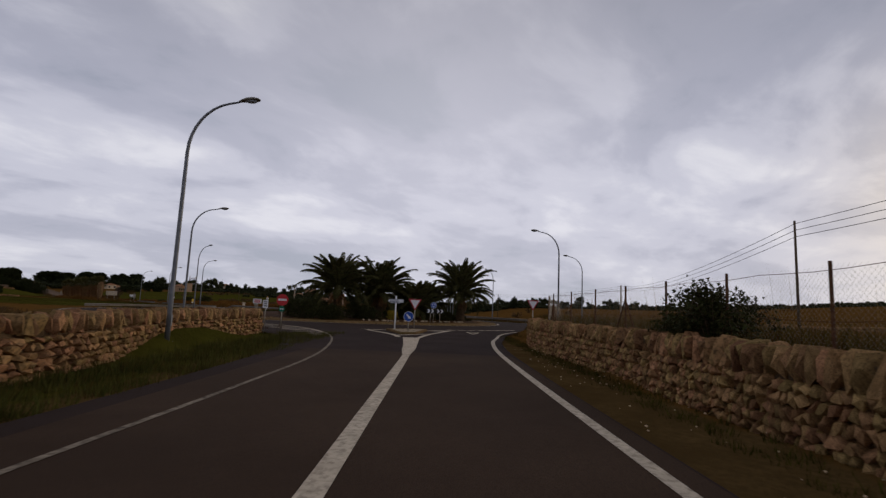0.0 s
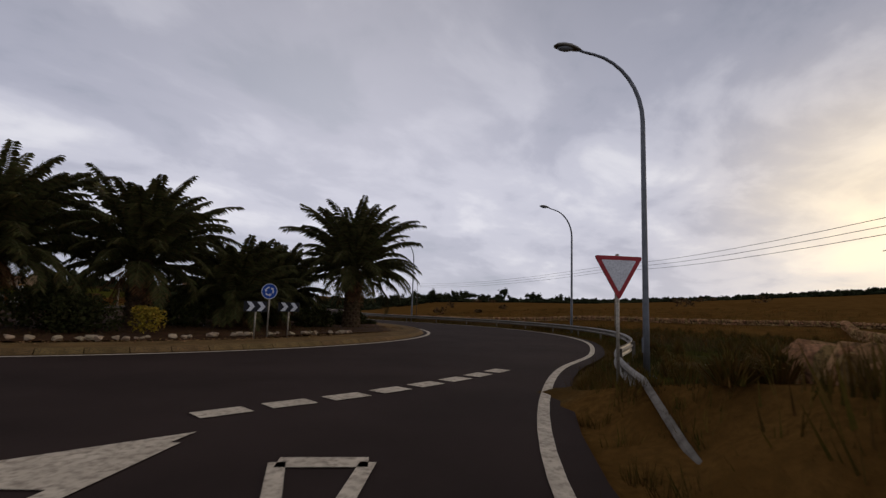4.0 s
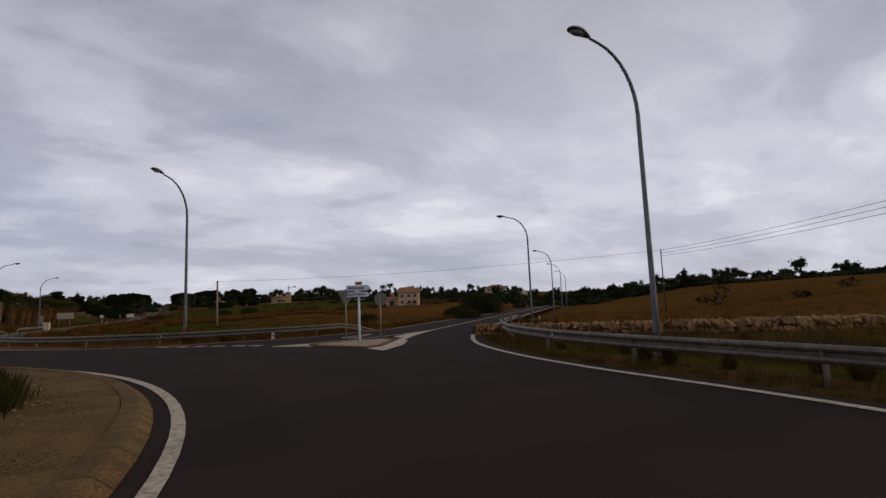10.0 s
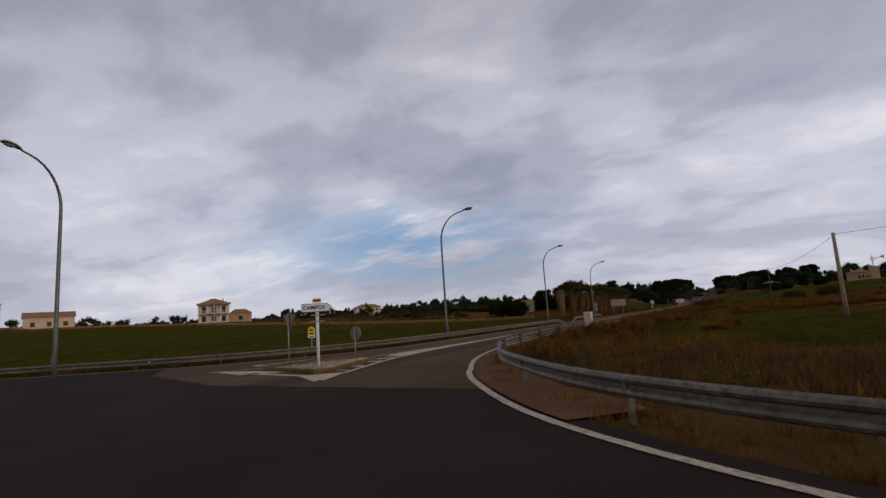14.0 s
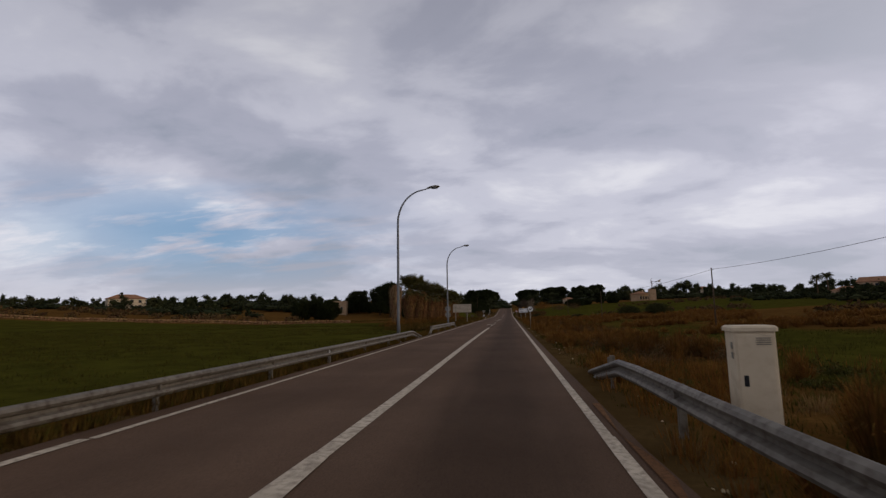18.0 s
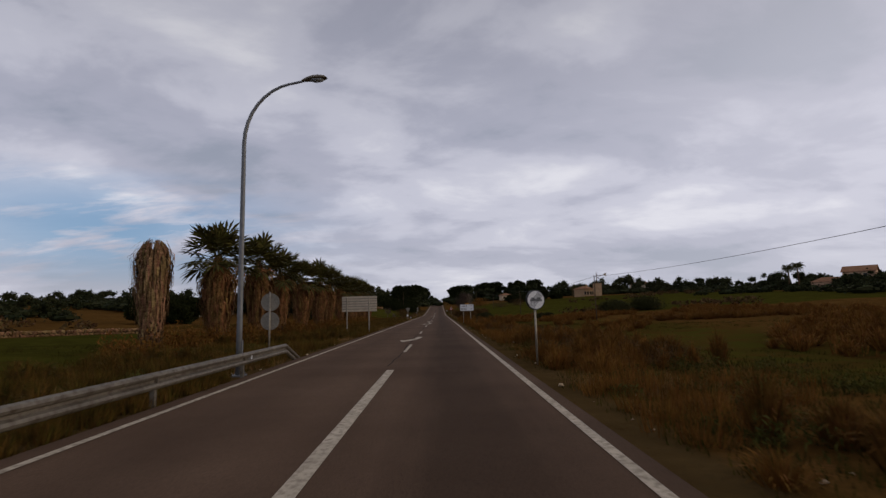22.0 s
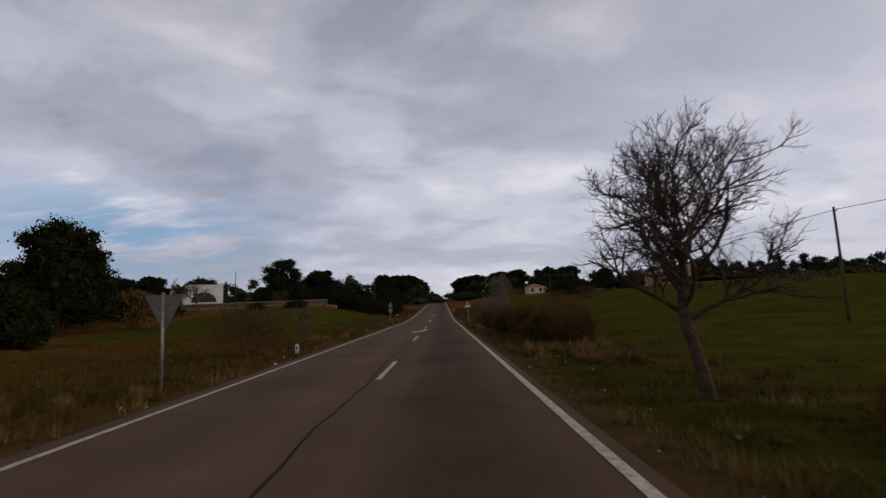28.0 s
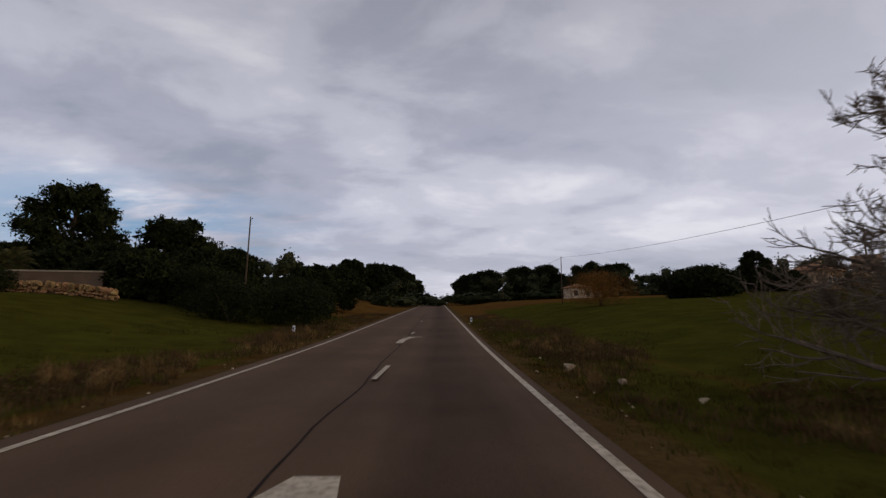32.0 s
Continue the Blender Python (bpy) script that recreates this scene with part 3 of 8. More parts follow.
# ---- roads ----
EAST_LINE = smooth_line([tuple(S_ORG + S_DIR * s + S_RIGHT * 1.95) for s in (-70, -30, 0, 12)] + [
    (-24.6, -260.9), (-20.4, -257.2), (-17.4, -255.0), (-14.4, -252.8), (-11.6, -251.1), (-8.0, -249.5), (-4.0, -248.2), (1.3, -247.2),
    (8.0, -244.7), (13.2, -241.3), (17.3, -236.9), (20.3, -231.4), (21.7, -225.6), (22.1, -220), (22.8, -216), (24.2, -212),
    (26.6, -207.9), (29.5, -203.9), (37.7, -195.2), (58, -173.8), (100, -130)])
NORTH_LINE = smooth_line([(95.6, -125.5), (53.6, -169.4), (33.2, -190.6), (27, -197.1), (24, -199.4), (21.5, -200.5), (19, -201), (16, -200.9), (13.6, -200.5),
    (11.1, -199.3), (8.3, -197.0), (5.6, -193.4), (4.6, -191.4), (3.7, -189.4), (2.9, -187.0), (2.2, -183.7), (1.75, -179.5), (1.45, -175), (1.4, -168), (1.35, -150), (1.35, -130)])
WEST_LINE = smooth_line([(-4.9, -130), (-4.9, -160), (-4.95, -170), (-5.0, -176), (-5.35, -180.5), (-6.1, -183.4), (-7.4, -186.2), (-9.4, -188.9), (-12.2, -190.9), (-18, -193.8), (-25, -199),
    (-30.5, -208), (-33, -219), (-32.5, -231), (-30.6, -238), (-28.5, -243.5), (-27.6, -248), (-29.2, -253.6), (-32.4, -258.6), (-36.8, -263.6), (-41.2, -268.2)] + [tuple(S_ORG + S_DIR * s - S_RIGHT * 4.4) for s in (-12, -30, -70)])


def make_road():
    loop = np.concatenate([offset_line(EAST_LINE, 0.45), offset_line(NORTH_LINE, 0.45)[:-60], offset_line(WEST_LINE, 0.45)[60:]])
    bm = bmesh.new()
    vs = [bm.verts.new((x, y, 0.0)) for x, y in loop[::2]]
    es = [bm.edges.new((vs[i], vs[(i + 1) % len(vs)])) for i in range(len(vs))]
    inner = [bm.verts.new((CX + 18.7 * math.cos(a), CY + 18.7 * math.sin(a), 0.0)) for a in np.linspace(0, 2 * math.pi, 97)[:-1]]
    es += [bm.edges.new((inner[i], inner[(i + 1) % 96])) for i in range(96)]
    bmesh.ops.triangle_fill(bm, use_beauty=True, edges=es, normal=(0, 0, 1))
    me = bpy.data.meshes.new("road")
    bm.to_mesh(me)
    bm.free()
    me.materials.append(ASPHALT)
    return tagged(new("road", me), "dark asphalt roundabout with three arms", "road", kind="structure")


road = make_road()


def make_south_strip():
    """Older paving of the south arm, up to a straight joint."""
    m = Mesh()
    P = lambda s, u: tuple(S_ORG + S_DIR * s + S_RIGHT * u)
    rows_s = [(-70 + 3.5 * i, -4.75, 2.35) for i in range(26)]
    for (s0, a0, b0), (s1, a1, b1) in zip(rows_s, rows_s[1:]):
        m.add([(*P(s0, a0), 0.005), (*P(s0, b0), 0.005), (*P(s1, b1), 0.005), (*P(s1, a1), 0.005)], [(0, 1, 2, 3)])
    return part("old_paving", m, ASPHALT_S, road, "older brownish paving ending at a straight joint")


make_south_strip()


def ribbon(line, w0, w1, z, dz=None):
    """A flat strip between the offsets w0 and w1 to the right of the line."""
    a, b = offset_line(line, w0), offset_line(line, w1)
    zz = (dz(line[:, 1]) if dz else 0) + z + np.zeros(len(line))
    v = [(p[0], p[1], h) for p, h in zip(a, zz)] + [(p[0], p[1], h) for p, h in zip(b, zz)]
    n = len(line)
    return v, [(i, n + i, n + i + 1, i + 1) for i in range(n - 1)]


STRAIGHT_Y = np.concatenate([np.arange(-195, -180, 1.0), np.arange(-180, 60, 2.0), np.arange(60, 600, 8.0)])


def straight(x, y0=-196.0, y1=600.0, step=2.0):
    ys = np.arange(y0, y1 + 0.01, step if y1 < 80 else 4.0)
    return np.stack([np.full_like(ys, x), ys], 1)


def make_straight_road():
    m = Mesh()
    ln = np.stack([np.full_like(STRAIGHT_Y, -1.75), STRAIGHT_Y], 1)
    # widened towards the roundabout, following the painted edges
    le = np.interp(ln[:, 1], [-195, -193, -190.5, -186, -183, -180, -176, -165], [-2.0, -8.5, -11.6, -7.8, -6.5, -5.75, -5.4, -5.3])
    ri = np.interp(ln[:, 1], [-195, -193, -191, -189, -187, -183, -178, -172], [6.9, 5.7, 4.75, 3.85, 3.2, 2.5, 1.95, 1.7])
    hz = road_z(ln[:, 1]) + 0.006
    n = len(ln)
    k = 7
    v = [(le[i] + (ri[i] - le[i]) * j / (k - 1), ln[i, 1], hz[i]) for i in range(n) for j in range(k)]
    f = [(i * k + j, i * k + j + 1, (i + 1) * k + j + 1, (i + 1) * k + j) for i in range(n - 1) for j in range(k - 1)]
    m.add(v, f)
    return tagged(part("road_straight", m, ASPHALT_OLD), "worn brownish asphalt two-lane country road", "road", kind="structure")


road_w = make_straight_road()


def paint(line, w0, w1, parent, name="edge_line", dz=None, z=0.012, mat=None):
    m = Mesh()
    m.add(*ribbon(np.asarray(line, float), w0, w1, z, dz))
    return part(name, m, mat or PAINT, parent)


paint(EAST_LINE, -0.09, 0.09, road)
ring = lambda r, a0, a1, n=90: np.array([(CX + r * math.cos(a), CY + r * math.sin(a)) for a in np.linspace(a0, a1, n)])
paint(ring(19.2, 0, 2 * math.pi, 150), -0.09, 0.09, road, "ring_line")
paint(NORTH_LINE[NORTH_LINE[:, 1] < -171.5], -0.08, 0.08, road, z=0.014)
DIRT = material("verge_dirt", (0.105, 0.058, 0.034), (0.165, 0.098, 0.060), 0.8, 0.95, (0.075, 0.045, 0.028), 22, 0.7)
m = Mesh()
dl = NORTH_LINE[(NORTH_LINE[:, 1] > -198) & (NORTH_LINE[:, 0] < 12) & (NORTH_LINE[:, 1] < -168)]
dt = np.gradient(dl, axis=0)
dn = np.stack([dt[:, 1], -dt[:, 0]], 1) / np.linalg.norm(dt, axis=1)[:, None]
wide = 0.22 + 1.38 * smoothstep(-174, -188, dl[:, 1]) + 0.08 * np.sin(dl[:, 1] * 2.1)
m.add([(*p, 0.022) for p in dl + dn * 0.16] + [(*p, 0.022) for p in dl + dn * wide[:, None]], [(i, len(dl) + i, len(dl) + i + 1, i + 1) for i in range(len(dl) - 1)])
part("dirt_shoulder", m, DIRT, road, "strip of bare brown dirt beside the edge line")
wl = WEST_LINE[WEST_LINE[:, 1] < -171.5]
paint(wl[wl[:, 1] > -228], -0.08, 0.08, road, z=0.014)
S_LEFT = smooth_line([tuple(S_ORG + S_DIR * s - S_RIGHT * 3.95) for s in (-70, -30, -12, 0)] + [(-36.1, -264.3), (-31.6, -259.5), (-27.8, -254.3), (-25.4, -250.2)], 0.6)
paint(S_LEFT, -0.05, 0.05, road, mat=PAINT_WORN)
# straight road: edges, centre line, dashes
paint(np.array([(1.4 if y < -100 else 1.45, y) for y in np.arange(-172, 560, 4.0)]), -0.068, 0.068, road_w, dz=road_z)
paint(np.array([(-4.9, y) for y in np.arange(-172, 560, 4.0)]), -0.06, 0.06, road_w, dz=road_z)
paint(smooth_line([(-1.725, -172.6), (-1.72, -165), (-1.76, -150), (-1.70, -128.9)], 2), -0.1, 0.1, road_w, "centre_line")


# ---- street lamps ----
def build_lamp():
    """A tall tapered pole that bends over into an arm with a lantern; the arm points along +x."""
    lamp = thing("street_lamp", "tall galvanised street lamp with a curved arm", "street lamp", "street lamps")
    m = Mesh()
    pts = [(0, 0, z) for z in (0.0, 1.2, 2.5, 4.0, 5.4, 6.3)]
    for a in np.linspace(10, 80, 8):
        r = radians(a)
        pts.append((1.5 * (1 - math.cos(r)), 0, 6.3 + 1.77 * math.sin(r)))
    pts += [(1.5, 0, 8.10), (1.66, 0, 8.15)]
    rad = list(np.interp(range(len(pts)), [0, 5, len(pts) - 1], [0.080, 0.057, 0.030]))
    m.tube(pts, rad, 10)
    part("pole", m, POLE, lamp, smooth=True)
    m = Mesh()
    m.box((0, 0, 0.02), (0.34, 0.34, 0.04), b=0.01)
    for i in (-1, 1):
        for j in (-1, 1):
            m.tube([(i * 0.12, j * 0.12, 0.03), (i * 0.12, j * 0.12, 0.09)], 0.016, 6)
    part("base_plate", m, POLE, lamp)
    m = Mesh()
    m.box((0.082, 0, 0.75), (0.016, 0.10, 0.36), b=0.004)
    part("hatch", m, POLE, lamp)
    m = Mesh()
    n, secs = 10, [(1.56, 0.045, 0.04, 8.13), (1.68, 0.10, 0.075, 8.16), (1.84, 0.15, 0.10, 8.19), (2.03, 0.165, 0.10, 8.21), (2.19, 0.13, 0.07, 8.22), (2.27, 0.05, 0.025, 8.22)]
    vs, fs = [], []
    for x, w, h, z in secs:
        for k in range(n):
            a = 2 * math.pi * k / n
            s = math.sin(a)
            vs.append((x, w * math.cos(a), z + h * (s if s > 0 else s * 0.35)))
    for i in range(len(secs) - 1):
        fs += [(i * n + k, i * n + (k + 1) % n, (i + 1) * n + (k + 1) % n, (i + 1) * n + k) for k in range(n)]
    fs += [tuple(range(n)), tuple(range(len(secs) * n - 1, (len(secs) - 1) * n - 1, -1))]
    m.add(vs, fs)
    head = part("lantern", m, SIGN_GREY, lamp, "grey cast lantern", True)
    m = Mesh()
    vs, fs = [], []
    for j in range(4):
        t = j / 3 * math.pi / 2
        for k in range(12):
            a = 2 * math.pi * k / 12
            vs.append((1.97 + 0.22 * math.cos(a) * math.cos(t), 0.12 * math.sin(a) * math.cos(t), 8.175 - 0.075 * math.sin(t)))
    for j in range(3):
        fs += [(j * 12 + k, (j + 1) * 12 + k, (j + 1) * 12 + (k + 1) % 12, j * 12 + (k + 1) % 12) for k in range(12)]
    m.add(vs, fs)
    part("glass_bowl", m, GLASS_LAMP, head, smooth=True)
    return lamp


LAMPS = [  # x, y, height, where the arm points
    (-34.9, -256.4, 7.9, -44), (-28.2, -235.9, 8.3, -20), (-13.9, -194.0, 9.8, -70), (-3.4, -250.2, 8.8, 127), (18.7, -239.85, 9.45, 137),
    (25.5, -219.2, 8.75, 180), (38.5, -197.2, 8.7, 143), (56.0, -179.3, 8.5, 132), (73.3, -161.2, 8.5, 132), (90.5, -143.2, 8.5, 132),
    (14.4, -198.0, 9.15, 228), (-6.15, -173.4, 9.35, 10), (-5.65, -151.4, 8.65, 5), (-5.75, -128.7, 8.4, 3)]
first_lamp = build_lamp()
for i, (x, y, h, a) in enumerate(LAMPS):
    z = float(land_z(x, y))
    m4 = pose(x, y, z, 0, 0, a)
    lamp = first_lamp if i == 0 else copy_thing(first_lamp, m4)
    lamp.matrix_basis = m4 @ Matrix.Diagonal((h / 8.3,) * 3 + (1,))


# ---- guardrails ----
W_PROFILE = [(0.045, -0.155), (0.0, -0.13), (-0.02, -0.09), (0.0, -0.05), (0.06, -0.02), (0.06, 0.02), (0.0, 0.05), (-0.02, 0.09), (0.0, 0.13), (0.045, 0.155)]


def guardrail(line, h=0.5, side=1, ends=(0, 0), label="weathered galvanised guardrail along the road edge"):
    """A corrugated beam on posts. side: which way its face looks (1: to the line's left)."""
    g = thing("guardrail", label, "guardrail", "guardrails", (float(line[0][0]), float(line[0][1]), 0))
    o = np.array([line[0][0], line[0][1]])
    line = np.asarray(line)[:, :2]
    seg = np.r_[0, np.cumsum(np.linalg.norm(np.diff(line, axis=0), axis=1))]
    total = seg[-1]
    t = np.gradient(line, axis=0)
    t /= np.linalg.norm(t, axis=1)[:, None]
    nrm = np.stack([t[:, 1], -t[:, 0]], 1) * side
    prof = list(W_PROFILE)
    full = prof + [(p[0] + 0.012, p[1]) for p in prof[::-1]]
    m = Mesh()
    n, vs, fs = len(full), [], []
    for i in range(len(line)):
        drop = 0.0
        if ends[0] and seg[i] < ends[0]:
            drop = (1 - seg[i] / ends[0]) * (h - 0.02)
        if ends[1] and total - seg[i] < ends[1]:
            drop = max(drop, (1 - (total - seg[i]) / ends[1]) * (h - 0.02))
        gz = float(road_z(line[i, 1])) if line[i, 1] > -175 else 0.0
        for px, pz in full:
            q = line[i] - o + nrm[i] * px
            vs.append((q[0], q[1], gz + h - 0.155 - drop + pz))
    for i in range(len(line) - 1):
        fs += [(i * n + k, i * n + (k + 1) % n, (i + 1) * n + (k + 1) % n, (i + 1) * n + k) for k in range(n)]
    fs += [tuple(range(n)), tuple(range(len(line) * n - 1, (len(line) - 1) * n - 1, -1))]
    m.add(vs, fs)
    part("beam", m, RAIL, g)
    d = 1.0
    post = None
    while d < total - 0.3:
        x, y = np.interp(d, seg, line[:, 0]) - o[0], np.interp(d, seg, line[:, 1]) - o[1]
        i = int(np.searchsorted(seg, d))
        i = min(i, len(line) - 1)
        low = (ends[0] and d < ends[0] * 0.7) or (ends[1] and total - d < ends[1] * 0.7)
        if not low:
            if post is None:
                m = Mesh()
                m.box((0, 0.09, (h - 0.4) / 2 - 0.05), (0.055, 0.10, h + 0.45), b=0.008)
                m.box((0, 0.045, h - 0.155), (0.05, 0.09, 0.2), b=0.006)
                post = m.data("post")
            ob = part("post", post, RAIL, g)
            ang = math.atan2(nrm[i][1], nrm[i][0]) - math.pi / 2
            ob.matrix_basis = Matrix.Translation((x, y, float(road_z(y + o[1])) if y + o[1] > -175 else 0)) @ Matrix.Rotation(ang, 4, "Z")
        d += 4.0
    for d in (total * 0.25, total * 0.7):
        x, y = np.interp(d, seg, line[:, 0]) - o[0], np.interp(d, seg, line[:, 1]) - o[1]
        i = min(int(np.searchsorted(seg, d)), len(line) - 1)
        m = Mesh()
        ang = math.atan2(nrm[i][1], nrm[i][0]) - math.pi / 2
        m.box((x - nrm[i][0] * 0.01, y - nrm[i][1] * 0.01, h - 0.15), (0.05, 0.02, 0.09), ang)
        part("reflector", m, WHITE, g, "small white reflector")
    return g


RAILS = [
    (offset_line(EAST_LINE, 1.35), (-11.5, -252.5), (37.0, -197.0), 0.62, 1, (2.5, 3)),
    (offset_line(NORTH_LINE, 0.85), (25.0, -197.0), (2.3, -165.0), 0.60, 1, (3, 3.5)),
    (offset_line(WEST_LINE, 0.6), (-5.5, -145.0), (-29, -203), 0.48, 1, (3, 0)),
]


def cut_line(line, a, b):
    i = int(np.argmin(np.hypot(line[:, 0] - a[0], line[:, 1] - a[1])))
    j = int(np.argmin(np.hypot(line[:, 0] - b[0], line[:, 1] - b[1])))
    return line[i:j + 1]


for ln, a, b, h, side, ends in RAILS:
    guardrail(cut_line(ln, a, b), h, side, ends)
guardrail(straight(-5.45, -142.5, -124.0, 0.5)[::-1], 0.56, 1, (1.5, 2.0), "short guardrail with ends turned down into the verge")


# ---- telephone poles and wires ----
def telephone_pole(x, y, top, mat, wires=1, lean=(0, 0), r=0.062):
    z = float(land_z(x, y)) - 0.1
    p = thing("utility_pole", "weathered wooden utility pole with cables" if mat is WOOD_POLE else "grey concrete utility pole with cables", "utility pole", "utility poles", (x, y, z))
    r = r if mat is WOOD_POLE else 0.14
    m = Mesh()
    h = top - z
    m.tube([(0, 0, 0), (lean[0] * 0.5, lean[1] * 0.5, h * 0.5), (lean[0], lean[1], h)], [r, r * 0.85, r * 0.68], 9)
    part("post", m, mat, p, smooth=True)
    for k in range(wires):
        m = Mesh()
        zz = h - 0.18 - 0.28 * k
        m.tube([(lean[0], lean[1], zz), (lean[0] + 0.13, lean[1], zz + 0.02), (lean[0] + 0.13, lean[1], zz + 0.1)], [0.012, 0.012, 0.03], 6)
        part("insulator", m, BLACK, p)
    return p


def wire(a, b, sag, r=0.012):
    m = Mesh()
    a, b = Vector(a), Vector(b)
    pts = []
    for i in range(17):
        t = i / 16
        p = a.lerp(b, t)
        p.z -= sag * 4 * t * (1 - t)
        pts.append(p - a)
    m.tube(pts, r, 5)
    w = part("cable", m, CABLE)
    w.location = a
    return tagged(w, "thin black overhead cable between poles", "cable", "overhead cables")


POLES = [(-14.9, -268.8, 5.85, WOOD_POLE, 3), (29.7, -239.9, 6.15, CONC_POLE, 3), (54.6, -196.8, 5.9, WOOD_POLE, 3), (17.9, -164.6, 5.3, CONC_POLE, 1), (16.1, -136.9, 4.65, WOOD_POLE, 1),
         (15.9, -90.7, 4.75, WOOD_POLE, 1), (15.6, -44.6, 4.9, WOOD_POLE, 1), (16.4, 10.8, 5.95, WOOD_POLE, 1), (14.9, 60, 8.8, WOOD_POLE, 1), (14.5, 112, 10.2, WOOD_POLE, 1),
         (-58, -300, 6.5, WOOD_POLE, 3)]
for x, y, top, mat, k in POLES:
    telephone_pole(x, y, top, mat, k)
tops = {i: (p[0] + 0.13, p[1], p[2]) for i, p in enumerate(POLES)}
for a, b, k, sag in ((10, 0, 3, 0.8), (0, 1, 3, 0.9), (1, 2, 3, 0.6), (2, 3, 1, 0.5), (3, 4, 1, 0.4), (4, 5, 1, 0.5), (5, 6, 1, 0.5), (6, 7, 1, 0.5), (7, 8, 1, 0.5), (8, 9, 1, 0.5)):
    for q in range(k):
        pa, pb = tops[a], tops[b]
        wire((pa[0], pa[1], pa[2] - 0.1 - 0.28 * q), (pb[0], pb[1], pb[2] - 0.1 - 0.28 * q), sag)
telephone_pole(-13.0, 32.0, 8.05, WOOD_POLE, 1, (0.12, 0.1))
telephone_pole(-33.0, 15.0, 8.8, WOOD_POLE, 1, (0.1, 0.1))


# ---- island in the middle ----
def island_z(r):
    return 0.16 + 0.55 * (1 - smoothstep(2.0, 15.2, r))


def make_island():
    isl = thing("roundabout_island", "raised roundabout island of dark soil ringed by sandy gravel", "traffic island", at=(CX, CY, 0), kind="structure")
    n = 96
    m = Mesh()
    rs = [0.0, 3, 6, 9, 12, 14, 15.4, 16.6]
    vs, fs = [], []
    for r in rs:
        for k in range(n):
            a = 2 * math.pi * k / n
            w = r * (1 + 0.03 * math.sin(5 * a) + 0.02 * math.sin(11 * a + 1)) if r > 13 else r
            vs.append((w * math.cos(a), w * math.sin(a), float(island_z(r)) + (0.02 if r > 14 else 0.0) + 0.03 * math.sin(7 * a + r)))
    for i in range(len(rs) - 1):
        fs += [(i * n + k, (i + 1) * n + k, (i + 1) * n + (k + 1) % n, i * n + (k + 1) % n) for k in range(n)]
    m.add(vs, fs)
    part("soil", m, SOIL, isl, "dark bare soil with dry leaf litter", True)
    m = Mesh()
    vs, fs = [], []
    for r, z in ((15.0, 0.02), (16.2, 0.12), (17.1, 0.165), (18.46, 0.14)):
        for k in range(n):
            a = 2 * math.pi * k / n
            vs.append((r * math.cos(a), r * math.sin(a), z + 0.012 * math.sin(9 * a + 3 * r)))
    for i in range(3):
        fs += [(i * n + k, (i + 1) * n + k, (i + 1) * n + (k + 1) % n, i * n + (k + 1) % n) for k in range(n)]
    m.add(vs, fs)
    part("gravel_apron", m, GRAVEL, isl, "ring of pale sandy gravel", True)
    # kerb stones, each a little sloped block
    nk = 116
    m = Mesh()
    w = 2 * math.pi * 18.5 / nk / 2 - 0.004
    prof = [(-0.22, 0.0), (0.2, 0.0), (0.2, 0.03), (0.06, 0.14), (-0.0, 0.16), (-0.22, 0.16)]
    vs = [(x, s * w, z) for s in (-1, 1) for x, z in prof]
    k = len(prof)
    m.add(vs, [tuple(range(k - 1, -1, -1)), tuple(range(k, 2 * k))] + [(i, (i + 1) % k, k + (i + 1) % k, k + i) for i in range(k)])
    me = m.data("kerb_stone")
    for i in range(nk):
        a = 2 * math.pi * i / nk
        ob = part("kerb_stone", me, KERB, isl)
        ob.matrix_basis = Matrix.Rotation(a, 4, "Z") @ Matrix.Translation((18.68, 0, -0.01))
    return isl


make_island()


# ---- date palms ----
def frond_mesh(m, base, az, el, length, droop, rng, leaflets=26, width=0.42):
    """One feathered frond: a bent rib with leaflets on both sides."""
    d = Vector((math.cos(az), math.sin(az), 0))
    pts, p, e = [], Vector(base), el
    n = 9
    for i in range(n + 1):
        pts.append(p.copy())
        p = p + (d * math.cos(e) + Vector((0, 0, math.sin(e)))) * (length / n)
        e -= droop / n * (0.5 + i / n)
    m.tube(pts, list(np.linspace(0.028, 0.006, n + 1)), 4, caps=False)
    side = Vector((-d.y, d.x, 0))
    for i in range(leaflets):
        t = 0.14 + 0.86 * (i + 0.5) / leaflets
        k = t * n
        j = min(int(k), n - 1)
        c = pts[j].lerp(pts[j + 1], k - j)
        along = (pts[j + 1] - pts[j]).normalized()
        up = side.cross(along)
        ll = width * (0.55 + 0.75 * math.sin(math.pi * min(1, 0.12 + t * 0.88))) * rng.uniform(0.85, 1.15)
        for s in (-1, 1):
            q = (side * s * 0.8 + along * 0.62 + up * rng.uniform(0.05, 0.4)).normalized()
            tip = c + q * ll - Vector((0, 0, 0.24 * ll + rng.uniform(0, 0.1)))
            w = along * 0.022
            m.add([c - w, c + w, c + q * ll * 0.55 + w * 0.9, tip], [(0, 1, 2, 3)])


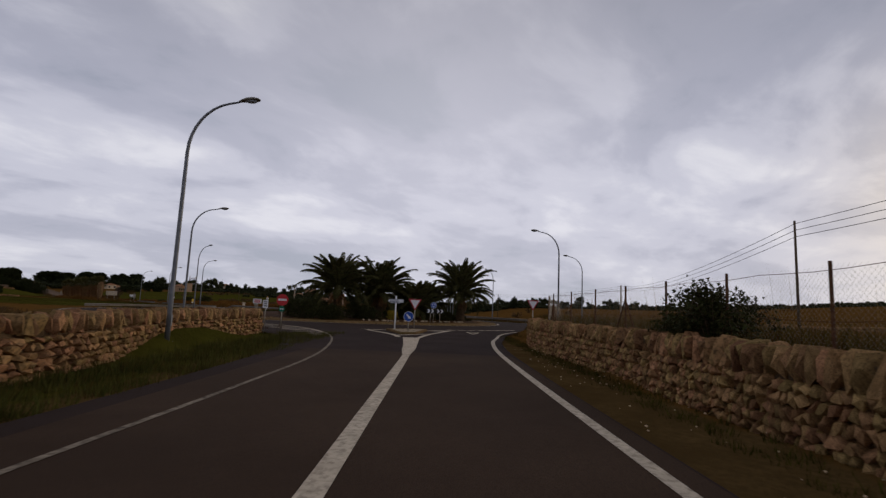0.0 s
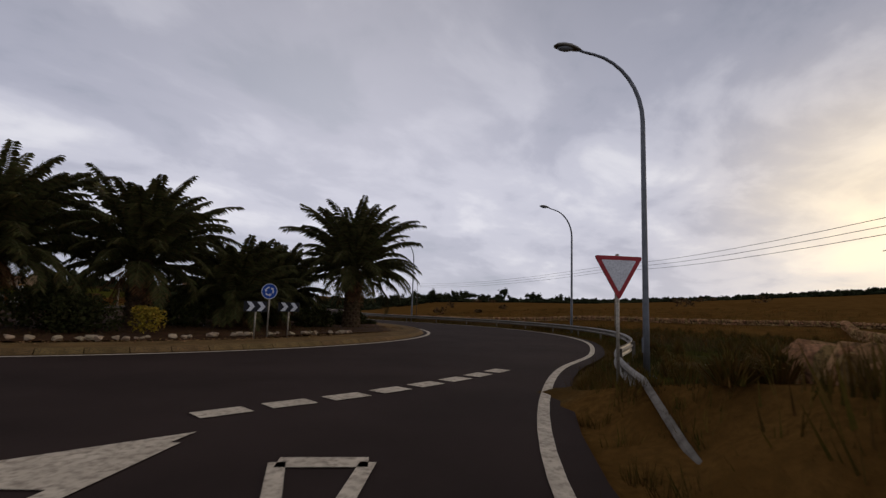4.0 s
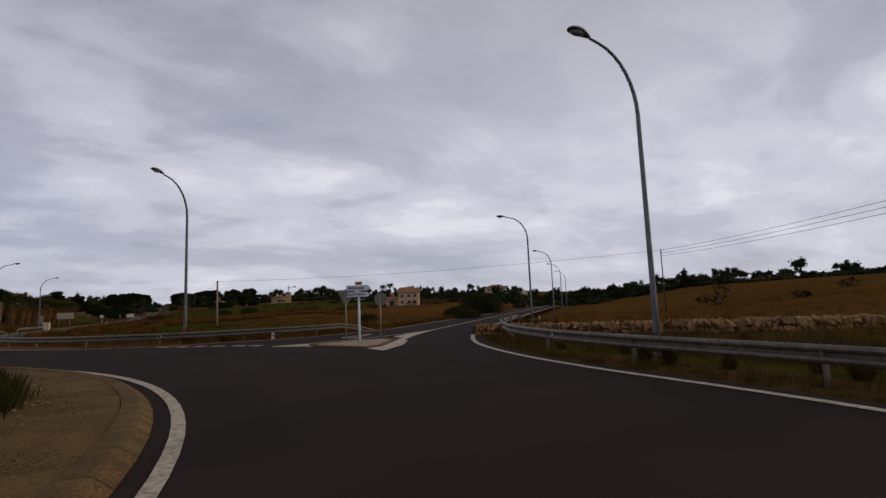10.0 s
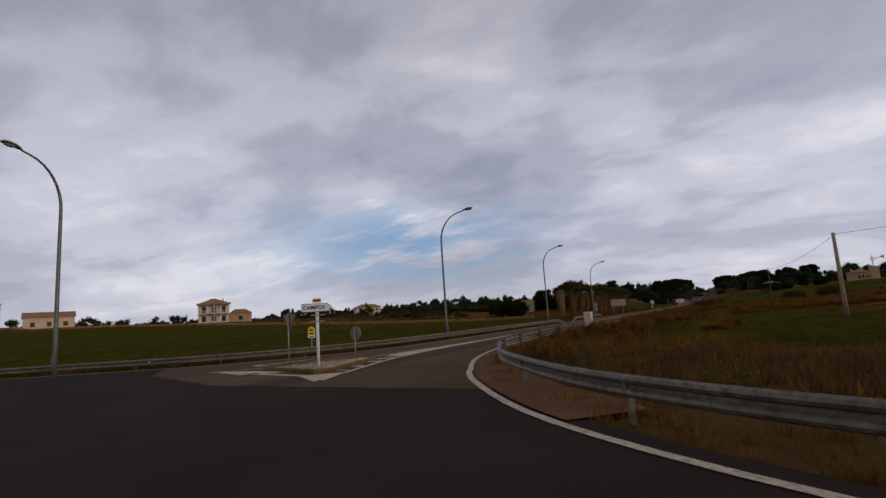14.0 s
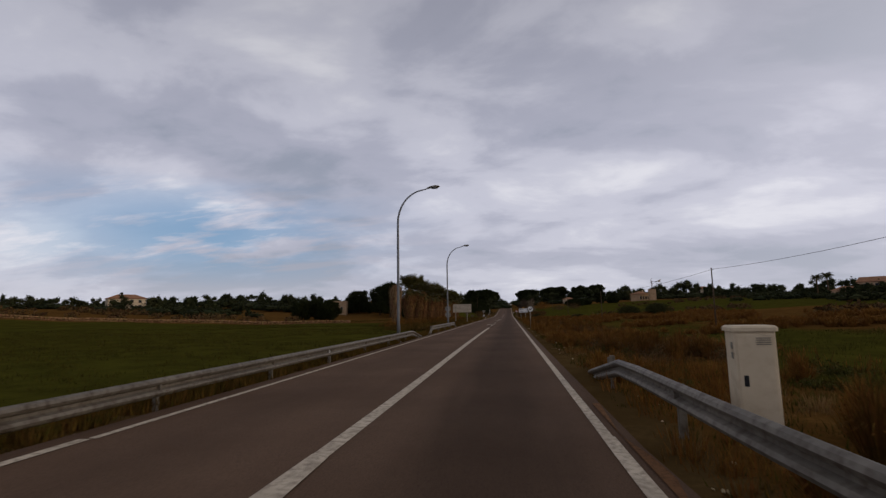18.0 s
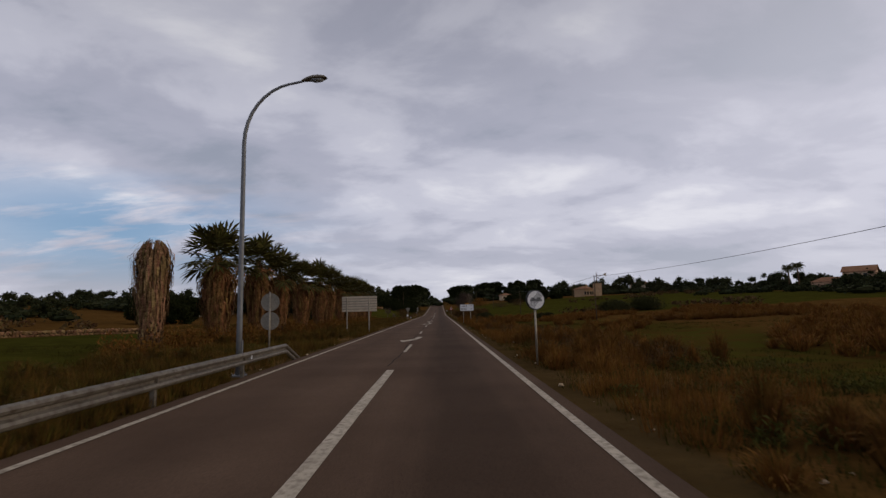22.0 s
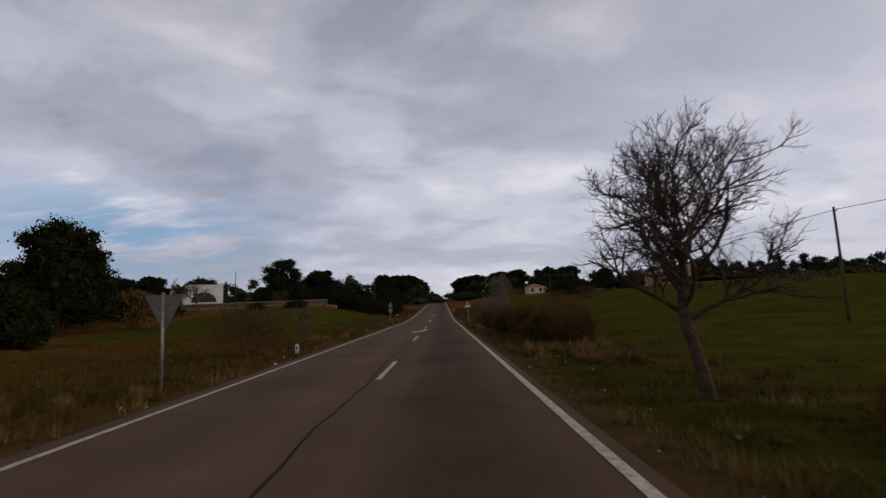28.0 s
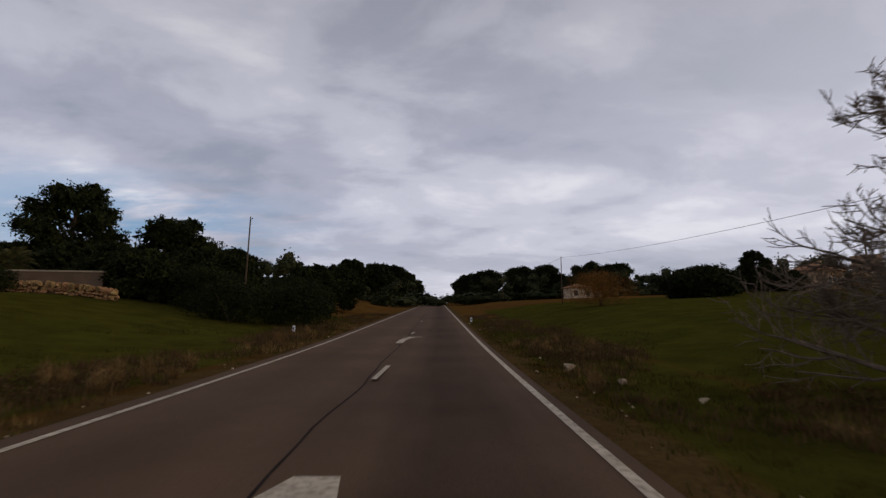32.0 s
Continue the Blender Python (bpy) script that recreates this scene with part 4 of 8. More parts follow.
def date_palm(x, y, trunk, crown, seed, fronds=80, z0=None, lean=0.0, label="bushy date palm with a stout trunk on the roundabout"):
    rng = random.Random(seed)
    z = float(island_z(math.hypot(x - CX, y - CY))) - 0.05 if z0 is None else z0
    palm = thing("date_palm", label, "palm tree", "date palms on the roundabout", (x, y, z), rng.uniform(0, 360))
    m = Mesh()
    n = 14
    hs = np.linspace(0, trunk + 0.35, 12)
    vs, fs = [], []
    for i, h in enumerate(hs):
        r = 0.36 * (1.15 - 0.22 * min(1, h / 1.2) + 0.16 * smoothstep(trunk - 0.7, trunk, h)) * crown / 3.2
        for k in range(n):
            a = 2 * math.pi * (k + 0.5 * (i % 2)) / n
            rr = r * (1.0 + 0.0 * rng.random())
            vs.append((rr * math.cos(a), rr * math.sin(a), h))
    for i in range(len(hs) - 1):
        fs += [(i * n + k, i * n + (k + 1) % n, (i + 1) * n + (k + 1) % n, (i + 1) * n + k) for k in range(n)]
    m.add(vs, fs)
    body = part("trunk", m, PALM_BARK, palm, smooth=True)
    # cut leaf bases in spiral rows
    m = Mesh()
    m.add([(-0.10, 0, -0.10), (0.10, 0, -0.10), (0.12, 0, 0.03), (0, 0, 0.13), (-0.12, 0, 0.03), (0, 0.10, 0.06), (0, 0.05, -0.06)],
          [(0, 1, 6), (1, 2, 5, 6), (2, 3, 5), (3, 4, 5), (4, 0, 6, 5)])
    me = m.data("leaf_base")
    rows_n = max(4, int(trunk / 0.2))
    for i in range(rows_n):
        for k in range(9):
            a = 2 * math.pi * (k + 0.5 * (i % 2)) / 9
            h = 0.12 + i * 0.2
            r = 0.345 * (1.15 - 0.22 * min(1, h / 1.2) + 0.16 * float(smoothstep(trunk - 0.7, trunk, h))) * crown / 3.2
            ob = part("leaf_base", me, PALM_BARK, body)
            ob.matrix_basis = Matrix.Translation((r * math.cos(a), r * math.sin(a), h)) @ Matrix.Rotation(a - math.pi / 2, 4, "Z")
    m = Mesh()
    for i in range(fronds):
        t = i / fronds
        az = i * 2.39996 + rng.uniform(-0.2, 0.2)
        el = radians(88 - 86 * t ** 1.2 + rng.uniform(-9, 9))
        ln = crown * rng.uniform(0.92, 1.2) * (0.82 + 0.25 * math.sin(math.pi * min(t + 0.12, 1)))
        r = 0.28
        frond_mesh(m, (r * math.cos(az), r * math.sin(az), trunk + 0.5 - 0.5 * t), az, el, ln, radians(66 + 38 * t + rng.uniform(-12, 12)), rng, 46, 0.46)
    part("crown", m, PALM_LEAF, palm, "dark green arching feathered fronds")
    m = Mesh()
    for i in range(12):
        az = rng.uniform(0, 6.28)
        frond_mesh(m, (0.35 * math.cos(az), 0.35 * math.sin(az), trunk + 0.02), az, radians(rng.uniform(-35, -62)), crown * rng.uniform(0.3, 0.55), radians(24), rng, 16, 0.3)
    part("dead_skirt", m, DEAD_LEAF, palm, "brown dead fronds hanging below the crown")
    return palm


date_palm(-11.8, -229.6, 2.6, 3.8, 1)
date_palm(-7.0, -230.3, 2.5, 3.7, 2)
date_palm(-3.0, -231.4, 1.0, 2.9, 3)
date_palm(4.4, -231.6, 3.1, 4.2, 4, 92)
date_palm(0.9, -229.0, 1.2, 3.0, 5)


# ---- stones ----
def rock_meshes(n, name="stone", pts=13, seed=5):
    out = []
    rng = random.Random(seed)
    for _ in range(n):
        bm = bmesh.new()
        for _ in range(pts):
            v = Vector((rng.gauss(0, 1), rng.gauss(0, 1), rng.gauss(0, 1))).normalized()
            v = Vector([math.copysign(abs(c) ** 0.62, c) for c in v]) * rng.uniform(0.9, 1.05)
            bm.verts.new(v * 0.56)
        hull = bmesh.ops.convex_hull(bm, input=bm.verts)
        bmesh.ops.delete(bm, geom=[g for g in hull["geom_interior"] if isinstance(g, bmesh.types.BMVert)], context="VERTS")
        me = bpy.data.meshes.new(name)
        bm.to_mesh(me)
        bm.free()
        out.append(me)
    return out


ROCKS = rock_meshes(14)


def joined_rocks(items, name, mat, parent=None, label=""):
    """Many rocks in one mesh: items are (centre, size, turn)."""
    vs, fs = [], []
    data = []
    for me in ROCKS:
        c = np.array([v.co[:] for v in me.vertices])
        data.append((c, [tuple(p.vertices) for p in me.polygons]))
    k = 0
    for i, (c, s, a, *tl) in enumerate(items):
        co, fa = data[i % len(data)]
        q = co * np.array(s)
        if tl:
            ct, sn = math.cos(tl[0]), math.sin(tl[0])
            q = np.stack([q[:, 0] * ct + q[:, 2] * sn, q[:, 1], q[:, 2] * ct - q[:, 0] * sn], 1)
        ca, sa = math.cos(a), math.sin(a)
        x = q[:, 0] * ca - q[:, 1] * sa + c[0]
        y = q[:, 0] * sa + q[:, 1] * ca + c[1]
        vs.extend(zip(x.tolist(), y.tolist(), (q[:, 2] + c[2]).tolist()))
        fs.extend(tuple(j + k for j in f) for f in fa)
        k += len(co)
    me = bpy.data.meshes.new(name)
    me.from_pydata(vs, [], fs)
    me.materials.append(mat)
    ob = new(name, me)
    if parent is not None:
        ob.parent = parent
    ob["kind"] = "stuff"
    return tagged(ob, label) if label else ob


STONE_JOINED = material("dry_stone_far", (0.205, 0.135, 0.076), (0.355, 0.24, 0.138), 3.0, 0.95, (0.09, 0.065, 0.042), 16, 0.8, island=0.3)
PALE_JOINED = material("pale_stone_far", (0.40, 0.34, 0.26), (0.56, 0.49, 0.38), 3.0, 0.95, (0.26, 0.22, 0.16), 16, 0.8, island=0.25)


def stone_wall(name, line, h, thick, face, label, pieces, size, mat=None, joined=None, seed=1, z0=None, upright=False):
    """A dry stone wall along a plan line. face: 1 shows its left side, -1 its right. Stretches in `pieces` (from, to) get stones of their own."""
    rng = random.Random(seed)
    line = np.asarray(line, float)
    seg = np.r_[0, np.cumsum(np.linalg.norm(np.diff(line, axis=0), axis=1))]
    w = thing(name, label, "stone wall", at=(float(line[0][0]), float(line[0][1]), 0), kind="structure")
    o = line[0]
    at = lambda d, off: (lambda x, y, t: (x - t[1] * off - o[0], y + t[0] * off - o[1], math.atan2(t[1], t[0])))(
        np.interp(d, seg, line[:, 0]), np.interp(d, seg, line[:, 1]),
        (lambda a: a / np.linalg.norm(a))(np.array([np.interp(d + 0.2, seg, line[:, 0]) - np.interp(d - 0.2, seg, line[:, 0]), np.interp(d + 0.2, seg, line[:, 1]) - np.interp(d - 0.2, seg, line[:, 1])]) + 1e-9))
    ground = lambda x, y: float(land_z(x + o[0], y + o[1])) if z0 is None else z0
    m = Mesh()
    n = max(2, int(seg[-1] / 1.0))
    vs, fs = [], []
    for i in range(n + 1):
        d = seg[-1] * i / n
        for off, z in ((-thick / 2 + 0.15, 0), (thick / 2 - 0.15, 0), (thick / 2 - 0.15, 1), (-thick / 2 + 0.15, 1)):
            x, y, a = at(d, off)
            g = ground(*at(d, 0)[:2]) if z0 is None else z0
            vs.append((x, y, g - 0.1 if z == 0 else g + h - 0.12))
    for i in range(n):
        fs += [(i * 4 + k, (i + 1) * 4 + k, (i + 1) * 4 + (k + 1) % 4, i * 4 + (k + 1) % 4) for k in range(4)]
    fs += [(0, 1, 2, 3), (n * 4 + 3, n * 4 + 2, n * 4 + 1, n * 4)]
    m.add(vs, fs)
    part("core", m, STONE_FILL, w, "earth and rubble core")
    rest = []
    z = 0.0
    own = 0
    row = 0
    sides = (face,) if face else (1, -1)
    while z < h - 0.12:
        rh = size * (rng.uniform(0.75, 1.05) if upright else rng.uniform(0.55, 0.85))
        top = z + rh > h - 0.30
        if top:
            rh = max(h - z, 0.14)
        for sd in sides:
            d = rng.uniform(0, size)
            while d < seg[-1]:
                lw = size * ((rng.uniform(0.55, 1.1) if top else rng.uniform(0.35, 0.95)) if upright else (rng.uniform(0.7, 1.4) if top else rng.uniform(0.6, 1.8)))
                off = sd * (thick / 2 - 0.10 + rng.uniform(-0.02, 0.025))
                x, y, a = at(d + lw / 2, off)
                g = ground(*at(d + lw / 2, 0)[:2]) if z0 is None else z0
                sz = (lw * 1.08, (thick * 0.95 if top and face == 0 else 0.26) * rng.uniform(0.85, 1.1), rh * (1.16 + rng.uniform(-0.1, 0.12)))
                if top and rng.random() < 0.8:
                    off2 = 0.0
                    x, y, a = at(d + lw / 2, off2)
                    sz = (lw * 1.05, thick * 1.06, rh * 1.2 * rng.uniform(0.8, 1.15))
                zc = g + z + rh / 2 - 0.02
                tilt = rng.uniform(-0.7, 0.5) if upright and not top else rng.uniform(-0.2, 0.2)
                if any(p <= d <= q for p, q in pieces) and own < 300:
                    ob = part("stone", ROCKS[rng.randrange(len(ROCKS))], mat, w)
                    ob.matrix_basis = Matrix.Translation((x, y, zc)) @ Matrix.Rotation(a, 4, "Z") @ Matrix.Rotation(tilt, 4, "Y") @ Matrix.Diagonal((*sz, 1))
                    own += 1
                else:
                    rest.append(((x, y, zc), sz, a, tilt))
                d += lw
        z += rh
        row += 1
    if rest:
        joined_rocks(rest, "stones", joined, w)
    return w


for me in ROCKS:
    me.materials.append(STONE)
R_WALL = smooth_line([tuple(S_ORG + S_DIR * s + S_RIGHT * 4.64) for s in (-25, -8, 4, 14)] + [(-23.2, -262.9), (-20.6, -259.9), (-17.2, -257.4), (-13.2, -255.2), (-9.2, -253.4)], 0.6)
L_WALL = smooth_line([(-54.8, -279), (-44.8, -268.6), (-38.35, -260.95), (-34.5, -254.95), (-28.35, -248.1)], 0.6)
stone_wall("stone_wall_south", R_WALL, 1.27, 0.55, 1, "rough brown dry stone retaining wall beside the road", [(27, 33)], 0.195, STONE, STONE_JOINED, 3, -0.06, True)
stone_wall("stone_wall_west", L_WALL, 1.2, 0.5, -1, "sunlit ochre dry stone wall behind a grassy verge", [(24, 31)], 0.195, STONE, STONE_JOINED, 4, -0.06)
stone_wall("field_wall_west", [(-152, -160), (-128, -142), (-104, -128), (-80, -116), (-52, -104), (-27, -95)], 0.5, 0.6, 0, "low ochre stone wall across the field", [], 0.26, STONE, STONE_JOINED, 5)
stone_wall("field_wall_east", [(26.5, -208), (31, -214), (39, -221), (46, -230), (47, -238), (45.5, -248), (46, -260), (50, -276)], 0.55, 0.5, 0, "low brown dry stone wall in the brown field", [], 0.27, STONE, STONE_JOINED, 6)
stone_wall("field_wall_south", [(6, -259.6), (12, -257.9), (22, -257.6), (36, -257.6), (44.8, -257.2)], 0.75, 0.5, 0, "low brown dry stone wall beyond the grassy bank", [], 0.25, STONE, STONE_JOINED, 8)
stone_wall("field_wall_north", [(-60, 24.5), (-40, 27), (-20, 30)], 0.7, 0.5, 0, "tumbled stone wall below the garden wall", [], 0.26, STONE_PALE, STONE_JOINED, 7)


# ---- chain-link fence on the south bank ----
def chain_fence():
    line = offset_line(R_WALL, 0.75)
    seg = np.r_[0, np.cumsum(np.linalg.norm(np.diff(line, axis=0), axis=1))]
    f = thing("wire_fence", "sagging chain-link fence on rusty iron posts above the stone wall", "fence")
    P = lambda d: (float(np.interp(d, seg, line[:, 0])), float(np.interp(d, seg, line[:, 1])))
    zb, ht = 0.86, 1.5
    d, k = 1.0, 0
    while d < seg[-1] - 0.2:
        x, y = P(d)
        m = Mesh()
        m.tube([(x, y, zb - 0.25), (x + 0.02, y, zb + ht + 0.1)], 0.028, 6)
        part("post", m, RUST, f)
        if k in (9, 15) or abs(x + 20.6) + abs(y + 260.9) < 1.7:
            for s in (-1, 1):
                x2, y2 = P(d + s * 0.95)
                m = Mesh()
                m.tube([(x2, y2, zb - 0.1), (x, y, zb + 1.2)], 0.022, 6)
                part("brace", m, RUST, f)
        d += 2.6
        k += 1
    for z in (0.1, ht * 0.5, ht):
        m = Mesh()
        m.tube([(*P(q), zb + z - 0.04 * abs(math.sin(q * 1.21))) for q in np.arange(0, seg[-1], 0.65)], 0.005, 4)
        part("tension_wire", m, RUST, f)
    m = Mesh()
    step = 0.095
    n = int((seg[-1] + ht) / step)
    for s in (-1, 1):
        for i in range(n):
            d0 = i * step - (ht if s > 0 else 0)
            d1 = d0 + s * ht if s > 0 else i * step - ht
            a, b = (d0, d1) if s > 0 else (i * step, d1)
            za, zc = 0.0, ht
            if min(a, b) < 0 or max(a, b) > seg[-1] - 0.5:
                continue
            sag = 0.05 * math.sin(i * 0.2)
            p, q = Vector((*P(a), zb + za)), Vector((*P(b), zb + zc + sag))
            m.tube([p, q], 0.0011, 3, caps=False)
    part("chain_link", m, STEEL, f, "thin galvanised wire mesh")


chain_fence()


# ---- road markings round the islands ----
def flat(poly, parent, name, z=0.014, mat=None, dz=0.0):
    m = Mesh()
    m.add([(x, y, z + dz) for x, y in poly], [tuple(range(len(poly)))])
    return part(name, m, mat or PAINT, parent)


def dash(a, b, w, parent, name="dash", z=0.013):
    a, b = np.array(a, float), np.array(b, float)
    t = (b - a) / np.linalg.norm(b - a)
    n = np.array([t[1], -t[0]]) * w / 2
    return flat([tuple(a - n), tuple(a + n), tuple(b + n), tuple(b - n)], parent, name, z + (float(road_z((a[1] + b[1]) / 2)) + 0.004 if parent is road_w else 0))


# south arm: centre band that forks round the splitter
paint(smooth_line([tuple(S_ORG + S_DIR * s - S_RIGHT * 1.25) for s in (-70, -30, 0, 8)] + [(-29.9, -261.6), (-27.5, -259.05)]), -0.12, 0.12, road, "centre_line")
flat([(-29.09, -260.57), (-28.91, -260.73), (-27.3, -259.2), (-25.75, -257.55), (-22.2, -253.8), (-22.95, -253.3), (-24.1, -254.7), (-26.5, -257.55), (-27.75, -258.95)], road, "painted_band", 0.0165)
paint(smooth_line([(-22.9, -252.9), (-21.9, -251.3), (-21.2, -249.6), (-20.6, -247.6), (-19.8, -245.8)], 0.5), -0.14, 0.14, road, "splitter_line")
paint(smooth_line([(-22.2, -253.7), (-19.6, -251.6), (-16.8, -249.7), (-14.0, -247.9)], 0.5), -0.12, 0.12, road, "splitter_line")
flat([(-20.3, -245.4), (-19.5, -246.6), (-17.4, -246.9), (-19.9, -245.9)], road, "painted_corner")
flat([(-13.6, -247.7), (-15.2, -248.6), (-16.3, -247.2), (-15.5, -247.4)], road, "painted_corner")
dash((-22.3, -251.7), (-19.2, -251.0), 0.28, road, "splitter_bar")
for a, b in (((-13.2, -247.5), (-12.5, -247.6)), ((-12.2, -247.62), (-11.5, -247.75)), ((-11.2, -247.8), (-10.5, -247.9)), ((-10.2, -247.9), (-9.5, -247.95)), ((-9.2, -247.95), (-8.5, -247.98)), ((-8.2, -247.98), (-7.5, -247.98)), ((-7.2, -247.97), (-6.5, -247.92)), ((-6.2, -247.9), (-5.5, -247.85))):
    dash((a[0], a[1] + 0.6), (b[0], b[1] + 0.6), 0.42, road, "give_way_dash")


def give_way_triangle(p, yaw, parent, length=2.7, w=0.85):
    a = radians(yaw)
    d, r = np.array([-math.sin(a), math.cos(a)]), np.array([math.cos(a), math.sin(a)])
    p = np.array(p)
    for q0, q1, ww in ((p, p + d * length - r * w / 2, 0.16), (p, p + d * length + r * w / 2, 0.16), (p + d * length - r * w / 2, p + d * length + r * w / 2, 0.3)):
        dash(q0, q1, ww, parent, "give_way_mark")


give_way_triangle((-15.4, -251.4), -48, road)
give_way_triangle((23.6, -201.9), 137, road)
give_way_triangle((-5.6, -187.2), 168, road_w)
# hatched area on the west side of the south arm
HATCH = smooth_line([(-25.4, -250.2), (-23.9, -245.6), (-23.5, -241.4), (-25.2, -236.2), (-28.5, -230)], 0.6)
paint(HATCH, -0.08, 0.08, road, "hatch_edge")
BARS = [((-26.7, -249.6), (-25.7, -251.1)), ((-26.1, -247.7), (-25.05, -249.5)), ((-25.8, -245.7), (-24.45, -247.5)), ((-25.7, -244.0), (-24.0, -245.7)),
        ((-25.7, -242.1), (-23.8, -243.8)), ((-25.9, -240.1), (-23.85, -241.6)), ((-26.1, -238.1), (-24.2, -239.6)), ((-26.3, -236.2), (-24.9, -237.4))]
for a, b in BARS:
    dash(a, b, 0.30, road, "hatch_bar")
# north arm
dash_pts = [(13.5, -201.5), (14.25, -202.15), (15.0, -202.8), (15.75, -203.5), (16.5, -204.3), (17.15, -205.0)]
for (x0, y0) in dash_pts:
    dash((x0 - 0.22, y0 + 0.23), (x0 + 0.22, y0 - 0.2), 0.42, road, "give_way_dash")
flat([(17.6, -206.3), (19.2, -206.2), (18.9, -207.6)], road, "painted_corner")
flat([(20.1, -209.8), (21.4, -209.9), (23.0, -207.2), (22.9, -208.5), (21.8, -210.6), (20.3, -212.4)][::1], road, "painted_corner")
paint(smooth_line([(17.6, -206.4), (18.9, -208.0), (20.0, -210.0), (20.5, -211.9)], 0.5), -0.08, 0.08, road, "splitter_line")
paint(smooth_line([(19.2, -206.2), (21.4, -205.4), (23.8, -204.4), (27, -202.4)], 0.5), -0.07, 0.07, road, "splitter_line")
paint(smooth_line([(20.4, -212.1), (21.9, -209.6), (23.2, -207.4), (25.0, -204.9), (27.2, -202.2)], 0.5), -0.13, 0.13, road, "splitter_line")
flat([(23.4, -205.6), (23.3, -206.9), (25.0, -204.9), (27.2, -202.2), (25, -203.9)], road, "painted_band")
paint(smooth_line([(27.2, -202.2), (35.2, -193.6), (56, -171.6), (98, -127.8)], 2.0), -0.07, 0.07, road, "centre_line")
# west arm
flat([(-6.4, -191.9), (-3.6, -192.8), (-2.0, -192.0), (-4.1, -191.7)], road_w, "painted_corner", 0.018)
flat([(-3.7, -192.6), (-0.55, -193.1), (1.2, -194.2), (0.9, -193.4), (-0.4, -192.9), (-3.4, -192.3)], road_w, "splitter_line", 0.018)
flat([(-0.5, -193.1), (0.55, -192.1), (1.35, -194.0)], road_w, "painted_corner", 0.022)
paint(smooth_line([(0.6, -192.3), (-0.35, -189.2), (-1.0, -186.3), (-1.36, -182.6), (-1.50, -179.0), (-1.61, -175.5), (-1.715, -172.6)], 0.5), -0.105, 0.105, road_w, "splitter_line", z=0.018)
paint(smooth_line([(-6.2, -192.2), (-4.6, -190.3), (-3.2, -188.2), (-2.5, -185.5), (-2.2, -182.5)], 0.5), -0.07, 0.07, road_w, "splitter_line", z=0.018)
flat([(-0.75, -186.7), (-0.98, -185.4), (-1.25, -183.4), (-1.38, -182), (-1.50, -179.2), (-1.59, -175.8), (-1.625, -172.5), (-1.825, -172.5), (-1.87, -175.8), (-1.97, -179.2), (-2.04, -182.2), (-2.16, -184.3), (-2.22, -185.75), (-1.86, -186.7)], road_w, "painted_band", 0.02)
for bar in (((-2.25, -188.05), (-1.75, -188.3), (-0.66, -187.62), (-0.86, -187.14)), ((-1.06, -189.28), (-1.2, -188.92), (-0.62, -188.56), (-0.42, -189.02)),
            ((-0.66, -190.8), (-0.8, -190.38), (-0.34, -190.06), (-0.09, -190.54)), ((-0.3, -191.85), (-0.36, -191.62), (0.06, -191.4), (0.16, -191.68))):
    flat(bar, road_w, "splitter_bar", 0.02)
# dashes and lane arrows along the straight
DASHES = [(-123.4, -119.4), (-109.0, -105.5), (-95.2, -91.1), (-81.2, -77.4), (-66.6, -62.4), (-52.6, -48.8), (-38.8, -34.6), (-22.0, -17.8), (-5.4, -1.0), (10.0, 14.5)] + [(24.5 + 13.5 * i, 29 + 13.5 * i) for i in range(14)]
for y0, y1 in DASHES:
    dash((-1.72 if y0 < -70 else -1.62, y0), (-1.70 if y0 < -70 else -1.58, y1), 0.12, road_w)


def lane_arrow(tail, tip, w=0.15):
    """A slanting arrow that sends traffic back to its own lane."""
    a, b = np.array(tail, float), np.array(tip, float)
    d = (b - a) / np.linalg.norm(b - a)
    n = np.array([d[1], -d[0]])
    sd = 1 if b[1] > a[1] else -1
    side = np.array([sd, 0.0])
    k = a + (b - a) * np.array([0.16, 0.42])
    neck = a + (b - a) * 0.66
    c = smooth_line([tuple(a), tuple(k), tuple(neck)], 0.4)
    paint(c, -w, w, road_w, "lane_arrow", dz=road_z, z=0.018)
    z = float(road_z(neck[1])) + 0.018
    flat([tuple(p) for p in (neck - n * 0.45 - d * 0.3, b, neck + n * 0.45 + d * 0.2)], road_w, "lane_arrow_head", z)


for tail, tip in (((-1.55, -113.0), (-2.27, -117.4)), ((-1.45, -83.0), (-2.15, -88.2)), ((-1.40, -25.0), (-2.05, -30.8)), ((-1.97, -76.8), (-1.48, -72.4)), ((-1.95, -0.6), (-1.3, 5.2)), ((-1.9, 20.0), (-1.25, 25.0))):
    lane_arrow(tail, tip)
# sealed crack along the joint of the lanes
m = Mesh()
rng = random.Random(8)
cr = np.array([(-1.82 + 0.05 * math.sin(y * 0.8) + rng.uniform(-0.03, 0.03), y) for y in np.arange(-128, 60, 0.9)])
m.add(*ribbon(cr, -0.016, 0.021, 0.010, road_z))
part("sealed_crack", m, TAR, road_w)


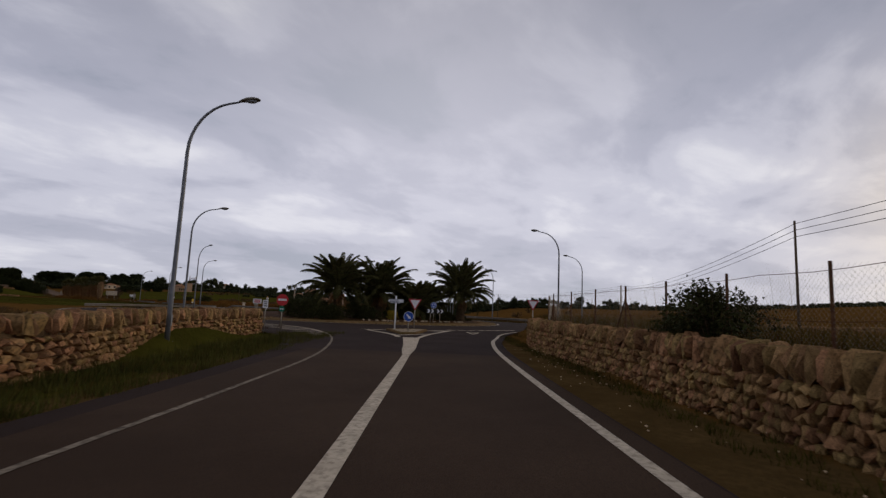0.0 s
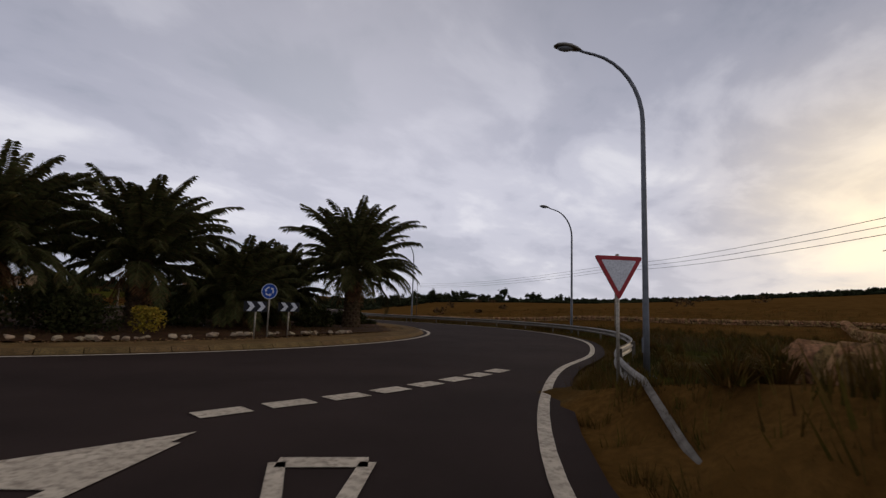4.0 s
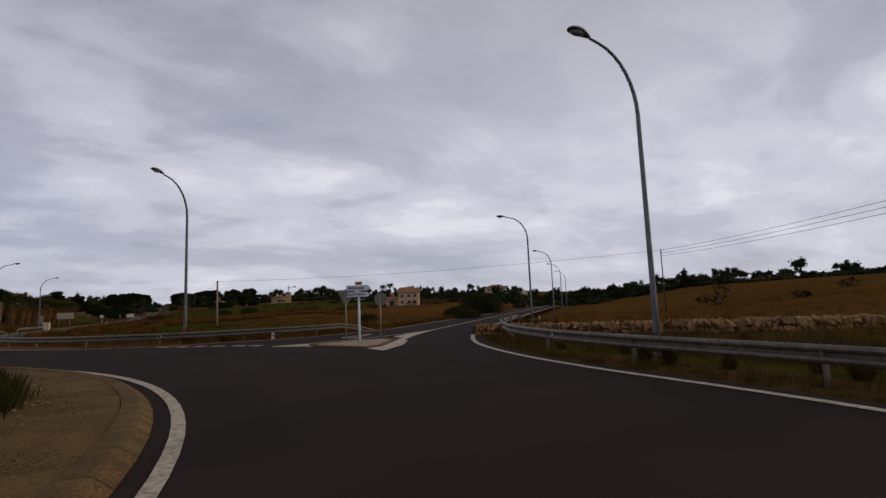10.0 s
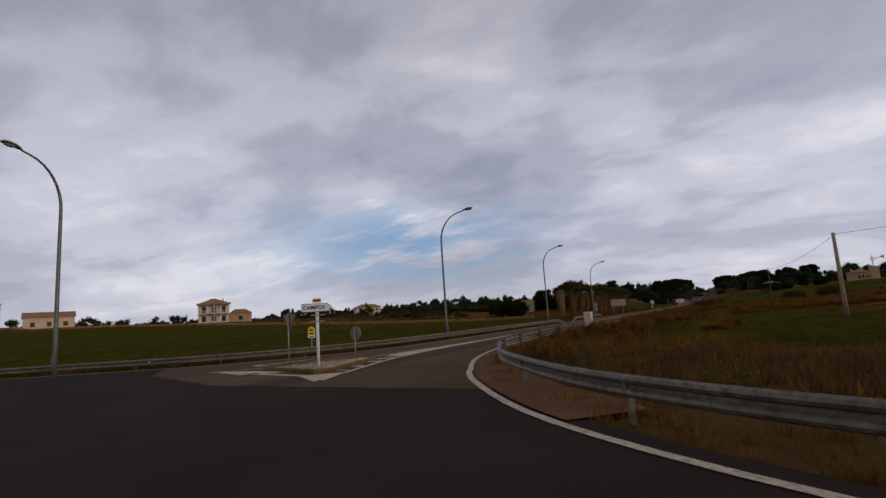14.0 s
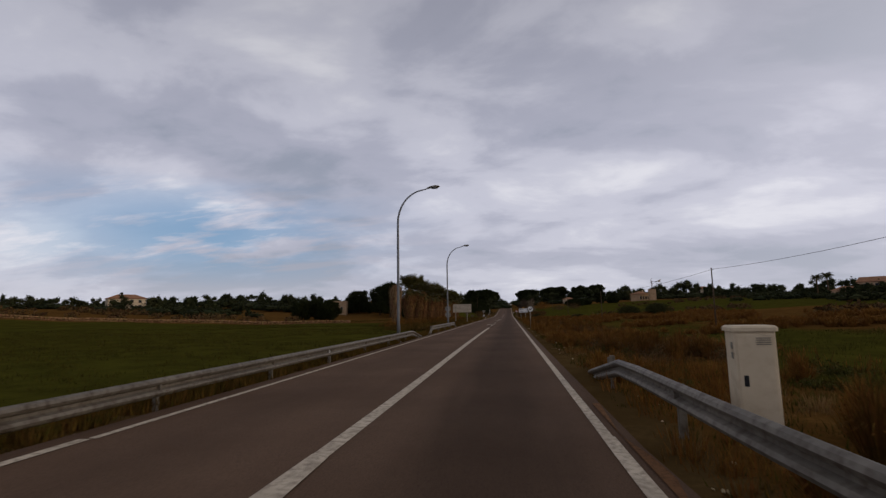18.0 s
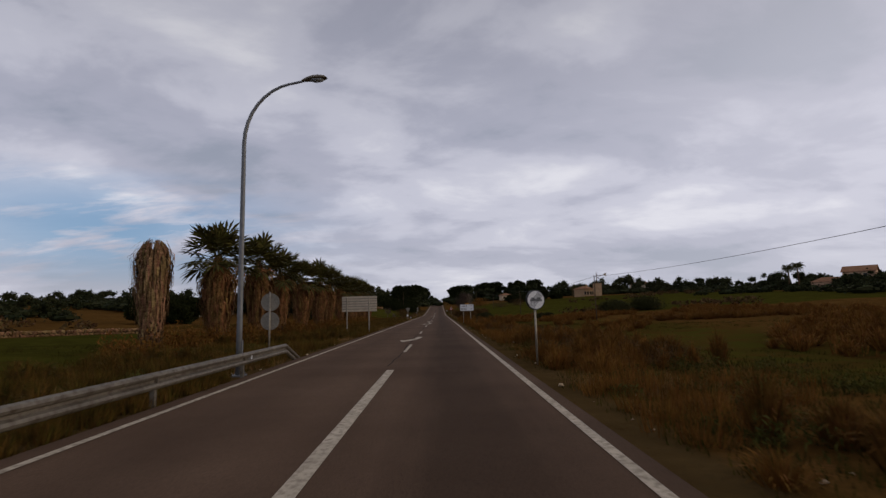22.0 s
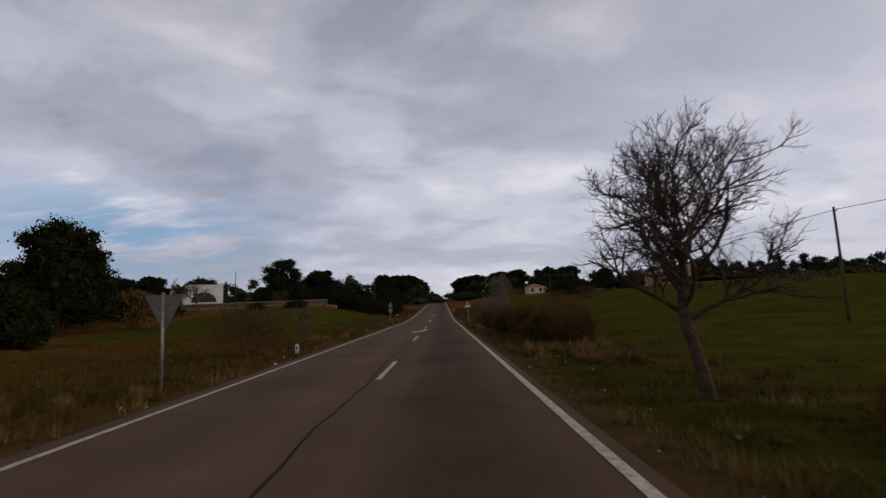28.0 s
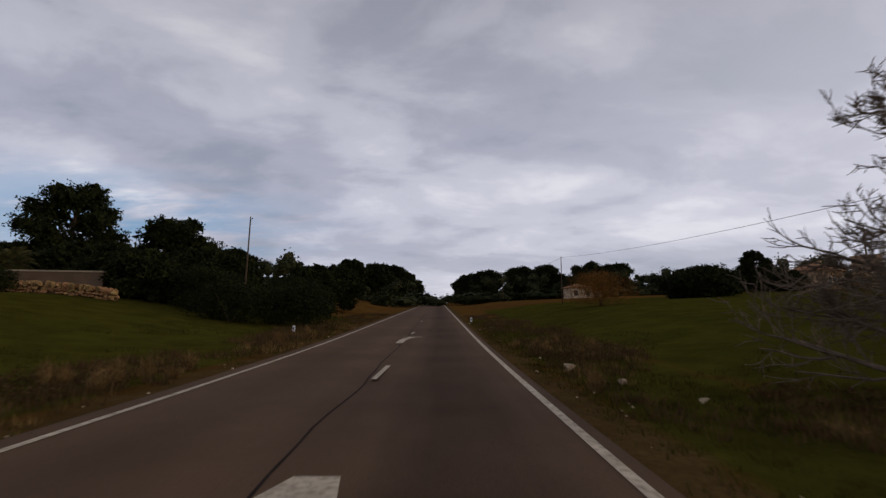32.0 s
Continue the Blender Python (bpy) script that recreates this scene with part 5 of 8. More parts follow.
# ---- splitter islands ----
def splitter(poly, label, top=0.14, bed=None):
    s = thing("splitter_island", label, "traffic island", "splitter islands", kind="structure")
    c = np.mean(poly, axis=0)
    inner = [tuple(c + (np.array(p) - c) * (1 - 0.24 / np.linalg.norm(np.array(p) - c))) for p in poly]
    n = len(poly)
    for i in range(n):
        a, b = np.array(poly[i]), np.array(poly[(i + 1) % n])
        ia, ib = np.array(inner[i]), np.array(inner[(i + 1) % n])
        k = max(1, int(np.linalg.norm(b - a) / 0.9))
        for j in range(k):
            q = [a + (b - a) * (j + 0.01) / k, a + (b - a) * (j + 0.99) / k, ia + (ib - ia) * (j + 0.99) / k, ia + (ib - ia) * (j + 0.01) / k]
            m = Mesh()
            low = [tuple(v) for v in q]
            up = [tuple(q[0] + (q[3] - q[0]) * 0.25), tuple(q[1] + (q[2] - q[1]) * 0.25), tuple(q[2]), tuple(q[3])]
            m.add([(*v, 0.0) for v in low] + [(*low[0], top * 0.6), (*low[1], top * 0.6)] + [(*v, top) for v in up],
                  [(0, 1, 5, 4), (4, 5, 7, 6), (6, 7, 8, 9), (1, 2, 8, 7, 5), (3, 0, 4, 6, 9), (2, 3, 9, 8)])
            part("kerb_stone", m, KERB, s)
    m = Mesh()
    m.slab(inner, 0.0, top - 0.03)
    if bed:
        part("concrete_bed", m, bed, s, "plain weathered concrete")
        return s
    part("pebble_bed", m, PEBBLE, s, "grey pebbles set in concrete")
    # loose relief of pebbles
    rng = random.Random(int(c[0] * 10))
    items = []
    for _ in range(900):
        i, j = rng.randrange(n), rng.random()
        a, b = np.array(inner[i]), np.array(inner[(i + 1) % n])
        p = c + (a + (b - a) * j - c) * math.sqrt(rng.random()) * 0.96
        k = rng.uniform(0.05, 0.11)
        items.append(((p[0], p[1], 0.105), (k, k * rng.uniform(0.7, 1), 0.05), rng.uniform(0, 6)))
    joined_rocks(items, "pebbles", PEBBLES, s)
    return s


PEBBLES = material("pebble_stone", (0.26, 0.24, 0.21), (0.46, 0.43, 0.38), 5, 0.9, (0.14, 0.13, 0.11), 20, 0.4, island=0.3)
splitter([(-21.1, -250.9), (-20.2, -251.2), (-16.5, -248.2), (-16.6, -247.3), (-19.0, -246.9)], "low kerbed splitter island filled with pebbles")
splitter([(18.9, -208.1), (20.2, -210.9), (20.9, -210.6), (22.7, -207.9), (22.6, -206.6), (20.6, -206.4), (19.0, -207.2)], "low kerbed splitter island of bare concrete", 0.07, CONCRETE)
splitter([(-3.9, -191.6), (-0.5, -192.5), (-0.1, -192.1), (-1.25, -188.1), (-2.0, -187.8)], "kerbed splitter island filled with grey pebbles")


# ---- signs ----
def disc(r, n=28):
    return [(r * math.cos(2 * math.pi * i / n), r * math.sin(2 * math.pi * i / n)) for i in range(n)]


def shift(poly, dx=0.0, dz=0.0, k=1.0):
    return [(x * k + dx, z * k + dz) for x, z in poly]


def round_corners(poly, r, n=4):
    out = []
    k = len(poly)
    for i in range(k):
        p, a, b = np.array(poly[i]), np.array(poly[i - 1]), np.array(poly[(i + 1) % k])
        u, v = (a - p) / np.linalg.norm(a - p), (b - p) / np.linalg.norm(b - p)
        for j in range(n + 1):
            t = j / n
            q = (p + u * r) * (1 - t) ** 2 + p * 2 * t * (1 - t) + (p + v * r) * t ** 2
            out.append(tuple(q))
    return out


TRI_DOWN = [(-0.45, 0.26), (0, -0.52), (0.45, 0.26)]
TRI_UP = [(-0.45, -0.26), (0.45, -0.26), (0, 0.52)]


def sheet(poly, y, t, mat, parent, name, label=""):
    m = Mesh()
    m.prism(poly, t, Matrix.Translation((0, y, 0)))
    return part(name, m, mat, parent, label)


def writing(text, size, parent, mat, x, z, y, align="CENTER"):
    cu = bpy.data.curves.new("lettering", "FONT")
    cu.body, cu.size, cu.align_x, cu.align_y, cu.extrude, cu.offset = text, size, align, "CENTER", 0.002, 0.004
    tmp = bpy.data.objects.new("lettering", cu)
    me = bpy.data.meshes.new_from_object(tmp)
    bpy.data.objects.remove(tmp)
    ob = part("lettering", me, mat, parent)
    ob.matrix_basis = pose(x, y, z, 90, 0, 0)
    return ob


def post(parent, h, r=0.03, x=0.0, mat=None, y=0.05, z0=-0.25):
    m = Mesh()
    m.tube([(x, y, z0), (x, y, h)], r, 10)
    return part("post", m, mat or STEEL, parent, smooth=True)


def sign(name, label, x, y, yaw, z=0.0, lean=0.0):
    s = thing(name, label, "road sign", "road signs", (x, y, z), yaw)
    s.rotation_euler[1] = radians(lean)
    return s


def give_way(x, y, yaw, zc, z=0.0, k=1.0, plate2=False, label="red-bordered white give-way triangle on a steel post"):
    s = sign("give_way_sign", label, x, y, yaw, z)
    tri = round_corners(shift(TRI_DOWN, 0, zc, 1) if k == 1 else [(a * k, b * k + zc) for a, b in TRI_DOWN], 0.06 * k)
    post(s, zc + 0.3 * k)
    back = sheet(tri, 0, 0.02, SIGN_GREY, s, "plate")
    sheet(round_corners([(a * k, b * k + zc) for a, b in TRI_DOWN], 0.06 * k), -0.0125, 0.003, FADED_RED, back, "red_border")
    sheet(round_corners([(a * k * 0.72, b * k * 0.72 + zc) for a, b in TRI_DOWN], 0.03 * k), -0.0155, 0.003, WHITE, back, "white_field")
    for dz in (-0.12, 0.12):
        m = Mesh()
        m.box((0, 0.03, zc + dz), (0.16, 0.05, 0.03))
        part("bracket", m, STEEL, s)
    return s


def round_sign(x, y, yaw, zc, r, kind, z=0.0, label="", post_h=None):
    s = sign("round_sign", label, x, y, yaw, z)
    post(s, post_h or zc + r * 0.7)
    back = sheet(shift(disc(r), 0, zc), 0, 0.035 if kind != "end" else 0.08, SIGN_GREY if kind != "end" else BLACK, s, "plate")
    if kind in ("keep", "ring"):
        sheet(shift(disc(r), 0, zc), -0.019, 0.003, WHITE, back, "white_rim")
        sheet(shift(disc(r * 0.93), 0, zc), -0.022, 0.003, BLUE, back, "blue_field")
    if kind == "keep":
        c, q = math.cos(radians(-45)), math.sin(radians(-45))
        arrow = [(-0.6, -0.13), (0.1, -0.13), (0.1, -0.36), (0.62, 0), (0.1, 0.36), (0.1, 0.13), (-0.6, 0.13)]
        sheet([((a * c - b * q) * r, (a * q + b * c) * r + zc) for a, b in arrow], -0.025, 0.003, WHITE, back, "white_arrow")
    if kind == "ring":
        for i in range(3):
            a0 = radians(90 + 120 * i)
            pts = [(0.58 * r * math.cos(a0 + radians(t)), 0.58 * r * math.sin(a0 + radians(t))) for t in range(0, 71, 10)]
            pts += [(0.40 * r * math.cos(a0 + radians(t)), 0.40 * r * math.sin(a0 + radians(t))) for t in range(70, -1, -10)]
            sheet(shift(pts, 0, zc)[::-1], -0.025, 0.003, WHITE, back, "white_arrow")
            tip = [(0.70 * r * math.cos(a0 + radians(66)), 0.70 * r * math.sin(a0 + radians(66))), (0.49 * r * math.cos(a0 + radians(102)), 0.49 * r * math.sin(a0 + radians(102))), (0.28 * r * math.cos(a0 + radians(66)), 0.28 * r * math.sin(a0 + radians(66)))]
            sheet(shift(tip, 0, zc), -0.0255, 0.003, WHITE, back, "arrow_tip")
    if kind == "end":
        sheet(shift(disc(r * 0.91), 0, zc), -0.042, 0.003, WHITE, back, "white_field")
        grey = plain_cache("car_grey", (0.20, 0.20, 0.205))
        for dx in (-0.34, 0.34):
            car = [(-0.26, -0.13), (0.26, -0.13), (0.26, 0.05), (0.17, 0.07), (0.12, 0.2), (-0.12, 0.2), (-0.17, 0.07), (-0.26, 0.05)]
            o = sheet([(a * r * 1.25 + dx * r, b * r * 1.25 + zc) for a, b in car], -0.0445, 0.003, grey, back, "car_symbol")
        for k in (-2, -1, 0, 1, 2):
            c, q = math.cos(radians(52)), math.sin(radians(52))
            bar = [(-0.84, 0.14 * k - 0.024), (0.84, 0.14 * k - 0.024), (0.84, 0.14 * k + 0.024), (-0.84, 0.14 * k + 0.024)]
            sheet([((a * c - b * q) * r, (a * q + b * c) * r + zc) for a, b in bar], -0.047, 0.003, BLACK, back, "black_bar")
    for dz in (-0.1, 0.1):
        m = Mesh()
        m.box((0, 0.035, zc + dz), (0.14, 0.05, 0.03))
        part("bracket", m, STEEL, s)
    return s


PLAIN = {}


def plain_cache(name, c):
    if name not in PLAIN:
        PLAIN[name] = plain(name, c)
    return PLAIN[name]


def chevron_sign(x, y, yaw, zc, z=0.0):
    s = sign("chevron_sign", "small black and white chevron board on a steel post", x, y, yaw, z)
    post(s, zc + 0.1)
    w, h = 0.42, 0.19
    back = sheet([(-w, zc - h), (w, zc - h), (w, zc + h), (-w, zc + h)], 0, 0.02, BLACK, s, "plate")
    for dx in (-0.32, 0.06):
        c = [(0, -0.17), (0.16, -0.17), (0.30, 0), (0.16, 0.17), (0, 0.17), (0.14, 0)]
        sheet([(a + dx, b + zc) for a, b in c], -0.0125, 0.003, WHITE, back, "chevron")
    return s


def arrow_board(s, zc, w, h, text, right=True, parent_y=0.0, size=0.15):
    k = 1 if right else -1
    poly = [(-w / 2 * k, zc - h / 2), (w / 2 * k - h * 0.55 * k, zc - h / 2), (w / 2 * k, zc), (w / 2 * k - h * 0.55 * k, zc + h / 2), (-w / 2 * k, zc + h / 2)]
    if not right:
        poly = poly[::-1]
    b = sheet(round_corners(poly, 0.02, 2), parent_y, 0.03, NAVY, s, "arrow_board")
    e = 0.018
    inner = [(-w / 2 * k + e * k, zc - h / 2 + e), (w / 2 * k - h * 0.55 * k - e * 0.4 * k, zc - h / 2 + e), (w / 2 * k - e * 1.3 * k, zc), (w / 2 * k - h * 0.55 * k - e * 0.4 * k, zc + h / 2 - e), (-w / 2 * k + e * k, zc + h / 2 - e)]
    sheet(inner if right else inner[::-1], parent_y - 0.0165, 0.003, WHITE, b, "white_face")
    if text:
        writing(text, size, b, NAVY, -0.10 * w * k, zc, parent_y - 0.021)
    else:
        for dz in (0.05, -0.05):
            sheet([(-w * 0.36, zc + dz - 0.02), (w * 0.2, zc + dz - 0.02), (w * 0.2, zc + dz + 0.02), (-w * 0.36, zc + dz + 0.02)], parent_y - 0.019, 0.003, NAVY, b, "illegible_line")
    return b


def road_number(s, zc, w=0.3, h=0.14):
    b = sheet(round_corners([(-w / 2, zc - h / 2), (w / 2, zc - h / 2), (w / 2, zc + h / 2), (-w / 2, zc + h / 2)], 0.025, 3), 0, 0.02, YELLOW, s, "road_number_plate", "small orange plate with a dark bar")
    sheet([(-w * 0.36, zc - 0.03), (w * 0.36, zc - 0.03), (w * 0.36, zc + 0.03), (-w * 0.36, zc + 0.03)], -0.012, 0.003, plain_cache("plate_brown", (0.16, 0.08, 0.02)), b, "dark_bar")


def cross_bars(s, zs):
    for z in zs:
        m = Mesh()
        m.box((0.02, 0.0, z), (0.5, 0.03, 0.035), b=0.005)
        part("bracket", m, STEEL, s)


# south entry
give_way(-7.9, -250.8, -48, 2.25)
give_way(-17.7, -248.2, -48, 1.78, 0.1)
round_sign(-20.2, -250.5, -48, 0.92, 0.30, "keep", 0.1, "blue obligatory-direction disc with a white arrow on the splitter island")
s = sign("direction_sign", "white arrow boards on a thick white post, seen from behind", -18.8, -247.5, -62, 0.1)
post(s, 2.2, 0.05, mat=WHITE)
arrow_board(s, 1.86, 1.15, 0.24, "", False)
arrow_board(s, 1.80, 0.8, 0.22, "", True, 0.09)
round_sign(-5.0, -236.7, -50, 1.72, 0.30, "ring", 0.2, "blue roundabout disc with white arrows on the central island")
chevron_sign(-5.9, -237.2, -50, 1.15, 0.18)
chevron_sign(-3.9, -236.5, -50, 1.15, 0.18)
s = sign("no_entry_sign", "red no-entry disc above a small green disc at the wall end", -27.7, -249.3, -40, 0)
post(s, 1.95, 0.025)
b = sheet(shift(disc(0.29), 0, 1.66), 0, 0.02, RED, s, "plate")
sheet([(-0.21, 1.62), (0.21, 1.62), (0.21, 1.72), (-0.21, 1.72)], -0.0125, 0.003, WHITE, b, "white_bar")
GREEN_PLATE = plain("sign_green", (0.0, 0.16, 0.09), 0.45, v=0.08)
b = sheet(shift(disc(0.14), 0, 1.20), 0, 0.015, GREEN_PLATE, s, "green_plate", "small green disc with pale strokes")
for dx in (-0.05, 0.05):
    sheet([(-0.03 + dx, 1.17), (0.03 + dx, 1.17), (0.03 + dx, 1.23), (-0.03 + dx, 1.23)], -0.010, 0.003, WHITE, b, "pale_stroke")
for x, y, zc, w, h, mat, lab in ((-28.25, -248.6, 1.42, 0.13, 0.2, BLACK, "small white plate with dark lines near the wall end"), (-26.9, -244.6, 1.55, 0.24, 0.13, RED, "small white board with red lines beyond the hatching")):
    s = sign("plate_sign", lab, x, y, -40, 0)
    post(s, zc + h, 0.022)
    b = sheet([(-w, zc - h), (w, zc - h), (w, zc + h), (-w, zc + h)], 0, 0.015, WHITE, s, "plate")
    for k in (-0.5, 0.0, 0.5):
        sheet([(-w * 0.7, zc + k * h - 0.022), (w * 0.7, zc + k * h - 0.022), (w * 0.7, zc + k * h + 0.022), (-w * 0.7, zc + k * h + 0.022)], -0.010, 0.003, mat, b, "illegible_line")
# north entry
round_sign(9.0, -210.2, 122, 1.48, 0.30, "ring", 0.16, "blue roundabout disc on a post at the island edge")
chevron_sign(8.45, -209.7, 112, 0.92, 0.16)
chevron_sign(9.35, -211.1, 118, 0.92, 0.16)
s = sign("direction_sign", "white arrow boards reading SES SALINES and SANTANYI", 20.9, -208.0, -20, 0.1)
post(s, 2.15, 0.05, mat=WHITE)
arrow_board(s, 2.22, 1.02, 0.24, "SES SALINES", True, size=0.13)
arrow_board(s, 1.95, 1.02, 0.24, "SANTANYI", True, size=0.155)
road_number(s, 2.43)
cross_bars(s, (1.74,))
give_way(20.8, -206.5, 140, 1.95, 0.1, 1.0, label="give-way triangle seen from its grey back")
round_sign(22.3, -206.9, 140, 1.75, 0.3, "back", 0.1, "round road sign seen from its grey back", 2.0)
# west exit
s = sign("direction_sign", "white arrow board reading CAMPOS with an orange number plate", -1.3, -191.4, 44, 0.1)
post(s, 1.98, 0.055, mat=WHITE)
arrow_board(s, 2.06, 1.05, 0.30, "CAMPOS", True, size=0.19)
road_number(s, 2.31)
cross_bars(s, (1.80, 1.58))
give_way(-3.2, -190.9, 172, 1.70, 0.1, 0.9, label="give-way triangle seen from its grey back")
round_sign(-2.0, -188.5, 172, 1.02, 0.30, "back", 0.1, "round sign seen from its grey back on the splitter island")
# along the straight
round_sign(2.37, -127.9, 14, 1.80, 0.28, "end", -0.05, "white end-of-no-overtaking disc with black diagonal bars")
s = sign("sign_board", "large sign board seen from behind, with grey ribbed slats", -6.85, -101.9, 183, -0.05)
for x in (-0.77, 0.99):
    m = Mesh()
    m.box((x, 0.05, 1.3), (0.09, 0.07, 2.95), b=0.01)
    part("post", m, STEEL, s)
RIB = material("sign_slat", (0.40, 0.39, 0.39), (0.50, 0.49, 0.48), 2, 0.55, bump=0.05, metal=0.3)
m = Mesh()
m.box((0.0, 0.0, 2.245), (2.76, 0.02, 1.2))
part("backing", m, SIGN_GREY, s)
for i in range(6):
    m = Mesh()
    m.box((0.0, 0, 1.72 + i * 0.21), (2.8, 0.05, 0.165), b=0.02)
    part("slat", m, RIB, s)
s = sign("distance_sign", "white distance sign reading CAMPOS and PALMA on two posts", 2.95, -82.2, -3, 0.0)
for x in (-0.45, 0.42):
    post(s, 2.0, 0.035, x)
b = sheet(round_corners([(-0.82, 1.36), (0.82, 1.36), (0.82, 2.14), (-0.82, 2.14)], 0.05, 3), 0, 0.03, BLACK, s, "plate")
sheet(round_corners([(-0.80, 1.38), (0.80, 1.38), (0.80, 2.12), (-0.80, 2.12)], 0.05, 3), -0.0165, 0.003, WHITE, b, "white_face")
writing("CAMPOS", 0.18, b, BLACK, -0.70, 1.92, -0.02, "LEFT")
writing("PALMA", 0.21, b, BLACK, -0.70, 1.58, -0.02, "LEFT")
writing("11", 0.16, b, BLACK, 0.52, 1.92, -0.02)
writing("40", 0.21, b, BLACK, 0.52, 1.58, -0.02)
road_number(s, 2.22, 0.42, 0.15)
give_way(-6.0, -53.3, 176, 1.85, -0.05, label="give-way triangle seen from its grey back on the verge")
s = sign("double_sign", "triangle above a disc, seen from their grey backs", -6.5, -2.4, 183, 0.05)
post(s, 2.6)
sheet(round_corners([(a * 0.72, b * 0.72 + 2.2) for a, b in TRI_UP], 0.05), 0, 0.02, SIGN_GREY, s, "triangle_plate")
sheet(shift(disc(0.27), 0, 1.55), 0, 0.02, SIGN_GREY, s, "round_plate")
s = sign("double_sign", "two round plates on one post, seen from their grey backs", -6.2, -125.0, 184, 0.0)
post(s, 2.3)
sheet(shift(disc(0.31), 0, 1.95), 0, 0.02, SIGN_GREY, s, "round_plate")
sheet(shift(disc(0.31), 0, 1.31), 0, 0.02, SIGN_GREY, s, "round_plate")
s = sign("junction_sign", "red-bordered warning triangle with a black crossroads symbol", 2.83, -7.1, -3, 0.1)
post(s, 1.75)
b = sheet(round_corners([(a, bb + 1.72) for a, bb in TRI_UP], 0.07), 0, 0.02, SIGN_GREY, s, "plate")
sheet(round_corners([(a, bb + 1.72) for a, bb in TRI_UP], 0.07), -0.0125, 0.003, RED, b, "red_border")
sheet(round_corners([(a * 0.74, bb * 0.74 + 1.72) for a, bb in TRI_UP], 0.03), -0.0155, 0.003, WHITE, b, "white_field")
sheet([(-0.045, 1.58), (0, 1.62), (0.045, 1.58), (0.05, 1.86), (0.075, 1.86), (0.075, 1.95), (0, 2.02), (-0.075, 1.95), (-0.075, 1.86), (-0.05, 1.86)], -0.0185, 0.003, plain_cache("symbol_dark", (0.06, 0.06, 0.03)), b, "symbol")
sheet([(-0.16, 1.74), (0.16, 1.74), (0.16, 1.81), (-0.16, 1.81)], -0.019, 0.003, plain_cache("symbol_dark", (0.06, 0.06, 0.03)), b, "symbol_bar")


s = sign("plate_sign", "small blank white plate on a thin low post", -5.75, -58.6, 0, 0.0)
post(s, 0.7, 0.015)
sheet([(-0.13, 0.62), (0.13, 0.62), (0.13, 0.94), (-0.13, 0.94)], 0, 0.012, WHITE, s, "plate")


# ---- milestones, marker posts, cabinet ----
def marker_stone(x, y, z=0.0, yaw=0.0):
    s = thing("marker_post", "small white kerbside marker post with a dark spot", "marker post", "marker posts", (x, y, z), yaw)
    m = Mesh()
    prof = [(-0.07, 0.0), (0.07, 0.0), (0.07, 0.32), (0.05, 0.37), (0, 0.39), (-0.05, 0.37), (-0.07, 0.32)]
    m.prism(prof, 0.07)
    part("body", m, WHITE, s)
    m = Mesh()
    m.prism([(-0.03, 0.16), (0.03, 0.16), (0.03, 0.27), (-0.03, 0.27)], 0.003, Matrix.Translation((0, -0.037, 0)))
    part("spot", m, BLACK, s)


for x, y, a in ((18.6, -200.2, -10), (-6.1, -43.4, 0), (-8.3, 27.3, 0), (45, -190, -40), (2.4, 40, 0)):
    marker_stone(x, y, float(land_z(x, y)) + 0.03, a)
ms = thing("kilometre_sign", "yellow kilometre plate with a rounded top behind the guardrail", "sign", "", (-10.4, -182.4, -0.3), 40)
m = Mesh()
m.tube([(0, 0.03, 0), (0, 0.03, 1.6)], [0.03, 0.03], 8)
part("post", m, STEEL, ms)
m = Mesh()
m.prism([(-0.21, 1.14), (0.21, 1.14), (0.21, 1.32), (-0.21, 1.32)], 0.03, Matrix.Translation((0, -0.02, 0)))
part("plate", m, WHITE, ms, "white lower half")
m = Mesh()
m.prism([(0.21 * math.cos(a), 1.62 + 0.19 * math.sin(a)) for a in np.linspace(0, math.pi, 14)] + [(-0.21, 1.32), (0.21, 1.32)], 0.032, Matrix.Translation((0, -0.02, 0)))
part("top", m, MILE_YELLOW, ms, "yellow rounded top")
for z0, z1, x0 in ((1.36, 1.44, 0.15), (1.55, 1.65, 0.10), (1.18, 1.24, 0.12)):
    m = Mesh()
    m.prism([(-x0, z0), (x0, z0), (x0, z1), (-x0, z1)], 0.003, Matrix.Translation((0, -0.039, 0)))
    part("dark_bar", m, BLACK, ms)


def cabinet():
    c = thing("utility_cabinet", "cream roadside electrical cabinet with a louvred door", "cabinet", "", (3.3, -171.0, -0.08), -8)
    m = Mesh()
    m.box((0, 0, 0.06), (0.50, 0.42, 0.16), b=0.01)
    part("plinth", m, CONCRETE, c)
    m = Mesh()
    m.box((0, 0, 0.71), (0.46, 0.38, 1.14), b=0.012)
    body = part("body", m, CABINET, c)
    m = Mesh()
    m.box((0, 0, 1.31), (0.52, 0.44, 0.07), b=0.025)
    part("lid", m, CABINET, c)
    m = Mesh()
    m.box((0, -0.196, 0.71), (0.40, 0.012, 1.06), b=0.004)
    door = part("door", m, CABINET, c)
    for i in range(4):
        m = Mesh()
        m.box((0.09, -0.206, 1.12 + i * 0.025), (0.16, 0.012, 0.01))
        part("louvre", m, SIGN_GREY, door)
    m = Mesh()
    m.box((-0.13, -0.207, 0.68), (0.05, 0.016, 0.13), b=0.004)
    part("handle", m, BLACK, door)
    for z0 in (1.10, 0.98):
        m = Mesh()
        m.box((-0.236, -0.1, z0), (0.006, 0.07, 0.08))
        part("sticker", m, SIGN_GREY, c)


cabinet()


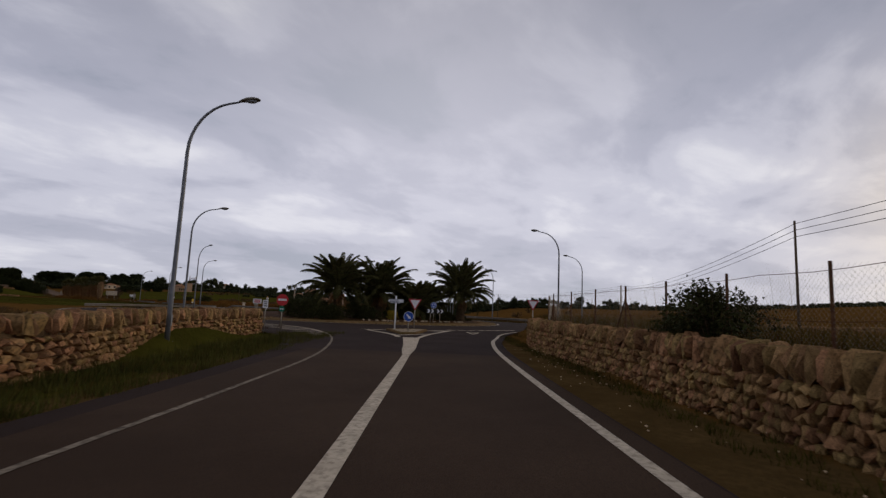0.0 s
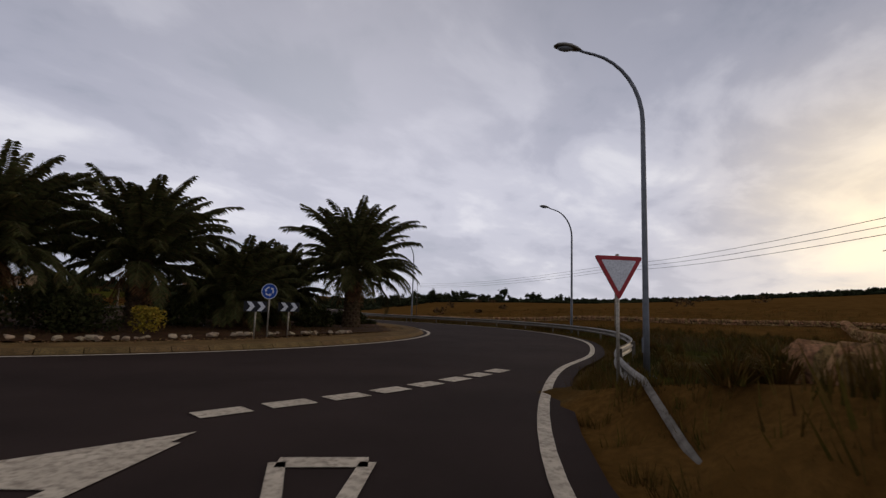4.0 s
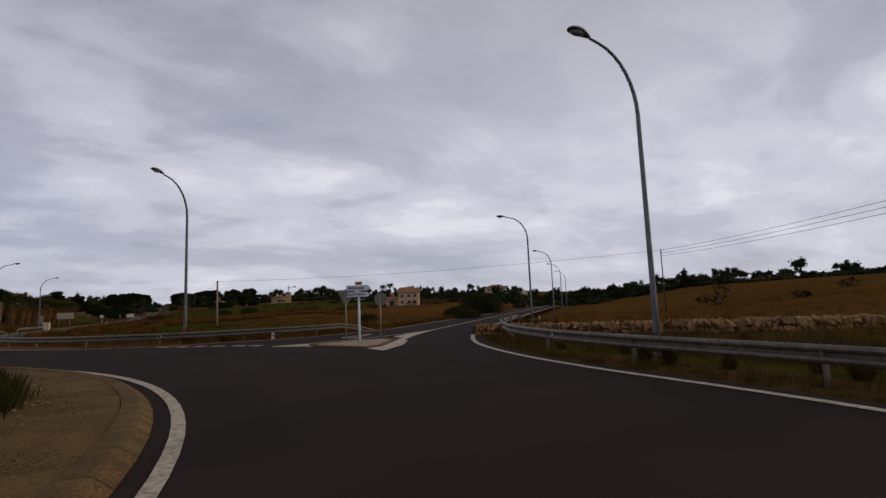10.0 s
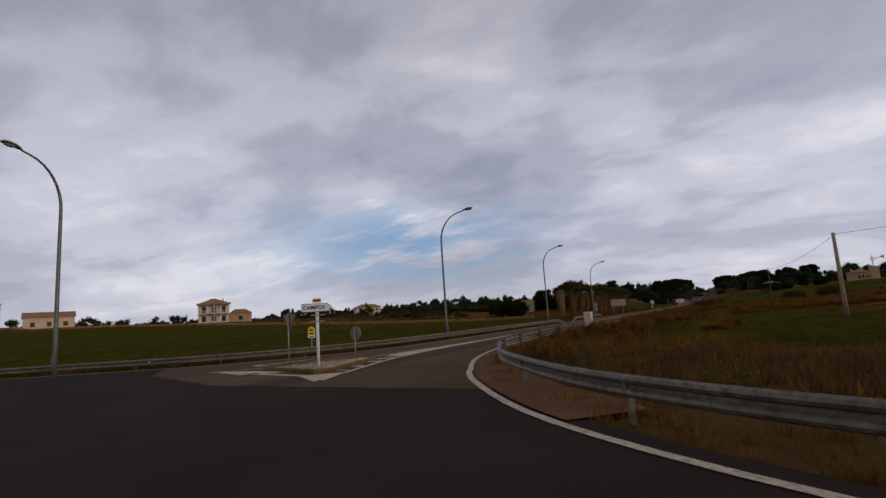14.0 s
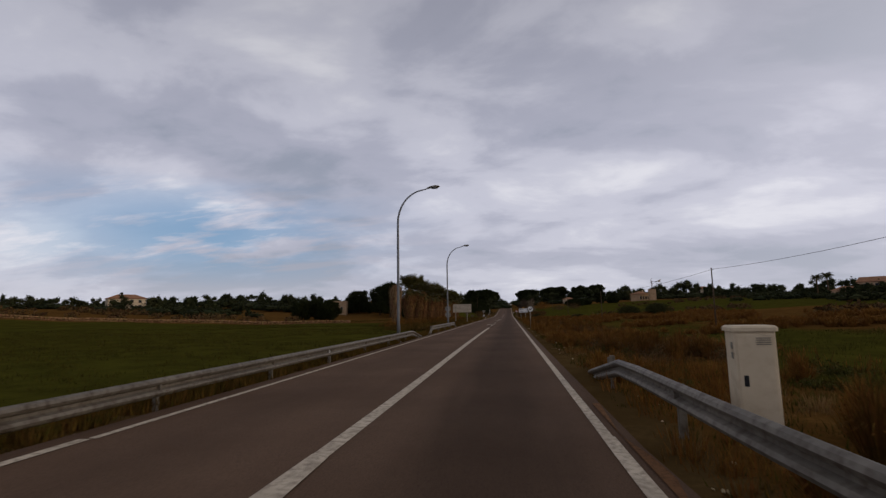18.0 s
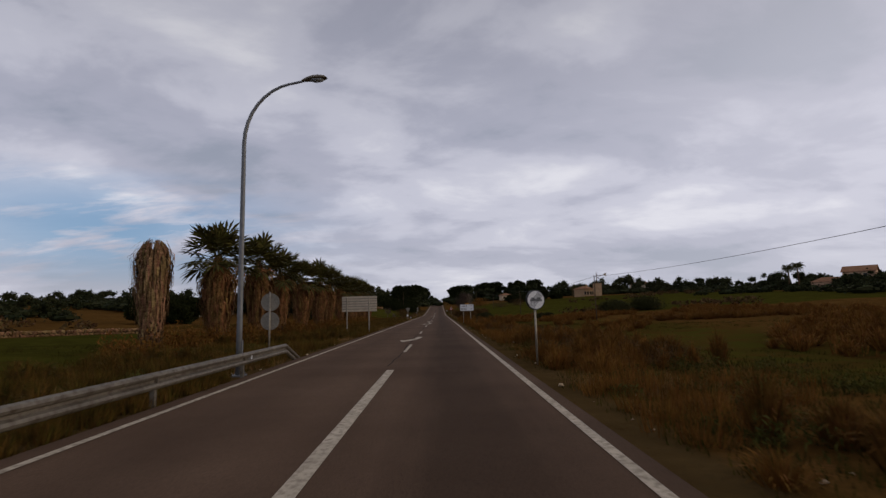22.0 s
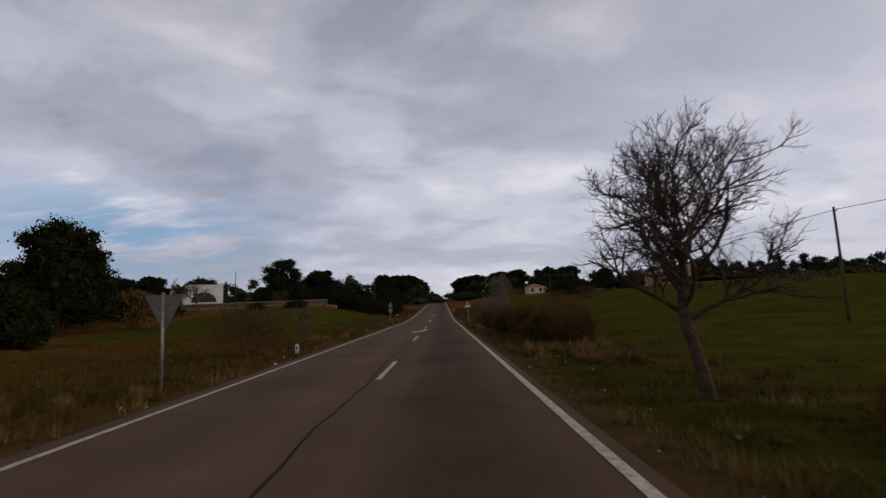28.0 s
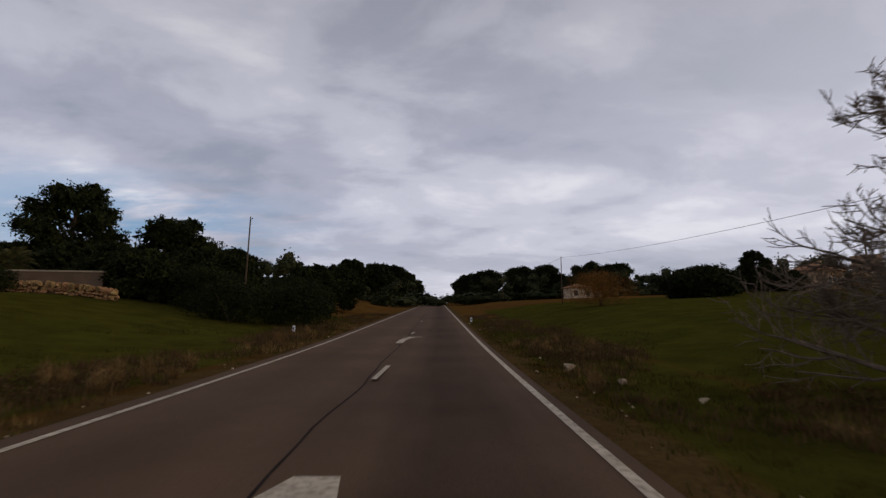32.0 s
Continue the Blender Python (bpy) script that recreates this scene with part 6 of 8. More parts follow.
# ---- plants: numpy leaf clouds ----
def mesh_from_arrays(name, v, faces_n, mat):
    """Vertices in runs of faces_n per face."""
    v = np.asarray(v, np.float32)
    n = len(v) // faces_n
    me = bpy.data.meshes.new(name)
    me.vertices.add(len(v))
    me.vertices.foreach_set("co", v.ravel())
    me.loops.add(len(v))
    me.loops.foreach_set("vertex_index", np.arange(len(v), dtype=np.int32))
    me.polygons.add(n)
    me.polygons.foreach_set("loop_start", np.arange(0, len(v), faces_n, dtype=np.int32))
    me.polygons.foreach_set("loop_total", np.full(n, faces_n, np.int32))
    me.materials.append(mat)
    me.update(calc_edges=True)
    return me


def leaf_tris(centres, size, rs, squash=1.0, long=1.6):
    """A small pointed leaf at each centre, turned at random."""
    n = len(centres)
    a = rs.normal(size=(n, 3))
    a[:, 2] *= squash
    a /= np.linalg.norm(a, axis=1)[:, None]
    b = np.cross(a, rs.normal(size=(n, 3)))
    b /= np.linalg.norm(b, axis=1)[:, None] + 1e-9
    s = (size * rs.uniform(0.6, 1.4, n))[:, None]
    q = np.stack([centres - a * s * long / 2 - b * s * 0.3, centres + a * s * long / 2 - b * s * 0.3, centres + b * s * 0.6], 1)
    return q.reshape(-1, 3)


def blob_points(rs, n, centre, radii, shell=0.55):
    d = rs.normal(size=(n, 3))
    d /= np.linalg.norm(d, axis=1)[:, None]
    r = shell + (1 - shell) * rs.uniform(0, 1, n) ** 0.6
    bump = 1 + 0.18 * np.sin(d[:, 0] * 7 + centre[0]) * np.sin(d[:, 1] * 6 + centre[1]) + 0.14 * np.sin(d[:, 2] * 9 + d[:, 0] * 5)
    return np.array(centre) + d * (r * bump)[:, None] * np.array(radii)


def shrub(x, y, r, h, seed, mat=None, label="dense dark green shrub", n=1500, leaf=0.09, z=None, name="shrub"):
    rs = np.random.RandomState(seed)
    z = float(land_z(x, y)) if z is None else z
    s = thing(name, label, "shrub", "shrubs", (x, y, z))
    m = Mesh()
    for _ in range(7):
        a, t = rs.uniform(0, 6.28), rs.uniform(0.3, 0.8)
        m.tube([(0, 0, -0.1), (math.cos(a) * r * t * 0.4, math.sin(a) * r * t * 0.4, h * 0.35), (math.cos(a) * r * t, math.sin(a) * r * t, h * rs.uniform(0.55, 0.85))], [0.03, 0.02, 0.008], 5)
    part("branchwork", m, BARK, s)
    pts = []
    k = max(4, int(6 + r * 3))
    for i in range(k):
        a, q = rs.uniform(0, 6.28), r * 0.62 * math.sqrt(rs.uniform(0, 1))
        rr = r * rs.uniform(0.32, 0.55)
        pts.append(blob_points(rs, n // k, (q * math.cos(a), q * math.sin(a), max(rr * 0.7, h - rr * 0.75 - (q / r) ** 2 * h * 0.5 * rs.uniform(0.6, 1.2))), (rr, rr, rr * 0.8)))
        pts.append(blob_points(rs, n // k // 2, (q * math.cos(a) * 1.2, q * math.sin(a) * 1.2, h * 0.3), (rr, rr, h * 0.32)))
    part("foliage", mesh_from_arrays("foliage", leaf_tris(np.concatenate(pts), leaf, rs), 3, mat or SHRUB), mat or SHRUB, s)
    return s


def loose_bush(x, y, z, r, h, seed, label):
    """Arching stems with leaves strung along them and gaps between."""
    rs = np.random.RandomState(seed)
    b = thing("loose_bush", label, "shrub", "shrubs", (x, y, z))
    m = Mesh()
    pts = []
    for i in range(46):
        a, q, t = rs.uniform(0, 6.28), rs.uniform(0.25, 1.0), rs.uniform(0.5, 1.0)
        c = np.array([[0, 0, -0.1], [math.cos(a) * r * q * 0.35, math.sin(a) * r * q * 0.35, h * t * 0.55], [math.cos(a) * r * q * 0.8, math.sin(a) * r * q * 0.8, h * t * (1 - 0.25 * q)], [math.cos(a) * r * q * 1.15, math.sin(a) * r * q * 1.15, h * t * (1 - 0.55 * q)]])
        m.tube([tuple(v) for v in c], [0.016, 0.011, 0.007, 0.003], 4, caps=False)
        for f in np.linspace(0.25, 1, 9):
            g = f * 3
            j = min(int(g), 2)
            p = c[j] + (c[j + 1] - c[j]) * (g - j)
            pts.append(p + rs.normal(0, 0.09, (15, 3)))
    part("branchwork", m, BARK, b)
    part("foliage", mesh_from_arrays("foliage", leaf_tris(np.concatenate(pts), 0.05, rs), 3, SHRUB), SHRUB, b)
    return b


def pine(x, y, h, r, seed, umbrella=0.5, n=5200, leaf=0.34, label="dark green Aleppo pine with a dense rounded crown", z=None, low=0.3):
    """A pine: leaning trunk, limbs, crown of many needle clumps."""
    rs = np.random.RandomState(seed)
    z = float(land_z(x, y)) if z is None else z
    t = thing("pine_tree", label, "tree", "pine trees", (x, y, z - 0.1))
    m = Mesh()
    lean = rs.uniform(-0.06, 0.06, 2) * h
    m.tube([(0, 0, 0), (lean[0] * 0.4, lean[1] * 0.4, h * 0.3), (lean[0], lean[1], h * 0.62), (lean[0] * 1.2, lean[1] * 1.2, h * 0.86)], [h * 0.026, h * 0.02, h * 0.013, h * 0.004], 8)
    part("trunk", m, BARK, t, smooth=True)
    m = Mesh()
    pts, inner = [], []
    k = int(13 + r * 2.2)
    for i in range(k):
        a = i * 2.4 + rs.uniform(-0.4, 0.4)
        u = (i + 0.5) / k
        zc = h * (low + (0.93 - low) * u)
        prof = math.sqrt(max(0.05, 1 - ((u - (0.45 if umbrella < 0.6 else 0.6)) / 0.62) ** 2))
        q = r * prof * rs.uniform(0.45, 0.8)
        rr = r * rs.uniform(0.26, 0.42) * (0.75 + 0.4 * prof)
        c = (lean[0] * u + q * math.cos(a), lean[1] * u + q * math.sin(a), zc)
        m.tube([(lean[0] * u * 0.8, lean[1] * u * 0.8, zc - h * 0.10), (c[0] * 0.6, c[1] * 0.6, zc - h * 0.03), c], [h * 0.008, h * 0.005, 0.015], 5)
        pts.append(blob_points(rs, n // k, c, (rr, rr, rr * 0.66), 0.45))
        inner.append(blob_points(rs, 90, c, (rr * 0.72, rr * 0.72, rr * 0.5), 0.2))
    pts.append(blob_points(rs, n // 9, (lean[0], lean[1], h * 0.88), (r * 0.4, r * 0.4, h * 0.12), 0.4))
    part("branchwork", m, BARK, t)
    inner.append(blob_points(rs, 260, (lean[0] * 0.6, lean[1] * 0.6, h * (0.5 + low * 0.4)), (r * 0.6, r * 0.6, h * (0.4 - low * 0.4)), 0.2))
    v = np.concatenate([leaf_tris(np.concatenate(pts), leaf, rs), leaf_tris(np.concatenate(inner), min(0.16 * r, leaf * 3.2), rs)])
    part("crown", mesh_from_arrays("crown", v, 3, PINE), PINE, t)
    return t


def bare_tree(x, y, h, seed, spread=0.62, depth=6, trunk=0.16, lean=(0.0, 0.0), mat=None, twigmat=None, label="", first=0.3, droop=0.0, z=None, limbs=4, shrink=0.76, taper=0.62, kink=0.16):
    """A leafless tree: trunk, limbs and fine twigs by repeated forking."""
    rng = random.Random(seed)
    z = float(land_z(x, y)) if z is None else z
    t = thing("bare_tree", label, "tree", "bare trees", (x, y, z - 0.1))
    big, small = Mesh(), Mesh()

    def grow(p, d, ln, r, k):
        pts, q = [p], p
        seg = 3
        for i in range(seg):
            d = (d + Vector((rng.gauss(0, kink), rng.gauss(0, kink), rng.gauss(0.03 - droop * (depth - k) * 0.06, kink * 0.65)))).normalized()
            q = q + d * (ln / seg)
            pts.append(q)
        m = big if k >= depth - 2 else small
        m.tube(pts, list(np.linspace(r, r * 0.66, seg + 1)), 7 if k >= depth - 1 else (5 if k > 2 else 3), caps=False)
        if k <= 0:
            return
        n = limbs if k == depth else (4 if k <= 2 and depth > 6 else (3 if rng.random() < 0.7 else 2))
        for i in range(n):
            ax = d.orthogonal().normalized()
            ax.rotate(Matrix.Rotation(rng.uniform(0, 6.28) if k < depth else 6.28 * (i + rng.uniform(-0.2, 0.2)) / n, 3, d))
            nd = (d * math.cos(spread * rng.uniform(0.7, 1.25)) + ax * math.sin(spread * rng.uniform(0.7, 1.25))).normalized()
            at = pts[-1] if i == 0 or k == depth else pts[rng.choice((1, 2, 3))]
            grow(at, nd, ln * shrink * rng.uniform(0.87, 1.13), r * taper, k - 1)

    d0 = Vector((lean[0], lean[1], 1)).normalized()
    grow(Vector((0, 0, 0)), d0, h * first, trunk, depth)
    part("trunk", big, mat or BARK, t, smooth=True)
    part("canopy", small, twigmat or TWIG, t, "fine leafless twigs")
    return t


def leader_tree(x, y, label, stem, radii, limbs, first, el, reach, bough, bark, twig, seed, forks=(9, 6, 5), thin=0.0045, up=0.08):
    """Trunk along a stem, boughs up its length that fork into dense upturned twigs."""
    rng = random.Random(seed)
    t = thing("bare_tree", label, "tree", "bare trees", (x, y, float(land_z(x, y)) - 0.1))
    big, small = Mesh(), Mesh()

    def grow(p, d, ln, r, k):
        pts, q = [p], p
        for i in range(4):
            d = (d + Vector((rng.gauss(0, 0.2), rng.gauss(0, 0.2), rng.gauss(up, 0.14)))).normalized()
            q = q + d * (ln / 4)
            pts.append(q)
        (big if k >= 3 else small).tube(pts, list(np.linspace(r, r * 0.5, 5)), 6 if k >= 3 else (4 if k == 2 else 3), caps=False)
        if k <= 0:
            return
        for i in range(forks[3 - k]):
            f = rng.uniform(0.2, 1.0)
            at = pts[min(3, int(f * 4))].lerp(pts[min(4, int(f * 4) + 1)], f * 4 % 1)
            ax = d.orthogonal().normalized()
            ax.rotate(Matrix.Rotation(rng.uniform(0, 6.28), 3, d))
            w = rng.uniform(0.5, 1.0)
            grow(at, (d * math.cos(w) + ax * math.sin(w)).normalized(), ln * rng.uniform(0.42, 0.72) * (1.1 - 0.3 * f), max(thin, r * 0.46), k - 1)

    stem = [Vector(v) for v in stem]
    big.tube(stem, radii, 9, caps=False)
    for i in range(limbs):
        f = i / (limbs - 1)
        g = first + (len(stem) - 1 - first) * f
        j = min(int(g), len(stem) - 2)
        az, e = i * 2.4 + rng.uniform(-0.4, 0.4), el[0] + (el[1] - el[0]) * f + rng.uniform(-0.15, 0.15)
        grow(stem[j].lerp(stem[j + 1], g - j), Vector((math.cos(az) * math.cos(e), math.sin(az) * math.cos(e), math.sin(e))), (reach[0] + (reach[1] - reach[0]) * f) * rng.uniform(0.85, 1.12), bough * (1 - 0.55 * f), 3)
    part("trunk", big, bark, t, smooth=True)
    part("canopy", small, twig, t, "fine leafless twigs")


def fan_leaf(m, base, az, el, ln, fan, rng, segs=15, droop=0.0):
    """A stalk that ends in a pleated fan with drooping tips."""
    d = Vector((math.cos(az) * math.cos(el), math.sin(az) * math.cos(el), math.sin(el)))
    p = Vector(base)
    c = p + d * ln + Vector((0, 0, -droop * 0.3))
    m.tube([p, p + d * ln * 0.5 + Vector((0, 0, 0.05)), c], [0.022, 0.016, 0.012], 4, caps=False)
    side = Vector((-math.sin(az), math.cos(az), 0))
    d2 = (d + Vector((0, 0, -droop))).normalized()
    up = side.cross(d2)
    for i in range(segs):
        a = radians(-118 + 236 * i / (segs - 1))
        q = (d2 * math.cos(a) + side * math.sin(a) + up * (0.10 * (1 if i % 2 else -1))).normalized()
        l2 = fan * (0.75 + 0.25 * math.cos(a)) * rng.uniform(0.9, 1.1)
        w = q.cross(up).normalized() * fan * 0.066
        mid = c + q * l2 * 0.62
        tip = c + q * l2 + Vector((0, 0, -l2 * rng.uniform(0.05, 0.20) - droop * 0.1))
        m.add([c, mid - w, tip, mid + w], [(0, 1, 2, 3)])


PALE_DEAD = material("pale_dead_leaf", (0.16, 0.105, 0.065), (0.29, 0.20, 0.13), 2.5, 0.9, (0.08, 0.05, 0.03), 14, 0.4, island=0.4)


def fan_palm(x, y, h, seed, dead=False):
    rng = random.Random(seed)
    z = float(land_z(x, y))
    p = thing("fan_palm", "dead fan palm, a column of hanging straw-brown leaves" if dead else "fan palm with green crown above a dead brown leaf skirt", "palm tree", "row of fan palms", (x, y, z - 0.05))
    m = Mesh()
    m.tube([(0, 0, 0), (0.02, 0, 0.25), (0, 0, 0.6), (0, 0, h * 0.5), (0, 0, h * 0.8)], [0.46, 0.40, 0.36, 0.26, 0.17], 12)
    # stubs of old leaf bases round the bole
    for i in range(70):
        a, zb, rb = i * 2.4, 0.1 + 1.3 * i / 70, 0.40 - 0.05 * i / 70
        c, q = math.cos(a), math.sin(a)
        m.tube([(c * rb, q * rb, zb), (c * (rb + 0.05), q * (rb + 0.05), zb + 0.05), (c * (rb + rng.uniform(0.07, 0.14)), q * (rb + 0.09), zb + 0.14)], [0.05, 0.045, 0.02], 4)
    part("trunk", m, PALM_BARK, p, smooth=True)
    m = Mesh()
    top = h * (0.98 if dead else 0.72)
    low = rng.uniform(0.9, 1.3)
    wide = 0.86 if dead else rng.uniform(0.92, 1.12)
    lop = rng.uniform(0, 6.28)
    tiers = [rng.uniform(0.8, 1.2) for _ in range(40)]
    for i in range(1900):
        a = rng.uniform(0, 6.283)
        u = rng.random()
        zt = low + (top - low) * u
        u *= 0.88 if dead else 1.0
        out = float(np.interp(u, [0, 0.15, 0.35, 0.6, 0.8, 0.92, 1], [0.42, 0.52, 0.66, 0.80, 0.84, 0.62, 0.34])) * wide * (1 + 0.12 * math.cos(a - lop)) * rng.choice((0.6, 0.78, 0.92, 1.0, 1.04, 1.12)) * tiers[int(a * 6.3)]
        ln = rng.uniform(0.35, 1.1)
        r0 = max(0.15, out * rng.uniform(0.45, 0.75))
        c, q = math.cos(a), math.sin(a)
        w = rng.uniform(0.012, 0.07)
        p0 = Vector((c * r0, q * r0, zt + 0.14))
        p1 = Vector((c * out, q * out, zt - ln * 0.4))
        k2 = rng.uniform(0.78, 1.05)
        p2 = Vector((c * out * k2, q * out * k2, max(0.45, zt - ln)))
        k = Vector((-q, c, 0)) * w
        m.add([p0 - k * 0.3, p0 + k * 0.3, p1 + k, p2 + k * 0.3, p2 - k * 0.3, p1 - k], [(0, 1, 2, 5), (5, 2, 3, 4)])
    part("dead_skirt", m, PALE_DEAD if dead else DEAD_LEAF, p, "skirt of dead brown hanging leaves")
    if not dead:
        m = Mesh()
        n = 32
        for i in range(n):
            t = i / n
            fan_leaf(m, (0, 0, h * 0.75), i * 2.4 + rng.uniform(-0.3, 0.3), radians(82 - 96 * t + rng.uniform(-10, 10)), rng.uniform(0.95, 1.45), rng.uniform(0.95, 1.2), rng, 19, 0.02 + 0.30 * t * t)
        part("crown", m, FAN_LEAF, p, "stiff green fan leaves")
        m = Mesh()
        for i in range(40):
            a, r1 = rng.uniform(0, 6.283), rng.uniform(0.35, 0.62)
            m.tube([(math.cos(a) * 0.14, math.sin(a) * 0.14, h * rng.uniform(0.75, 0.80)), (math.cos(a) * r1 * 0.6, math.sin(a) * r1 * 0.6, h * 0.70), (math.cos(a) * r1, math.sin(a) * r1, h * rng.uniform(0.55, 0.63))], [0.022, 0.018, 0.014], 4, caps=False)
        for i in range(11):
            fan_leaf(m, (0, 0, h * 0.77), rng.uniform(0, 6.28), radians(rng.uniform(-45, -2)), rng.uniform(0.8, 1.2), rng.uniform(0.55, 0.8), rng, 13, 1.1)
        part("withered_fringe", m, DEAD_LEAF, p, "withered leaves drooping on long bare stalks")
    else:
        m = Mesh()
        for i in range(6):
            fan_leaf(m, (0, 0, h * 0.97), rng.uniform(0, 6.28), radians(rng.uniform(-40, 30)), rng.uniform(0.2, 0.5), 0.4, rng, 7, 1.3)
        part("withered_fringe", m, DEAD_LEAF, p)
    return p


# ---- island planting ----
def rock(x, y, z, s, name="field_stone", label="loose pale field stone", group="loose stones", seed=0):
    rng = random.Random(int(x * 91 + y * 37) + seed)
    me = ROCKS[rng.randrange(len(ROCKS))].copy()
    me.materials.clear()
    ob = part(name, me, STONE_PALE)
    ob.matrix_basis = Matrix.Translation((x, y, z)) @ Euler((0, 0, rng.uniform(0, 6))).to_matrix().to_4x4() @ Matrix.Diagonal((s * rng.uniform(0.65, 1.05), s * 0.8, s * 0.52, 1))
    return tagged(ob, label, "stone", group)


rng = random.Random(21)
for i in range(46):
    a = radians(-118 + 44 * rng.random())
    r = 15.8 + 0.6 * rng.random() + 0.5 * math.sin(a * 9)
    rock(CX + r * math.cos(a), CY + r * math.sin(a), 0.26, rng.uniform(0.16, 0.36), "border_stone", "pale border stone on the island", "island border stones")
for x, y, r, h in ((-16.2, -231.0, 1.5, 1.8), (-14.2, -232.2, 1.3, 1.5), (-9.5, -232.0, 1.4, 1.5), (-13.3, -228.6, 1.6, 1.9), (-10.3, -230.6, 1.5, 1.7), (-5.2, -230.6, 1.4, 1.5), (1.8, -231.2, 1.2, 1.2), (-1.0, -230.0, 1.3, 1.5), (8.7, -227.0, 1.5, 0.95), (6.2, -229.0, 1.1, 0.8), (-15.5, -227.5, 1.6, 1.9)):
    shrub(x, y, r, h, int(abs(x * 13 + y)), label="dark evergreen shrub under the palms", n=2200, leaf=0.10, z=float(island_z(math.hypot(x - CX, y - CY))) - 0.05)
shrub(15.5, 47.5, 3.8, 3.4, 66, REED, "large rounded russet bush beyond the green field", 9000, 0.06, None, "russet_bush")
YEL = material("yellow_shrub_leaf", (0.22, 0.17, 0.02), (0.36, 0.29, 0.05), 3, 0.7, (0.12, 0.11, 0.02), 12, 0.1, island=0.3)
shrub(-8.2, -234.0, 0.62, 0.95, 61, YEL, "small shrub with yellow leaves", 700, 0.07, 0.3)
BROOM_BUSH = material("broom_bush_twigs", (0.070, 0.043, 0.022), (0.13, 0.080, 0.038), 0.35, 0.9, (0.045, 0.042, 0.016), 4, 0.2, island=0.35)
BROWN_LEAF = material("brown_tree_leaf", (0.09, 0.055, 0.022), (0.17, 0.105, 0.04), 3, 0.7, (0.05, 0.05, 0.02), 12, 0.1, island=0.35)
shrub(9.0, -217.6, 1.5, 3.2, 62, BROWN_LEAF, "small tree with rusty autumn leaves", 2400, 0.10, 0.2, "small_tree")
shrub(-35.5, -7.0, 2.2, 4.6, 64, BROWN_LEAF, "small tree with rusty autumn leaves by the pines", 2600, 0.16, None, "small_tree")
shrub(-7.6, -44.6, 1.75, 2.1, 65, BROOM_BUSH, "large rounded brown broom bush beside the road", 9000, 0.032, None, "broom_bush")
shrub(6.0, -213.6, 1.6, 2.4, 63, None, "dark evergreen shrub on the island", 2200, 0.10, 0.2)

# ---- palms, trees and shrubs along the straight ----
fan_palm(-12.9, -120.4, 5.0, 70, True)
for i in range(11):
    fan_palm(-12.4 + 0.2 * math.sin(i * 2.1), -115.2 + i * 5.52, 6.05 + 0.25 * math.sin(i * 1.7), 71 + i)
leader_tree(4.0, -55.8, "leafless almond tree with a dark trunk on the verge", ((0.06, 0, 0), (0.0, 0.02, 0.45), (-0.10, 0.03, 0.9), (-0.20, 0.02, 1.3), (-0.21, 0.04, 1.75), (-0.17, 0.0, 2.15), (-0.22, 0.03, 2.5), (-0.15, -0.02, 2.85), (-0.2, 0.0, 3.15)),
            (0.135, 0.105, 0.098, 0.110, 0.085, 0.062, 0.042, 0.028, 0.014), 20, 3, (0.55, 1.1), (1.5, 1.3), 0.046, BARK, TWIG_DARK, 14, (8, 6, 5))
PALE_TWIG = material("pale_grey_twigs", (0.125, 0.108, 0.10), (0.21, 0.183, 0.168), 5, 0.95, bump=0.3)
leader_tree(8.1, 7.2, "pale leafless fig tree with a dense twiggy crown", ((0, 0, 0), (0.05, 0, 0.7), (0.0, 0.06, 1.5), (0.08, 0.0, 2.2), (0.0, -0.05, 2.9), (0.04, 0.0, 3.5), (0.0, 0.0, 4.1)), (0.22, 0.17, 0.15, 0.11, 0.075, 0.045, 0.02), 22, 2.0, (0.3, 1.0), (1.7, 1.55), 0.06, PALE_TWIG, PALE_TWIG, 17, (7, 5, 3), 0.012)
leader_tree(7.7, 6.7, "low spreading leafless fig boughs", ((0, 0, 0), (-0.1, -0.05, 0.35), (-0.15, -0.1, 0.8), (-0.1, -0.1, 1.3)), (0.17, 0.14, 0.11, 0.06), 16, 0.5, (0.05, 0.75), (2.7, 1.7), 0.065, PALE_TWIG, PALE_TWIG, 19, (7, 5, 3), 0.013, 0.03)
bare_tree(-47.0, 20.0, 7.4, 27, 0.42, 6, 0.18, (0, 0), TWIG, TWIG, "tall leafless tree by the white villa", 0.27, 0.0, limbs=4)
bare_tree(-42.5, 21.5, 7.0, 28, 0.45, 6, 0.17, (0.05, 0), TWIG, TWIG, "tall leafless tree by the white villa", 0.25, 0.0, limbs=5)
bare_tree(-13.6, -16.5, 4.6, 23, 0.70, 5, 0.09, (0, 0), TWIG, TWIG, "small leafless tree in the green field", 0.2, 0.08, limbs=6)
bare_tree(-11.6, -23.4, 2.4, 24, 0.75, 5, 0.07, (0, 0), TWIG, TWIG, "small leafless bush in the field", 0.2, 0.1, limbs=6)
